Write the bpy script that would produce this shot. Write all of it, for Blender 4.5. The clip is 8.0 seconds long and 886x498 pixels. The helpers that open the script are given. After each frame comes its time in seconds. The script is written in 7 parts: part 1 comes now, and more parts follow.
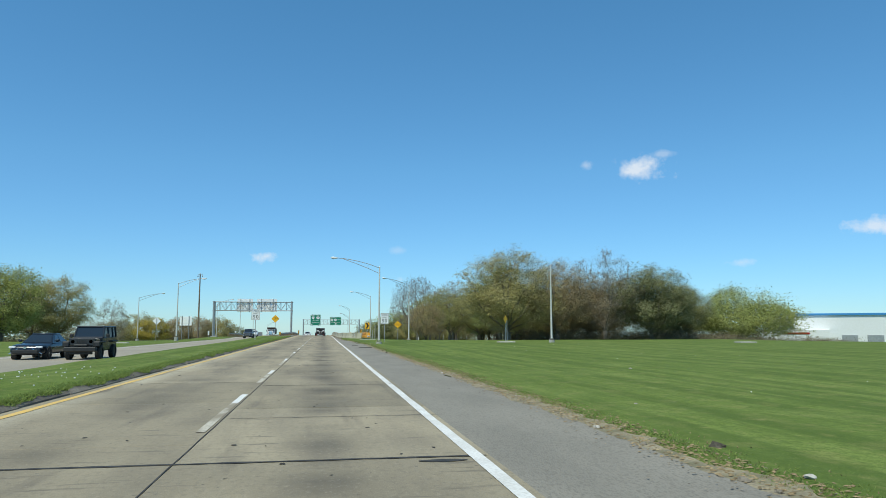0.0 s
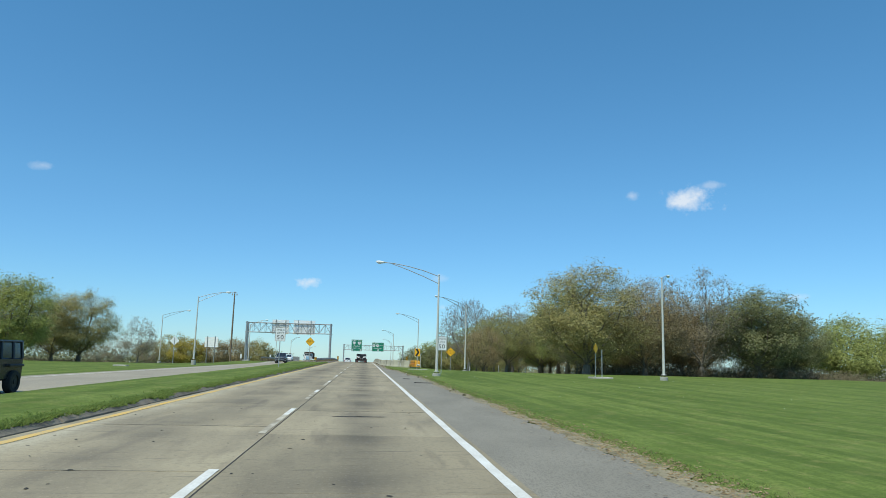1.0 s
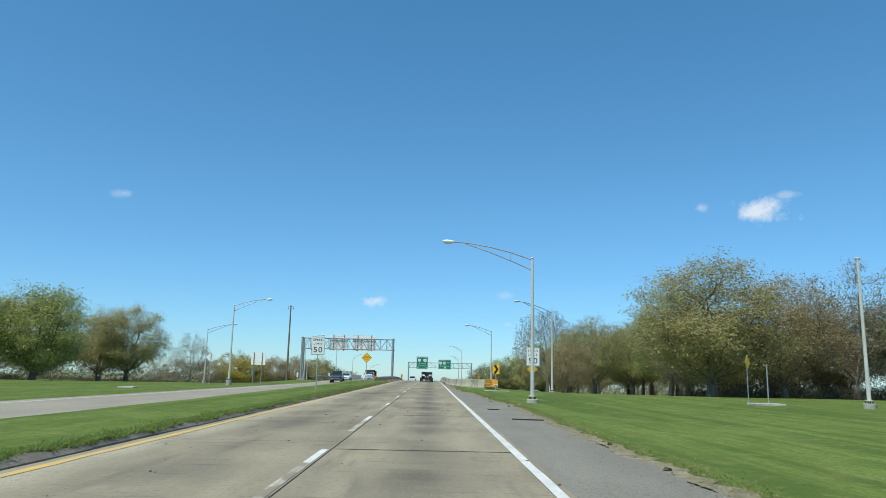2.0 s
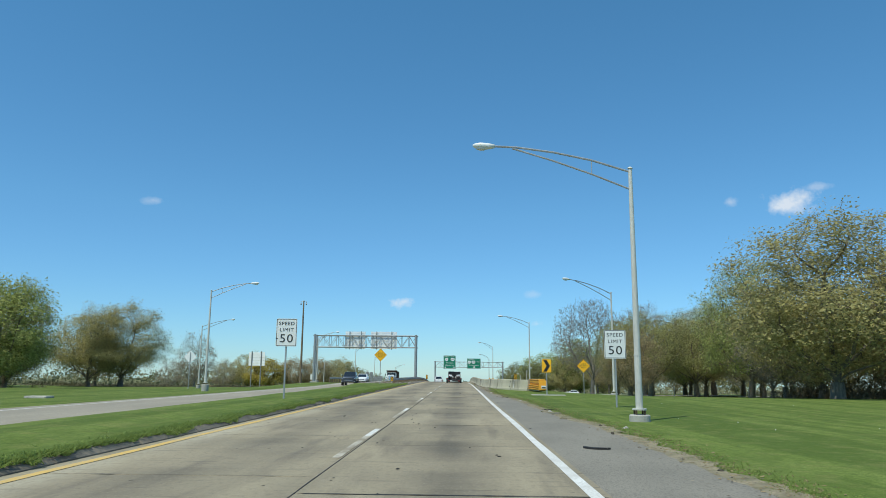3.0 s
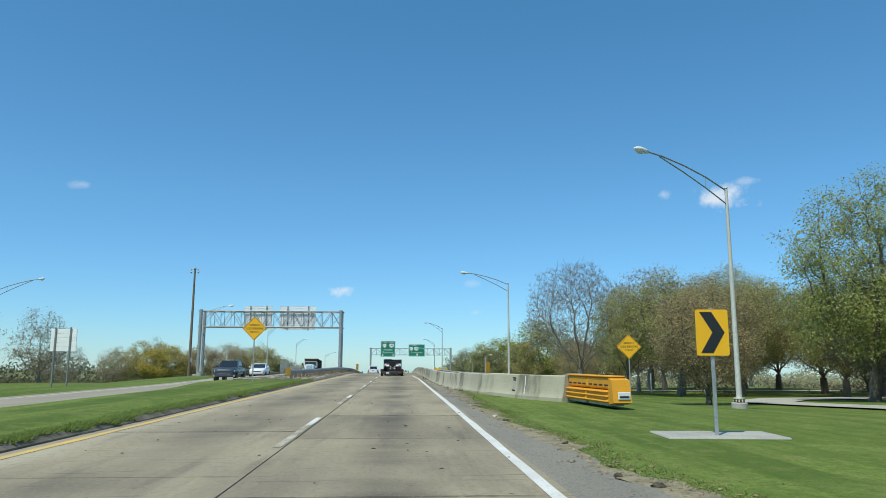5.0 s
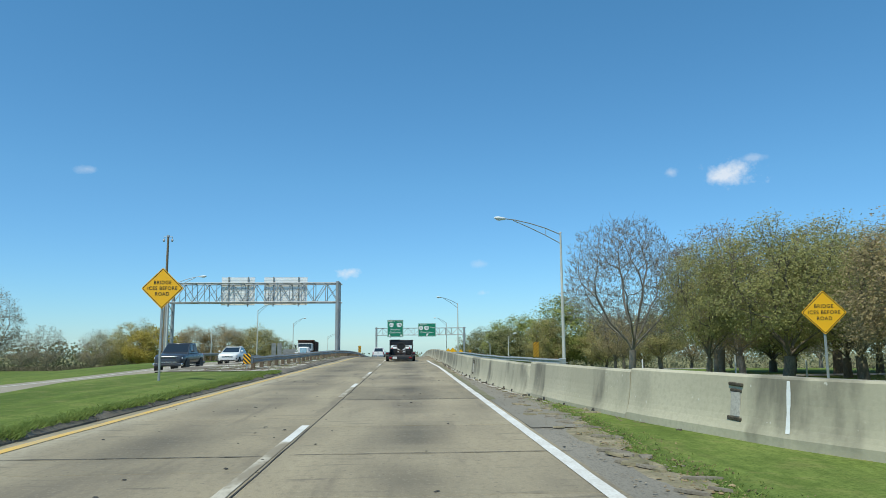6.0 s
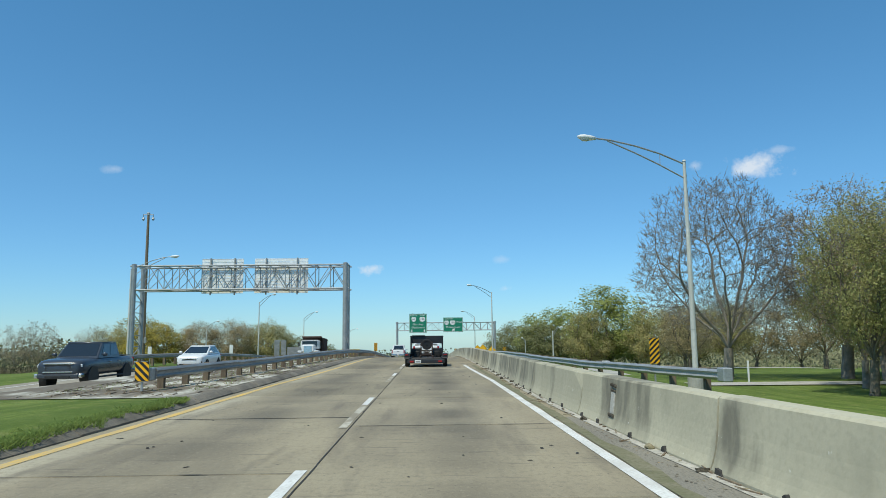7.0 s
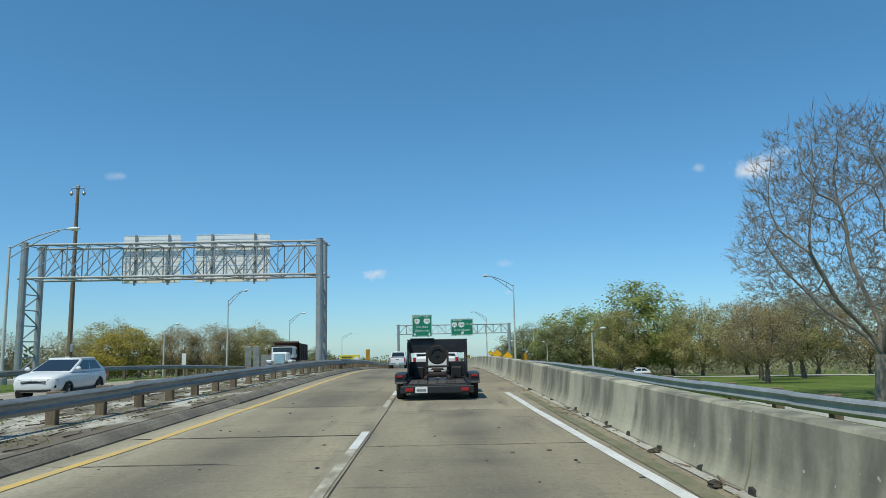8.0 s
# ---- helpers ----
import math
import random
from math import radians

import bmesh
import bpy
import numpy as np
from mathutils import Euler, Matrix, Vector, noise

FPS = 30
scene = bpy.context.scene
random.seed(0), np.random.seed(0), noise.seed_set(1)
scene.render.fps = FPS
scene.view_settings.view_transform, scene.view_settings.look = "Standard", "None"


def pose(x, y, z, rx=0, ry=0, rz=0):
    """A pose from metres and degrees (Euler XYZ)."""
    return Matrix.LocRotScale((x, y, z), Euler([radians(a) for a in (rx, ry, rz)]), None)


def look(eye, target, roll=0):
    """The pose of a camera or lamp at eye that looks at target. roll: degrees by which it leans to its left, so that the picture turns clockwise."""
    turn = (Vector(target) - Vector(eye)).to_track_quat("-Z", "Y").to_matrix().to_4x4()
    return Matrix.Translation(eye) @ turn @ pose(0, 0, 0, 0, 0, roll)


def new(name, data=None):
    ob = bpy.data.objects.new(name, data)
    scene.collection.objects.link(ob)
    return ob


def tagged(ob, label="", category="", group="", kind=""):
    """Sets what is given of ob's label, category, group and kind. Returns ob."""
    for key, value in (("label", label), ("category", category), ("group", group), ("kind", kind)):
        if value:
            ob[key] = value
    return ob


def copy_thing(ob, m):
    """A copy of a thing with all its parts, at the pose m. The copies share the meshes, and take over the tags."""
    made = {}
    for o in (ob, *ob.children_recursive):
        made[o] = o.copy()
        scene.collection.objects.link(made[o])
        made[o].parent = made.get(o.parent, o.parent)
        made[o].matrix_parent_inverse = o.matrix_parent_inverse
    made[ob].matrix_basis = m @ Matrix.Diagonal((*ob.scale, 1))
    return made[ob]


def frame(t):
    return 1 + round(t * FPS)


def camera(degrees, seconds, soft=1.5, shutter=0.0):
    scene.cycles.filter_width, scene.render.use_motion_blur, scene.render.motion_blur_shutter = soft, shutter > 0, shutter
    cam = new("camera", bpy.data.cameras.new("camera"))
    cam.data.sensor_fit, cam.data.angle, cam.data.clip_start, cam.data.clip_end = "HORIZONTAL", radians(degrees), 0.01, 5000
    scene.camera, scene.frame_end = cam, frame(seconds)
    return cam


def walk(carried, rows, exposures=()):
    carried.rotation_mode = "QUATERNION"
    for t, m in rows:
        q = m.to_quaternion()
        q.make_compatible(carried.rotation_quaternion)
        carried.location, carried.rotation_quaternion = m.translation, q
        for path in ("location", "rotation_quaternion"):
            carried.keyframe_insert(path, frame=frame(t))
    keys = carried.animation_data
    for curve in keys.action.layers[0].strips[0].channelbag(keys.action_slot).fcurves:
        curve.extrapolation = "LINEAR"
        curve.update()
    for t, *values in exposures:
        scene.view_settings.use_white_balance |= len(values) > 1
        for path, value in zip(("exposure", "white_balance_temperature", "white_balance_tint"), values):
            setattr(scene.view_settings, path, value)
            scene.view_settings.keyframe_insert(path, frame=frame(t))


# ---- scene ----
cam = camera(64.8, 8.0, soft=0.8)
PATH = [
    (0, (0.369, 3.452, 1.592), (0.705, 5.41, 1.819), 0.0),
    (0.5, (0.44, 12.589, 1.585), (0.71, 14.553, 1.845), 0.9),
    (1, (0.442, 21.525, 1.545), (0.654, 23.49, 1.851), 1.5),
    (1.5, (0.512, 30.078, 1.539), (0.648, 32.045, 1.873), 1.4),
    (2, (0.576, 38.572, 1.524), (0.603, 40.54, 1.875), 1.3),
    (2.2, (0.59, 42.024, 1.505), (0.58, 43.992, 1.858), 1.2),
    (3.3, (0.66, 61.049, 1.437), (0.612, 63.017, 1.787), 0.5),
    (3.5, (0.661, 64.578, 1.431), (0.646, 66.547, 1.782), 0.3),
    (4, (0.67, 73.264, 1.393), (0.727, 75.233, 1.744), 0.4),
    (4.5, (0.627, 82.486, 1.393), (0.741, 84.454, 1.73), 0.3),
    (4.7, (0.61, 86.091, 1.405), (0.735, 88.06, 1.734), 0.2),
    (5.8, (0.404, 106.202, 1.454), (0.51, 108.179, 1.737), -0.2),
    (6, (0.347, 109.754, 1.465), (0.452, 111.734, 1.731), -0.4),
    (6.5, (0.218, 118.274, 1.51), (0.289, 120.256, 1.768), -0.4),
    (7, (0.055, 127.235, 1.525), (0.097, 129.218, 1.78), -0.6),
    (7.5, (-0.077, 136.758, 1.562), (-0.056, 138.741, 1.82), -0.8),
    (8, (-0.212, 146.184, 1.579), (-0.18, 148.166, 1.846), -1.0),
]
walk(cam, [(t, look(eye, target, roll)) for t, eye, target, roll in PATH], exposures=[(0, 0.0), (2, 0.04), (3.5, -0.08), (4.5, 0.0), (6, 0.01), (7, -0.05), (8, -0.17)])

# ---- light: a high spring sun from behind and a little to the left, clear blue sky, a few small clouds
SUN_DIR = Vector((-0.28, -0.38, 0.88)).normalized()
world = bpy.data.worlds.new("sky")
scene.world = world
world.use_nodes = True
wn, wl = world.node_tree.nodes, world.node_tree.links
wn.clear()
w_out = wn.new("ShaderNodeOutputWorld")
w_bg = wn.new("ShaderNodeBackground")
w_sky = wn.new("ShaderNodeTexSky")
w_sky.sky_type = "NISHITA"
w_sky.sun_disc = False
w_sky.sun_elevation = math.asin(SUN_DIR.z)
w_sky.sun_rotation = math.atan2(SUN_DIR.x, SUN_DIR.y)
w_sky.air_density, w_sky.dust_density, w_sky.ozone_density = 1.0, 0.0, 4.0
w_bg.inputs["Strength"].default_value = 0.135
w_co = wn.new("ShaderNodeTexCoord")
w_noise = wn.new("ShaderNodeTexNoise")
w_noise.inputs["Scale"].default_value, w_noise.inputs["Detail"].default_value = 22.0, 8.0
w_noise.inputs["Roughness"].default_value = 0.62
wl.new(w_co.outputs["Generated"], w_noise.inputs["Vector"])


def w_math(op, a, b=None):
    n = wn.new("ShaderNodeMath")
    n.operation = op
    for k, v in enumerate((a, b)):
        if v is None:
            continue
        if isinstance(v, (int, float)):
            n.inputs[k].default_value = v
        else:
            wl.new(v, n.inputs[k])
    return n.outputs[0]


# azimuth (degrees from +y to +x), elevation, half width, half height, density
CLOUDS = [(25.9, 12.5, 3.2, 1.5, 0.82), (21.5, 13.1, 0.9, 0.6, 0.35), (-4.6, 5.7, 1.7, 0.8, 0.75), (-24.5, 12.8, 1.4, 0.5, 0.28),
          (6.3, 4.0, 1.0, 0.5, 0.4), (6.0, 6.4, 1.2, 0.5, 0.2), (33.0, 5.0, 1.9, 0.6, 0.4), (41.5, 7.1, 3.0, 1.0, 0.7), (27.6, 13.6, 1.6, 0.5, 0.3)]
cover = None
for az, el, hw, hh, dens in CLOUDS:
    a, e = radians(az), radians(el)
    fwd = Vector((math.sin(a) * math.cos(e), math.cos(a) * math.cos(e), math.sin(e)))
    side = Vector((math.cos(a), -math.sin(a), 0))
    up = side.cross(fwd)
    terms = []
    for axis, half in ((side, hw), (up, hh)):
        d = wn.new("ShaderNodeVectorMath")
        d.operation = "DOT_PRODUCT"
        wl.new(w_co.outputs["Generated"], d.inputs[0])
        d.inputs[1].default_value = axis
        terms.append(w_math("POWER", w_math("ABSOLUTE", w_math("DIVIDE", d.outputs["Value"], math.sin(radians(half)))), 2))
    front = wn.new("ShaderNodeVectorMath")
    front.operation = "DOT_PRODUCT"
    wl.new(w_co.outputs["Generated"], front.inputs[0])
    front.inputs[1].default_value = fwd
    r = w_math("SQRT", w_math("ADD", terms[0], terms[1]))
    shape = w_math("SUBTRACT", w_math("SUBTRACT", 1.0, r), w_math("MULTIPLY", w_math("SUBTRACT", 0.62, w_noise.outputs["Fac"]), 3.0))
    m = wn.new("ShaderNodeClamp")
    wl.new(w_math("MULTIPLY", shape, 1.5), m.inputs["Value"])
    m2 = w_math("MULTIPLY", w_math("MULTIPLY", m.outputs[0], dens), w_math("GREATER_THAN", front.outputs["Value"], 0.0))
    cover = m2 if cover is None else w_math("MAXIMUM", cover, m2)
w_mix = wn.new("ShaderNodeMix")
w_mix.data_type = "RGBA"
wl.new(cover, w_mix.inputs["Factor"])
w_tint = wn.new("ShaderNodeMix")
w_tint.data_type, w_tint.blend_type = "RGBA", "MULTIPLY"
w_tint.inputs["Factor"].default_value = 1.0
w_sep = wn.new("ShaderNodeSeparateXYZ")
wl.new(w_co.outputs["Generated"], w_sep.inputs[0])
w_up = wn.new("ShaderNodeMapRange")
w_up.inputs["From Min"].default_value, w_up.inputs["From Max"].default_value = 0.0, 0.22
wl.new(w_sep.outputs[2], w_up.inputs["Value"])
w_two = wn.new("ShaderNodeMix")
w_two.data_type = "RGBA"
w_two.inputs[6].default_value, w_two.inputs[7].default_value = (0.458, 0.72, 0.975, 1), (0.53, 0.893, 1.015, 1)
wl.new(w_up.outputs[0], w_two.inputs["Factor"])
w_high = wn.new("ShaderNodeMapRange")
w_high.inputs["From Min"].default_value, w_high.inputs["From Max"].default_value = 0.2, 0.6
wl.new(w_sep.outputs[2], w_high.inputs["Value"])
w_three = wn.new("ShaderNodeMix")
w_three.data_type = "RGBA"
wl.new(w_high.outputs[0], w_three.inputs["Factor"])
wl.new(w_two.outputs[2], w_three.inputs[6])
w_three.inputs[7].default_value = (0.515, 1.035, 1.095, 1)
wl.new(w_three.outputs[2], w_tint.inputs[7])
wl.new(w_sky.outputs[0], w_tint.inputs[6])
wl.new(w_tint.outputs[2], w_mix.inputs[6])
w_mix.inputs[7].default_value = (6.0, 6.4, 6.8, 1)
wl.new(w_mix.outputs[2], w_bg.inputs["Color"])
wl.new(w_bg.outputs[0], w_out.inputs["Surface"])

sun_data = bpy.data.lights.new("sun", "SUN")
sun_data.energy, sun_data.angle, sun_data.color = 4.0, radians(0.53), (0.955, 0.945, 0.785)
sun = new("sun", sun_data)
sun.matrix_world = look(SUN_DIR * 300, (0, 0, 0))

# ---- materials


def surf(name, c1, c2, scale=3.0, rough=0.8, bump=0.15, metal=0.0, c3=None, fine=40.0, stretch=(1, 1, 1), per_object=0.0, spec=0.5, island=0.0, trans=0.0, contrast=(0.35, 0.65)):
    """A surface of two colours in large patches, with a fine grain, relief and, per piece, a change of tone."""
    m = bpy.data.materials.new(name)
    m.use_nodes = True
    nt, L = m.node_tree.nodes, m.node_tree.links
    b = nt["Principled BSDF"]
    b.inputs["Roughness"].default_value, b.inputs["Metallic"].default_value = rough, metal
    b.inputs["Specular IOR Level"].default_value = spec
    geo = nt.new("ShaderNodeNewGeometry")
    mp = nt.new("ShaderNodeMapping")
    mp.inputs["Scale"].default_value = stretch
    L.new(geo.outputs["Position"], mp.inputs["Vector"])
    n1, n2 = nt.new("ShaderNodeTexNoise"), nt.new("ShaderNodeTexNoise")
    n1.inputs["Scale"].default_value, n1.inputs["Detail"].default_value = scale, 5
    n2.inputs["Scale"].default_value, n2.inputs["Detail"].default_value = fine, 4
    for n in (n1, n2):
        L.new(mp.outputs[0], n.inputs["Vector"])
    r1 = nt.new("ShaderNodeMapRange")
    r1.inputs["From Min"].default_value, r1.inputs["From Max"].default_value = contrast
    L.new(n1.outputs["Fac"], r1.inputs["Value"])
    mix = nt.new("ShaderNodeMix")
    mix.data_type = "RGBA"
    mix.inputs[6].default_value, mix.inputs[7].default_value = (*c1, 1), (*c2, 1)
    L.new(r1.outputs[0], mix.inputs["Factor"])
    col = mix.outputs[2]
    r2 = nt.new("ShaderNodeMapRange")
    r2.inputs["From Min"].default_value, r2.inputs["From Max"].default_value = 0.45, 0.7
    r2.inputs["To Max"].default_value = 0.7
    L.new(n2.outputs["Fac"], r2.inputs["Value"])
    mix2 = nt.new("ShaderNodeMix")
    mix2.data_type = "RGBA"
    mix2.inputs[7].default_value = (*(c3 or [v * 0.8 for v in c1]), 1)
    L.new(r2.outputs[0], mix2.inputs["Factor"])
    L.new(col, mix2.inputs[6])
    col = mix2.outputs[2]
    if per_object or island:
        hsv = nt.new("ShaderNodeHueSaturation")
        rng = nt.new("ShaderNodeMapRange")
        amount = per_object or island
        rng.inputs["To Min"].default_value, rng.inputs["To Max"].default_value = 1 - amount, 1 + amount
        if per_object:
            L.new(nt.new("ShaderNodeObjectInfo").outputs["Random"], rng.inputs["Value"])
        else:
            L.new(geo.outputs["Random Per Island"], rng.inputs["Value"])
        L.new(rng.outputs[0], hsv.inputs["Value"])
        L.new(col, hsv.inputs["Color"])
        col = hsv.outputs[0]
    L.new(col, b.inputs["Base Color"])
    if bump:
        bm_ = nt.new("ShaderNodeBump")
        bm_.inputs["Strength"].default_value, bm_.inputs["Distance"].default_value = bump, 0.02
        L.new(n2.outputs["Fac"], bm_.inputs["Height"])
        L.new(bm_.outputs[0], b.inputs["Normal"])
    if trans:
        tl = nt.new("ShaderNodeBsdfTranslucent")
        L.new(col, tl.inputs["Color"])
        ms = nt.new("ShaderNodeMixShader")
        ms.inputs[0].default_value = trans
        L.new(b.outputs[0], ms.inputs[1])
        L.new(tl.outputs[0], ms.inputs[2])
        last = ms.outputs[0]
        L.new(last, nt["Material Output"].inputs["Surface"])
    return m


def glass_dark(name, colour=(0.02, 0.025, 0.03)):
    m = bpy.data.materials.new(name)
    m.use_nodes = True
    b = m.node_tree.nodes["Principled BSDF"]
    b.inputs["Base Color"].default_value = (*colour, 1)
    b.inputs["Roughness"].default_value = 0.06
    b.inputs["Specular IOR Level"].default_value = 0.8
    return m


def road_concrete():
    """Old concrete pavement: tan-grey with grain, stains drawn out along the traffic, dark oil bands in mid-lane, specks of tar."""
    m = bpy.data.materials.new("road_concrete")
    m.use_nodes = True
    nt, L = m.node_tree.nodes, m.node_tree.links
    b = nt["Principled BSDF"]
    b.inputs["Roughness"].default_value = 0.85
    b.inputs["Specular IOR Level"].default_value = 0.3
    pos = nt.new("ShaderNodeNewGeometry").outputs["Position"]

    def noise_at(scale, stretch, detail=5, rough=0.55):
        mp = nt.new("ShaderNodeMapping")
        mp.inputs["Scale"].default_value = stretch
        L.new(pos, mp.inputs["Vector"])
        n = nt.new("ShaderNodeTexNoise")
        n.inputs["Scale"].default_value, n.inputs["Detail"].default_value, n.inputs["Roughness"].default_value = scale, detail, rough
        L.new(mp.outputs[0], n.inputs["Vector"])
        return n.outputs["Fac"]

    def ranged(v, a, c, lo=0.0, hi=1.0):
        r = nt.new("ShaderNodeMapRange")
        r.inputs["From Min"].default_value, r.inputs["From Max"].default_value = a, c
        r.inputs["To Min"].default_value, r.inputs["To Max"].default_value = lo, hi
        L.new(v, r.inputs["Value"])
        return r.outputs[0]

    def calc(op, a, c):
        n = nt.new("ShaderNodeMath")
        n.operation = op
        for k, v in enumerate((a, c)):
            if isinstance(v, (int, float)):
                n.inputs[k].default_value = v
            else:
                L.new(v, n.inputs[k])
        return n.outputs[0]

    def blend(fac, a, c):
        n = nt.new("ShaderNodeMix")
        n.data_type = "RGBA"
        L.new(fac, n.inputs["Factor"])
        if isinstance(a, tuple):
            n.inputs[6].default_value = (*a, 1)
        else:
            L.new(a, n.inputs[6])
        n.inputs[7].default_value = (*c, 1)
        return n.outputs[2]

    col = blend(ranged(noise_at(0.9, (1, 0.25, 1)), 0.35, 0.65), (0.345, 0.293, 0.198), (0.235, 0.2, 0.14))
    col = blend(ranged(noise_at(0.3, (1, 0.6, 1)), 0.45, 0.7, 0, 0.55), col, (0.39, 0.325, 0.215))
    sep = nt.new("ShaderNodeSeparateXYZ")
    L.new(pos, sep.inputs[0])
    wob = noise_at(0.35, (0.3, 1, 1), 3)
    for centre, half, most in ((0.45, 0.85, 0.75), (-3.35, 1.15, 0.56)):
        d = calc("ABSOLUTE", calc("SUBTRACT", sep.outputs[0], centre), 0)
        band = calc("MULTIPLY", ranged(d, 0.12, half, 1.0, 0.0), ranged(wob, 0.38, 0.62, 0.12, most))
        col = blend(band, col, (0.08, 0.07, 0.056))
    edge = calc("ABSOLUTE", calc("SUBTRACT", sep.outputs[0], -5.1), 0)
    col = blend(calc("MULTIPLY", ranged(edge, 0.1, 0.65, 1.0, 0.0), ranged(noise_at(0.8, (1, 0.3, 1)), 0.35, 0.6, 0.25, 0.75)), col, (0.47, 0.42, 0.31))
    col = blend(ranged(noise_at(1.6, (1, 0.12, 1)), 0.56, 0.70, 0, 0.55), col, (0.13, 0.11, 0.085))
    col = blend(ranged(noise_at(2.2, (0.35, 2.5, 1)), 0.60, 0.70, 0, 0.6), col, (0.11, 0.095, 0.075))
    col = blend(ranged(noise_at(9.0, (1, 2.0, 1), 2), 0.70, 0.73, 0, 0.8), col, (0.06, 0.055, 0.05))
    grain = noise_at(55.0, (1, 1, 1), 3)
    col = blend(ranged(noise_at(12.0, (1, 0.6, 1), 4, 0.7), 0.5, 0.66, 0, 0.4), col, (0.16, 0.135, 0.10))
    col = blend(ranged(noise_at(17.0, (1, 0.7, 1), 4, 0.7), 0.54, 0.7, 0, 0.35), col, (0.42, 0.36, 0.27))
    col = blend(ranged(grain, 0.5, 0.75, 0, 0.5), col, (0.17, 0.145, 0.105))
    hsv = nt.new("ShaderNodeHueSaturation")
    L.new(ranged(nt.new("ShaderNodeObjectInfo").outputs["Random"], 0, 1, 0.86, 1.13), hsv.inputs["Value"])
    L.new(col, hsv.inputs["Color"])
    L.new(hsv.outputs[0], b.inputs["Base Color"])
    bu = nt.new("ShaderNodeBump")
    bu.inputs["Strength"].default_value, bu.inputs["Distance"].default_value = 0.35, 0.015
    L.new(grain, bu.inputs["Height"])
    L.new(bu.outputs[0], b.inputs["Normal"])
    return m


M_ROAD = road_concrete()
M_ROAD_OLD = surf("old_pavement", (0.30, 0.26, 0.195), (0.37, 0.32, 0.24), 0.5, 0.85, 0.15, c3=(0.2, 0.18, 0.15), fine=30, stretch=(1, 0.3, 1))
M_ASPHALT = surf("shoulder_asphalt", (0.225, 0.207, 0.172), (0.275, 0.252, 0.208), 0.8, 0.92, 0.5, c3=(0.15, 0.137, 0.113), fine=45, stretch=(1, 0.35, 1), spec=0.25)
M_SEAL = surf("joint_seal", (0.03, 0.028, 0.026), (0.06, 0.056, 0.05), 4, 0.9, 0.1)
M_WHITE = surf("white_road_paint", (0.78, 0.77, 0.73), (0.62, 0.60, 0.55), 1.6, 0.7, 0.1, c3=(0.5, 0.47, 0.42), fine=25)
M_WHITE_OLD = surf("worn_white_road_paint", (0.53, 0.485, 0.39), (0.27, 0.228, 0.16), 2.6, 0.8, 0.1, c3=(0.28, 0.24, 0.175), fine=14, stretch=(1, 0.4, 1), contrast=(0.42, 0.58))
M_YELLOW = surf("yellow_road_paint", (0.74, 0.46, 0.085), (0.56, 0.40, 0.16), 2.2, 0.75, 0.1, c3=(0.48, 0.4, 0.26), fine=18, stretch=(1, 0.5, 1))
M_CURB = surf("curb_concrete", (0.25, 0.215, 0.165), (0.14, 0.118, 0.09), 1.3, 0.9, 0.4, c3=(0.08, 0.075, 0.065), fine=22, per_object=0.12)
M_CONC = surf("concrete", (0.47, 0.45, 0.40), (0.36, 0.345, 0.30), 1.2, 0.88, 0.2, c3=(0.30, 0.285, 0.25), fine=26, per_object=0.06)
M_CONC_LIGHT = surf("pale_concrete", (0.52, 0.49, 0.43), (0.38, 0.36, 0.31), 0.9, 0.9, 0.25, c3=(0.22, 0.2, 0.17), fine=14)
M_STEEL = surf("galvanised_steel", (0.46, 0.465, 0.46), (0.36, 0.365, 0.36), 2.0, 0.48, 0.03, metal=0.45, c3=(0.31, 0.315, 0.31), fine=18)
M_RAIL = surf("weathered_rail_steel", (0.36, 0.36, 0.345), (0.25, 0.25, 0.24), 1.6, 0.5, 0.05, metal=0.4, c3=(0.2, 0.2, 0.19), fine=12, stretch=(1, 0.3, 2))
M_ALU = surf("aluminium_pole", (0.68, 0.66, 0.60), (0.56, 0.545, 0.49), 1.5, 0.6, 0.03, metal=0.1, c3=(0.48, 0.465, 0.42), fine=20, stretch=(1, 1, 0.3))
M_SIGN_BACK = surf("bare_aluminium_panel", (0.90, 0.90, 0.88), (0.84, 0.84, 0.82), 1.4, 0.5, 0.02, metal=0.0, fine=12, c3=(0.86, 0.86, 0.84))
M_SIGN_WHITE = surf("white_sign_sheeting", (0.83, 0.83, 0.81), (0.79, 0.79, 0.76), 3, 0.5, 0.0, fine=30, c3=(0.72, 0.72, 0.7))
M_SIGN_BLACK = surf("black_sign_ink", (0.015, 0.015, 0.015), (0.025, 0.025, 0.025), 3, 0.5, 0.0)
M_SIGN_YELLOW = surf("yellow_sign_sheeting", (0.98, 0.50, 0.010), (0.95, 0.475, 0.010), 2.5, 0.5, 0.0, c3=(0.93, 0.46, 0.015))
M_BILLBOARD = surf("yellow_board_paint", (0.80, 0.62, 0.05), (0.74, 0.56, 0.05), 1.5, 0.5, 0.0)
M_SIGN_GREEN = surf("green_sign_sheeting", (0.005, 0.20, 0.115), (0.008, 0.235, 0.135), 2, 0.5, 0.0)
M_TRUNK = surf("bark", (0.235, 0.19, 0.14), (0.16, 0.13, 0.095), 6, 0.95, 0.6, c3=(0.08, 0.066, 0.05), fine=24, stretch=(1, 1, 0.3))
M_TWIG = surf("grey_twigs", (0.31, 0.275, 0.23), (0.23, 0.20, 0.165), 3, 0.95, 0.0, c3=(0.17, 0.145, 0.12))
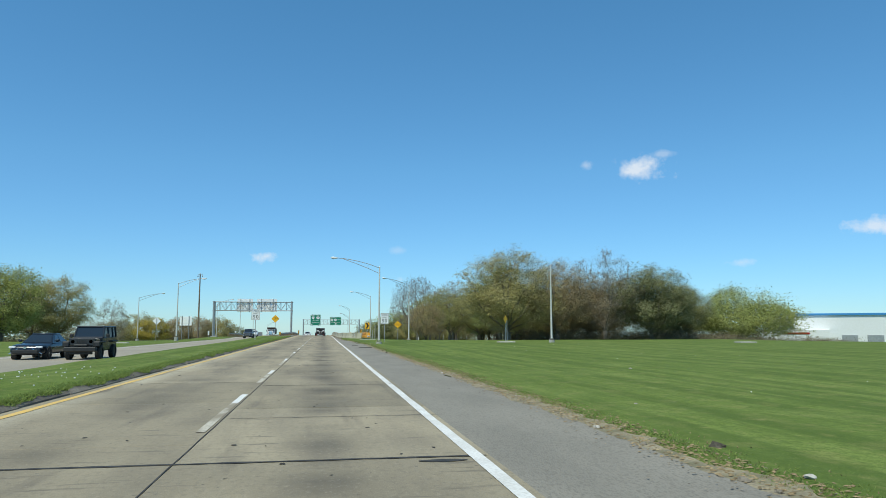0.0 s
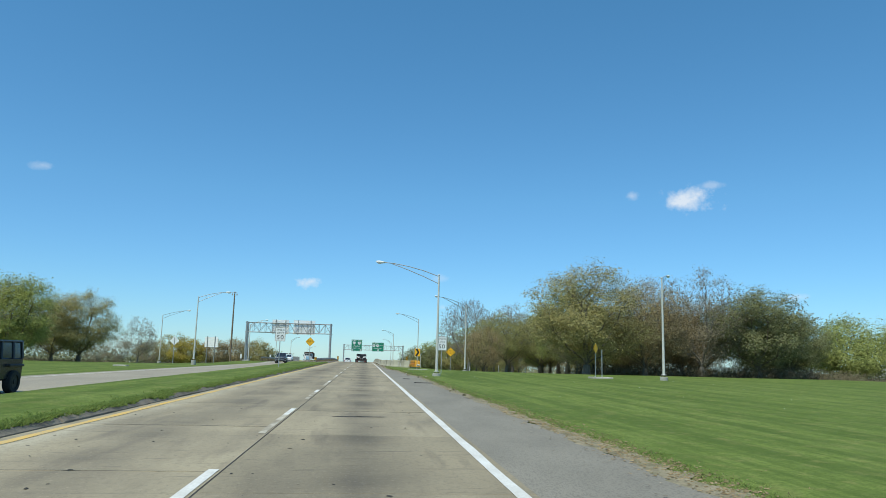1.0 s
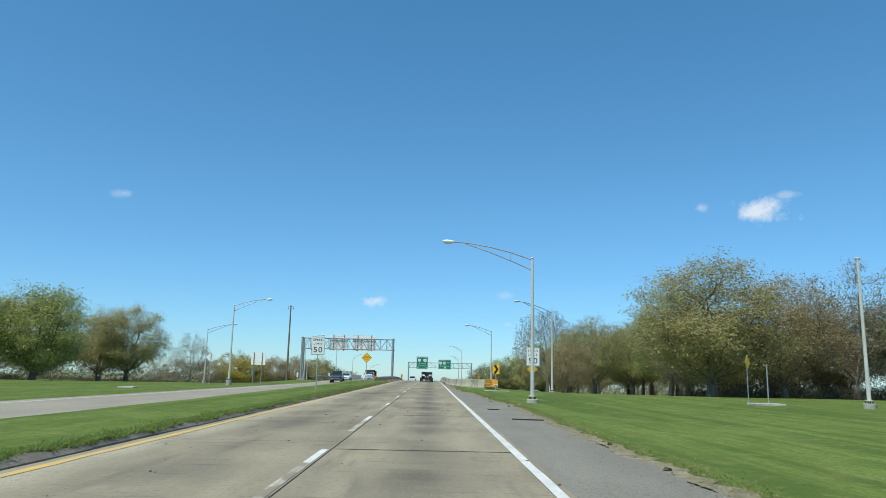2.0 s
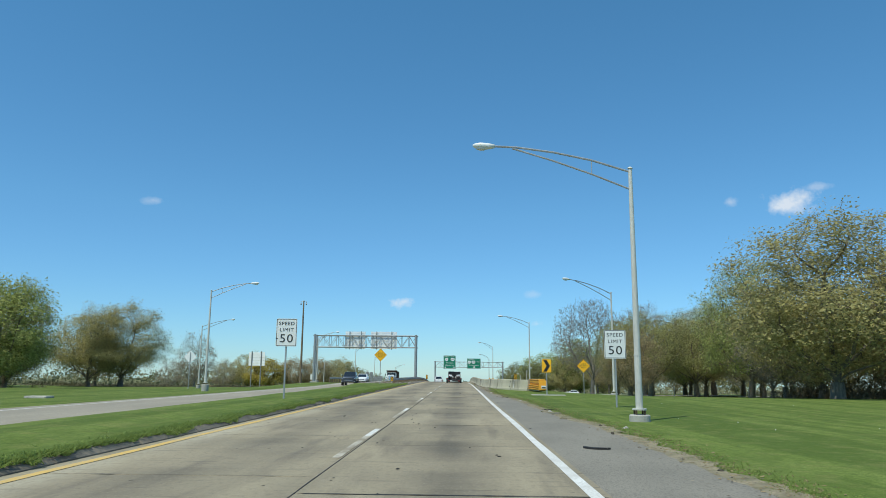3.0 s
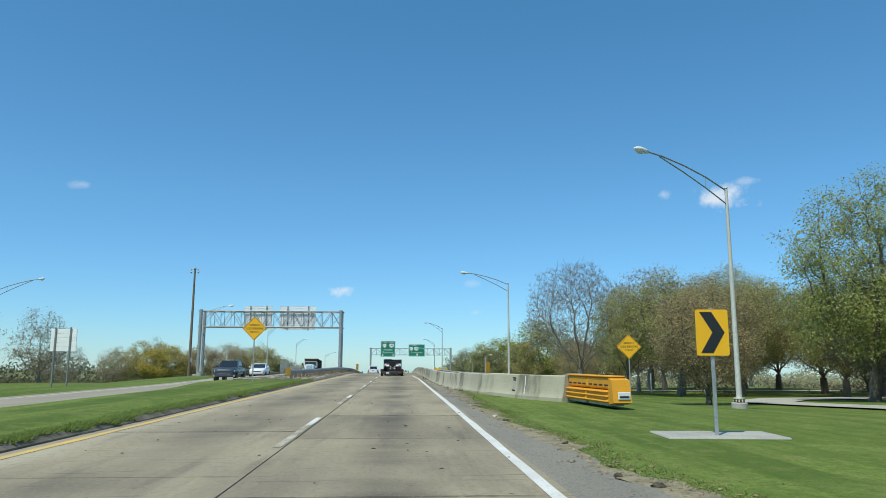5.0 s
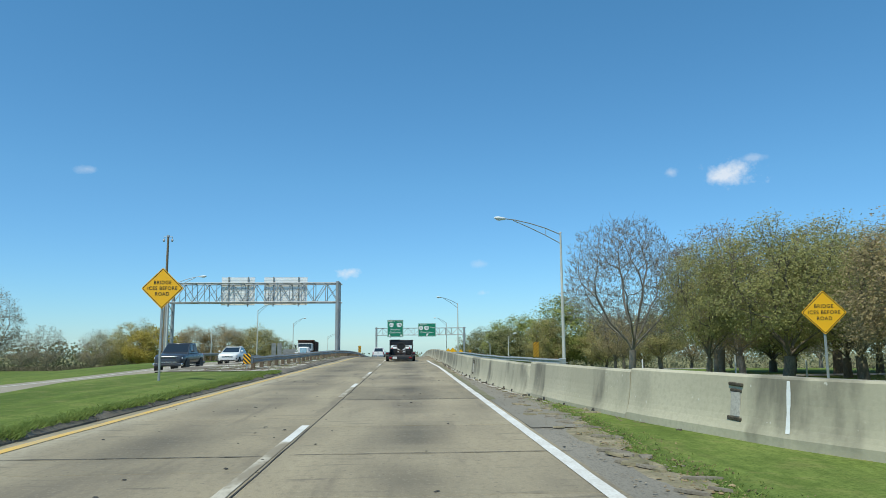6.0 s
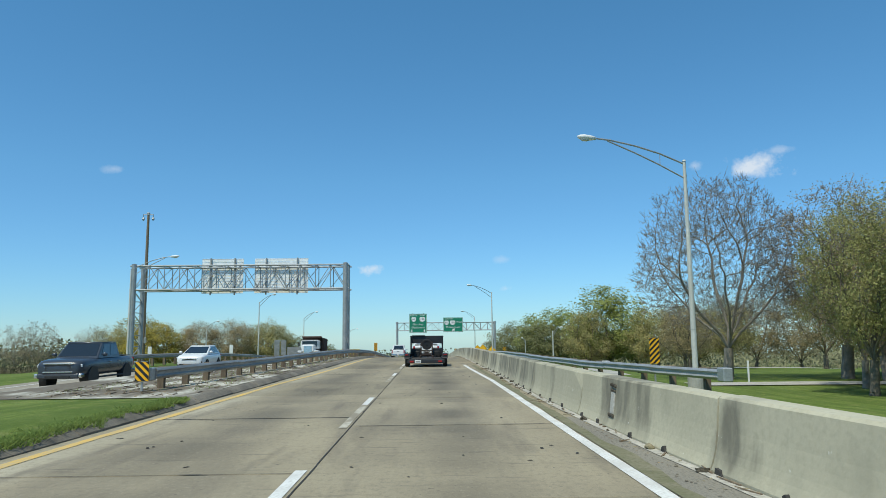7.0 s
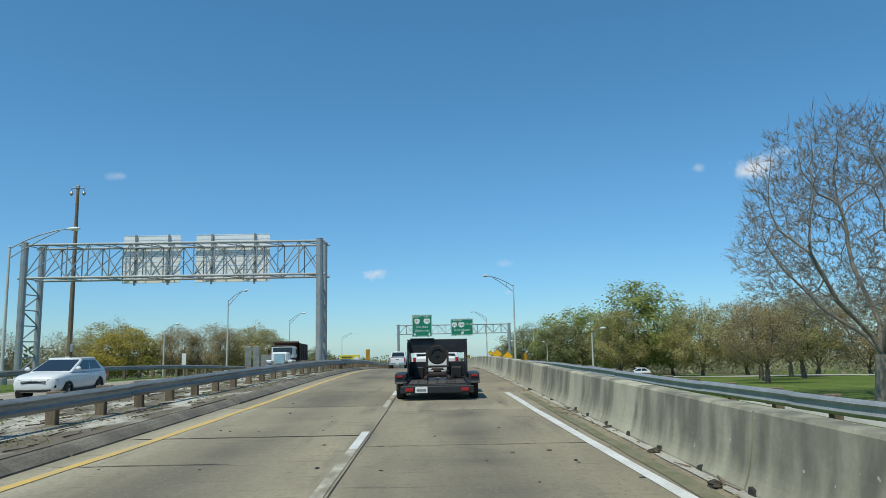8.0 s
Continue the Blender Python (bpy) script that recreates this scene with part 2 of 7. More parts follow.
M_WOOD_POST = surf("weathered_timber", (0.23, 0.17, 0.11), (0.15, 0.11, 0.075), 7, 0.9, 0.3, c3=(0.1, 0.08, 0.055), fine=30, stretch=(1, 1, 0.2), per_object=0.2)
M_TYRE = surf("tyre_rubber", (0.018, 0.018, 0.018), (0.03, 0.029, 0.028), 8, 0.85, 0.1)
M_GLASS = glass_dark("tinted_glass")
M_BLACK_STEEL = surf("black_painted_steel", (0.012, 0.013, 0.016), (0.022, 0.023, 0.027), 4, 0.5, 0.05, c3=(0.03, 0.029, 0.028))
M_RUST = surf("rusty_steel", (0.085, 0.045, 0.032), (0.05, 0.03, 0.024), 6, 0.85, 0.3, c3=(0.12, 0.065, 0.04), fine=24)
M_RED_LENS = surf("red_lens", (0.42, 0.02, 0.02), (0.3, 0.015, 0.015), 8, 0.25, 0.0)
M_CLEAR_LENS = surf("clear_lens", (0.75, 0.76, 0.77), (0.6, 0.61, 0.62), 8, 0.2, 0.0)
M_CHROME = surf("chrome", (0.7, 0.7, 0.7), (0.6, 0.6, 0.6), 8, 0.2, 0.0, metal=1.0)
M_CAR_WHITE = surf("white_car_paint", (0.78, 0.79, 0.79), (0.74, 0.75, 0.75), 2, 0.25, 0.0)
M_CAR_BLACK = surf("black_car_paint", (0.022, 0.023, 0.026), (0.03, 0.031, 0.034), 2, 0.25, 0.0)
M_CAR_BLUE = surf("dark_blue_car_paint", (0.013, 0.017, 0.026), (0.018, 0.022, 0.032), 2, 0.22, 0.0)
M_CAR_GREY = surf("dark_grey_car_paint", (0.045, 0.055, 0.072), (0.055, 0.065, 0.082), 2, 0.25, 0.0)
M_PLASTIC = surf("black_plastic_trim", (0.015, 0.015, 0.015), (0.025, 0.025, 0.025), 6, 0.6, 0.05)
M_YELLOW_PLASTIC = surf("yellow_moulded_plastic", (0.80, 0.36, 0.012), (0.72, 0.32, 0.012), 1.5, 0.5, 0.05, c3=(0.6, 0.27, 0.03))
M_DEBRIS = surf("dead_grass_litter", (0.26, 0.19, 0.11), (0.16, 0.115, 0.07), 3, 0.95, 0.0, c3=(0.12, 0.085, 0.05), island=0.35)
M_DIRT = surf("roadside_dirt", (0.34, 0.285, 0.185), (0.17, 0.155, 0.085), 2.6, 0.95, 0.6, c3=(0.15, 0.118, 0.078), fine=22)
M_BLADE = surf("grass_blades", (0.215, 0.285, 0.075), (0.25, 0.32, 0.09), 0.5, 0.75, 0.0, c3=(0.18, 0.24, 0.06), fine=6, island=0.25, trans=0.45, spec=0.1)


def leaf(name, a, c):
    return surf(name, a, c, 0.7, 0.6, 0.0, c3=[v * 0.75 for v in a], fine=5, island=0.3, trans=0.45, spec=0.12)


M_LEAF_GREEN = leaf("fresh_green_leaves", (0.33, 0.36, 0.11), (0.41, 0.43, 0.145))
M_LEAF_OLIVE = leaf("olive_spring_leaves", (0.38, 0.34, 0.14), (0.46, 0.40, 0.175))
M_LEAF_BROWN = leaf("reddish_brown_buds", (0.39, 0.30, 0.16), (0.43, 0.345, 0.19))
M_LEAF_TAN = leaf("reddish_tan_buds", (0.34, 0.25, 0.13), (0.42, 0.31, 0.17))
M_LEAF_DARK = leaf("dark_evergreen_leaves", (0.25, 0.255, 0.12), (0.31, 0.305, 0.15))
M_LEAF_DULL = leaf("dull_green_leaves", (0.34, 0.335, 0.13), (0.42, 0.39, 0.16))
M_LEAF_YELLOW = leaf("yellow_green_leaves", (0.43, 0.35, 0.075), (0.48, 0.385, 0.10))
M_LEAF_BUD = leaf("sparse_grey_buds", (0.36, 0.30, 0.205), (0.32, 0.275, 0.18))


def meadow():
    """Mown grass: two greens in patches, mowing tracks along the road, yellowed spots."""
    m = surf("mown_grass", (0.135, 0.188, 0.043), (0.172, 0.228, 0.057), 0.16, 0.9, 0.8, c3=(0.092, 0.133, 0.029), fine=9, stretch=(1, 0.45, 1), spec=0.05)
    nt, L = m.node_tree.nodes, m.node_tree.links
    b = nt["Principled BSDF"]
    src = b.inputs["Base Color"].links[0].from_socket
    pos = nt.new("ShaderNodeNewGeometry").outputs["Position"]
    for scale, stretch, lo, hi, amount, colour in ((1.1, (1, 0.035, 1), 0.47, 0.56, 0.75, (0.07, 0.112, 0.025)), (3.5, (1, 0.06, 1), 0.5, 0.6, 0.5, (0.08, 0.122, 0.027)), (0.05, (1, 1, 1), 0.5, 0.75, 0.3, (0.2, 0.235, 0.07)), (2.6, (1, 1, 1), 0.56, 0.72, 0.5, (0.25, 0.235, 0.09)), (0.45, (1, 0.5, 1), 0.52, 0.7, 0.5, (0.21, 0.26, 0.075)), (1.3, (1, 0.6, 1), 0.5, 0.66, 0.45, (0.08, 0.12, 0.028)), (7.0, (1, 1, 1), 0.52, 0.66, 0.45, (0.07, 0.108, 0.026)), (1.5, (1, 0.7, 1), 0.54, 0.66, 0.28, (0.25, 0.24, 0.09)), (0.8, (1, 0.5, 1), 0.55, 0.68, 0.45, (0.09, 0.135, 0.03)), (26.0, (1, 1, 1), 0.5, 0.62, 0.55, (0.075, 0.115, 0.025)), (40.0, (1, 1, 1), 0.58, 0.68, 0.5, (0.21, 0.26, 0.075))):
        mp = nt.new("ShaderNodeMapping")
        mp.inputs["Scale"].default_value = stretch
        mp.inputs["Rotation"].default_value = (0, 0, radians(-9) if stretch[1] < 1 else 0)
        L.new(pos, mp.inputs["Vector"])
        n = nt.new("ShaderNodeTexNoise")
        n.inputs["Scale"].default_value, n.inputs["Detail"].default_value = scale, 4
        L.new(mp.outputs[0], n.inputs["Vector"])
        r = nt.new("ShaderNodeMapRange")
        r.inputs["From Min"].default_value, r.inputs["From Max"].default_value, r.inputs["To Max"].default_value = lo, hi, amount
        L.new(n.outputs["Fac"], r.inputs["Value"])
        mx = nt.new("ShaderNodeMix")
        mx.data_type = "RGBA"
        L.new(r.outputs[0], mx.inputs["Factor"])
        L.new(src, mx.inputs[6])
        mx.inputs[7].default_value = (*colour, 1)
        src = mx.outputs[2]
    L.new(src, b.inputs["Base Color"])
    return m


M_GRASS = meadow()
M_CAP = surf("littered_concrete", (0.56, 0.53, 0.45), (0.15, 0.122, 0.088), 1.1, 0.92, 0.5, c3=(0.2, 0.17, 0.125), fine=7, stretch=(1, 0.28, 1), contrast=(0.39, 0.52))


# ---- building tools
class Shell:
    """Collects vertices and faces for one mesh."""

    def __init__(self):
        self.v, self.f = [], []

    def add(self, verts, faces):
        k = len(self.v)
        self.v += [tuple(p) for p in verts]
        self.f += [tuple(i + k for i in q) for q in faces]
        return self

    def box(self, c, s, bev=0.0, m=None):
        """A box with centre c and size s, its edges chamfered by bev."""
        hx, hy, hz = (d / 2 for d in s)
        if bev <= 0:
            pts = [(x, y, z) for x in (-hx, hx) for y in (-hy, hy) for z in (-hz, hz)]
            faces = [(0, 1, 3, 2), (4, 6, 7, 5), (0, 4, 5, 1), (2, 3, 7, 6), (0, 2, 6, 4), (1, 5, 7, 3)]
        else:
            bev = min(bev, 0.45 * min(s))
            bm = bmesh.new()
            bmesh.ops.create_cube(bm, size=1.0)
            for v in bm.verts:
                v.co = Vector((v.co.x * s[0], v.co.y * s[1], v.co.z * s[2]))
            bmesh.ops.bevel(bm, geom=bm.edges[:], offset=bev, segments=1, affect="EDGES", profile=0.5)
            bm.verts.index_update()
            pts = [tuple(v.co) for v in bm.verts]
            faces = [tuple(v.index for v in f.verts) for f in bm.faces]
            bm.free()
        mat = Matrix.Translation(c) @ (m or Matrix.Identity(4))
        return self.add([mat @ Vector(p) for p in pts], faces)

    def tube(self, p0, p1, r0, r1=None, n=8, caps=True):
        p0, p1 = Vector(p0), Vector(p1)
        r1 = r0 if r1 is None else r1
        d = (p1 - p0).normalized()
        a = d.orthogonal().normalized()
        b = d.cross(a)
        ring = [(math.cos(2 * math.pi * k / n), math.sin(2 * math.pi * k / n)) for k in range(n)]
        pts = [p0 + (a * c + b * s) * r0 for c, s in ring] + [p1 + (a * c + b * s) * r1 for c, s in ring]
        faces = [(k, (k + 1) % n, n + (k + 1) % n, n + k) for k in range(n)]
        if caps:
            faces += [tuple(range(n - 1, -1, -1)), tuple(range(n, 2 * n))]
        return self.add(pts, faces)

    def path_tube(self, pts, r, n=6):
        for a, b in zip(pts, pts[1:]):
            self.tube(a, b, r, r, n)
        return self

    def prism(self, profile, x0, x1, inset=None):
        """A (y, z) outline drawn along x; inset(k) narrows vertex k towards the middle."""
        n = len(profile)
        pts = []
        for x in (x0, x1):
            for k, (y, z) in enumerate(profile):
                d = inset(k) if inset else 0
                pts.append((x + (d if x == min(x0, x1) else -d), y, z))
        faces = [(k, (k + 1) % n, n + (k + 1) % n, n + k) for k in range(n)]
        faces += [tuple(range(n - 1, -1, -1)), tuple(range(n, 2 * n))]
        return self.add(pts, faces)

    def sweep(self, profile, line, closed=True, caps=True):
        """An (offset, z) outline drawn along a line of points; offsets go to the line's right."""
        n, k0 = len(profile), len(line)
        pts = []
        for i, p in enumerate(line):
            a, b = Vector(line[max(i - 1, 0)]), Vector(line[min(i + 1, k0 - 1)])
            d = (b - a)
            d.z = 0
            d.normalize()
            right = Vector((d.y, -d.x, 0))
            pts += [Vector(p) + right * o + Vector((0, 0, z)) for o, z in profile]
        faces = []
        m = n if closed else n - 1
        for i in range(k0 - 1):
            for k in range(m):
                a, b = i * n + k, i * n + (k + 1) % n
                faces.append((a, b, b + n, a + n))
        if closed and caps:
            faces += [tuple(range(n - 1, -1, -1)), tuple(range((k0 - 1) * n, k0 * n))]
        return self.add(pts, faces)

    def ball(self, c, r, n=8, m=5):
        pts, faces = [], []
        rx, ry, rz = r if isinstance(r, tuple) else (r, r, r)
        for i in range(m + 1):
            th = math.pi * i / m
            for k in range(n):
                ph = 2 * math.pi * k / n
                pts.append((c[0] + rx * math.sin(th) * math.cos(ph), c[1] + ry * math.sin(th) * math.sin(ph), c[2] + rz * math.cos(th)))
        for i in range(m):
            for k in range(n):
                faces.append((i * n + k, (i + 1) * n + k, (i + 1) * n + (k + 1) % n, i * n + (k + 1) % n))
        return self.add(pts, faces)

    def mesh(self, name, material, smooth=False):
        me = bpy.data.meshes.new(name)
        me.from_pydata(self.v, [], self.f)
        me.materials.append(material)
        if smooth:
            me.polygons.foreach_set("use_smooth", [True] * len(me.polygons))
        bm = bmesh.new()
        bm.from_mesh(me)
        bmesh.ops.recalc_face_normals(bm, faces=bm.faces[:])
        bm.to_mesh(me)
        bm.free()
        me.update()
        return me


def quick_mesh(name, verts, faces, material):
    me = bpy.data.meshes.new(name)
    me.from_pydata(verts, [], faces)
    me.materials.append(material)
    me.update()
    return me


def part(name, shell, material, parent=None, label="", smooth=False):
    ob = new(name, shell.mesh(name, material, smooth) if isinstance(shell, Shell) else shell)
    if parent is not None:
        ob.parent = parent
    return tagged(ob, label)


def thing(name, label, category, place=None, group=""):
    ob = new(name)
    ob.empty_display_size = 0.1
    if place is not None:
        ob.matrix_basis = place
    return tagged(ob, label, category, group)


def lettering(text, size, material, spread=1.0):
    """A mesh of flat letters in the xz plane, centred, facing -y."""
    cu = bpy.data.curves.new("letters", "FONT")
    cu.body, cu.size, cu.align_x, cu.align_y, cu.extrude = text, size, "CENTER", "CENTER", 0.004
    cu.space_character = 1.14
    ob = bpy.data.objects.new("letters", cu)
    scene.collection.objects.link(ob)
    dg = bpy.context.evaluated_depsgraph_get()
    me = bpy.data.meshes.new_from_object(ob.evaluated_get(dg))
    bpy.data.objects.remove(ob)
    me.transform(Matrix.Diagonal((spread, 1, 1, 1)))
    me.transform(pose(0, 0, 0, 90, 0, 0))
    me.materials.clear()
    me.materials.append(material)
    return me


def smooth01(t):
    t = min(max(t, 0.0), 1.0)
    return t * t * (3 - 2 * t)


def lerp_list(table, y):
    if y <= table[0][0]:
        return table[0][1]
    for (a, u), (b, v) in zip(table, table[1:]):
        if y <= b:
            return u + (v - u) * (y - a) / (b - a)
    return table[-1][1]


# ---- the lie of the land
def road_z(y):
    """Height of the carriageways: level, then down beyond the crest of the bridge."""
    if y < 175:
        return 0.0
    if y < 215:
        return -0.04 * (y - 175) ** 2 / 80
    if y < 340:
        return -0.8 - 0.04 * (y - 215)
    return -5.8 - 0.03 * (y - 340)


OPP_DROP = [(-40, -0.1), (60, -0.12), (120, -0.3), (150, -0.4), (200, -0.35), (400, -0.3)]


def opp_z(y):
    """Height of the oncoming carriageway."""
    return road_z(y) + lerp_list(OPP_DROP, y)


SHOULDER = [(-40, 4.8), (10, 4.8), (45, 4.65), (60, 4.5), (72, 4.6), (77, 4.6), (80, 4.15), (90, 4.0), (96, 3.9), (101, 3.5), (110, 3.0), (122, 3.1), (130, 3.2), (140, 2.9), (400, 2.9)]
OPP_NEAR = [(-40, -11.2), (60, -11.3), (110, -12.2), (150, -12.3), (175, -12.0), (200, -11.8), (400, -11.8)]
OPP_FAR = [(-40, -18.9), (60, -18.9), (110, -18.8), (150, -18.9), (180, -20.4), (210, -20.6), (400, -20.6)]


def land_z(x, y):
    p = road_z(y)
    near, far = lerp_list(OPP_NEAR, y), lerp_list(OPP_FAR, y)
    edge = lerp_list(SHOULDER, y)
    if -5.9 <= x <= 2.72:
        return p - 0.12
    if x > 2.72:
        if x < edge:
            return p - 0.07
        rise = 0.05 * smooth01((x - edge) / 0.8)
        fall = -2.0 * smooth01((y - 95) / 75) * smooth01((x - 6.5) / 10)
        far_fall = -1.4 * smooth01((x - 60) / 30) * smooth01((y - 60) / 60)
        roll = 0.12 * noise.noise(Vector((x * 0.06, y * 0.04, 3))) * smooth01((x - 7) / 6)
        return p - 0.03 + rise + fall + far_fall + roll
    if x > near:
        if y > 145.1:
            return p + 0.125 + (lerp_list(OPP_DROP, y) - 0.17) * (1 - smooth01((x - near) / 0.4))
        dip = lerp_list(OPP_DROP, y) * (1 - smooth01((x - near) / (3.0 - 2.5 * smooth01((y - 122) / 20))))
        mid = smooth01((-5.9 - x) / 1.2) * smooth01((x - near) / 1.5)
        return p + dip + 0.13 * smooth01((x - near) / 0.6) + 0.12 * mid * (1 - smooth01((y - 138) / 7)) + 0.04 * noise.noise(Vector((x * 0.4, y * 0.15, 9)))
    if x >= far:
        return opp_z(y) - 0.10
    return opp_z(y) - 0.04 + 0.05 * smooth01((far - x) / 1.0) - 1.1 * smooth01((y - 110) / 70) * smooth01((far - x - 3) / 16) + 0.15 * noise.noise(Vector((x * 0.05, y * 0.04, 5)))


def axis(stops):
    out = []
    for a, b, step in stops:
        n = max(1, round((b - a) / step))
        out += [a + (b - a) * k / n for k in range(n)]
    return out + [stops[-1][1]]


def build_ground():
    xs = axis([(-1500, -300, 300), (-300, -120, 45), (-120, -60, 10), (-60, -30, 4), (-30, -20, 0.8), (-20, -16, 2), (-16, -11, 0.5), (-11, -6.4, 0.9), (-6.4, -5.94, 0.23), (-5.94, -5.89, 0.05), (-5.89, 2.7, 4), (2.7, 2.75, 0.05), (2.75, 8, 0.35),
               (8, 20, 1.2), (20, 60, 4), (60, 120, 10), (120, 300, 45), (300, 1500, 300)])
    ys = axis([(-150, -30, 40), (-30, 0, 6), (0, 230, 1.5), (230, 420, 6), (420, 600, 30), (600, 3000, 400)])
    v = [(x, y, land_z(x, y)) for y in ys for x in xs]
    w = len(xs)
    f = [(j * w + i, j * w + i + 1, (j + 1) * w + i + 1, (j + 1) * w + i) for j in range(len(ys) - 1) for i in range(w - 1)]
    me = quick_mesh("ground", v, f, M_GRASS)
    me.polygons.foreach_set("use_smooth", [True] * len(me.polygons))
    tagged(new("ground", me), "mown green roadside grass with faint mowing tracks", "grass", "", "structure")


build_ground()


def strip(name, left, right, y0, y1, step, lift, material, label, category="road", jag=0.0, seed=1, height=None, dip=0.0):
    """A sheet between two lines x = left(y) and x = right(y) that follows the road's height."""
    r = random.Random(seed)
    n = max(1, round((y1 - y0) / step))
    v, f = [], []
    for k in range(n + 1):
        y = y0 + (y1 - y0) * k / n
        a, b = left(y), right(y) + (r.uniform(-jag, jag) if jag else 0)
        zz = (height or road_z)(y) + lift
        v += [(a, y, zz - dip), (b, y, zz)]
    f = [(2 * k, 2 * k + 1, 2 * k + 3, 2 * k + 2) for k in range(n)]
    me = quick_mesh(name, v, f, material)
    return tagged(new(name, me), label, category, "", "structure")


SLAB = 5.8


def edge_x(y):
    """Middle of the white edge line."""
    return lerp_list([(-40, 2.31), (78, 2.31), (90, 2.29), (117, 2.34), (140, 2.34), (153, 2.34), (157, 2.25), (162, 2.15), (169, 2.08)], y)


def inner_x(y):
    """Middle of the yellow median line."""
    return lerp_list([(-40, -5.29), (152, -5.29), (158, -5.05), (166, -4.95), (300, -4.95)], y)


# the far road beyond the slabs that are laid one by one
road = strip("road", lambda y: -5.75, lambda y: 2.98, 174.2, 430, 4, 0.0, M_ROAD, "worn concrete carriageway running over a bridge crest")
strip("road_bed", lambda y: -5.74, lambda y: 2.7, -40, 174.2, 8, -0.035, M_SEAL, "dark sealed bed under the concrete slabs")
strip("road_opposite", lambda y: lerp_list(OPP_FAR, y), lambda y: lerp_list(OPP_NEAR, y), -60, 430, 4, 0.0, M_ROAD_OLD, "pale worn concrete carriageway of the oncoming traffic", height=opp_z)
strip("road_marking_1", lambda y: lerp_list(OPP_FAR, y) + 0.95, lambda y: lerp_list(OPP_FAR, y) + 1.1, -60, 430, 4, 0.005, M_WHITE, "white edge line of the oncoming carriageway", "road marking", height=opp_z)
strip("road_marking_2", lambda y: lerp_list(OPP_NEAR, y) - 0.5, lambda y: lerp_list(OPP_NEAR, y) - 0.38, -60, 430, 4, 0.005, M_YELLOW, "faded yellow line of the oncoming carriageway", "road marking", height=opp_z)
strip("shoulder", lambda y: 2.5, lambda y: lerp_list(SHOULDER, y) + 0.25 * noise.noise(Vector((0, y * 0.6, 0))), -40, 141, 0.5, -0.012, M_ASPHALT, "rough grey asphalt shoulder with a crumbled edge", "shoulder", jag=0.1)
strip("dirt_edge", lambda y: max(2.75, lerp_list(SHOULDER, y) - 0.12 + 0.35 * noise.noise(Vector((4, y * 0.5, 0)))), lambda y: lerp_list(SHOULDER, y) + 0.34 + 0.4 * noise.noise(Vector((2, y * 0.3, 0))), -40, 141, 0.4, 0.004, M_DIRT, "strip of dry dirt and dead grass beside the shoulder", "dirt", jag=0.18, seed=4, dip=0.02)
strip("verge", lambda y: 2.97, lambda y: 9.0 if y < 165 else 7.6, 158, 430, 3, -0.12, M_CONC_LIGHT, "pale concrete apron behind the barrier", "apron", jag=0.15)
strip("road_marking_3", lambda y: edge_x(y) - 0.085, lambda y: edge_x(y) + 0.085, -40, 168.6, 1.0, 0.005, M_WHITE, "solid white edge line with ragged sides", "road marking", jag=0.012)
strip("road_marking_4", lambda y: inner_x(y) - 0.09, lambda y: inner_x(y) + 0.09, -40, 300, 1.0, 0.005, M_YELLOW, "solid yellow median line, worn and dusty", "road marking", jag=0.02)
strip("median_cap", lambda y: lerp_list(OPP_NEAR, y) + 0.02, lambda y: -5.96, 144.9, 430, 0.8, 0.158, M_CAP, "stained pale concrete median with dirt and litter", "median")
joint_v, joint_f = [], []
for k in range(380):
    y = -40 + k * 0.56
    o = 0.014 * noise.noise(Vector((y * 0.8, 1, 1)))
    joint_v += [(-1.350 + o, y, 0.003), (-1.330 + o, y, 0.003)]
joint_f = [(2 * k, 2 * k + 1, 2 * k + 3, 2 * k + 2) for k in range(379)]
tagged(new("joint_seal", quick_mesh("joint_seal", joint_v, joint_f, M_SEAL)), "dark tar seal along the lane joint", "joint", "", "structure")

# lane dashes: a fresh white stretch at the end of a worn older one
DASH_MIDS = [-12.4, -1.6, 9.2, 20.3, 30.3, 41.0, 51.8, 62.6, 73.5, 84.5, 96.8, 109.2, 121.7, 134.7, 145.0, 158.2] + [169.3 + 11.6 * k for k in range(9)]
for mid in DASH_MIDS:
    end = mid + 1.05
    zz = road_z(end)
    for nm, a, b, w, mt, lb in (("lane_dash", end - 2.1, end, 0.07, M_WHITE, "fresh white lane dash"), ("lane_dash", end - 6.4, end - 2.1, 0.072, M_WHITE_OLD, "worn grey remains of an older lane dash")):
        zb = road_z(a)
        me = quick_mesh(nm, [(-1.46 - w, a, zb + 0.006), (-1.46 + w, a, zb + 0.006), (-1.46 + w, b, zz + 0.006), (-1.46 - w, b, zz + 0.006)], [(0, 1, 2, 3)], mt)
        tagged(new(nm, me), lb, "road marking", "lane dashes", "structure")


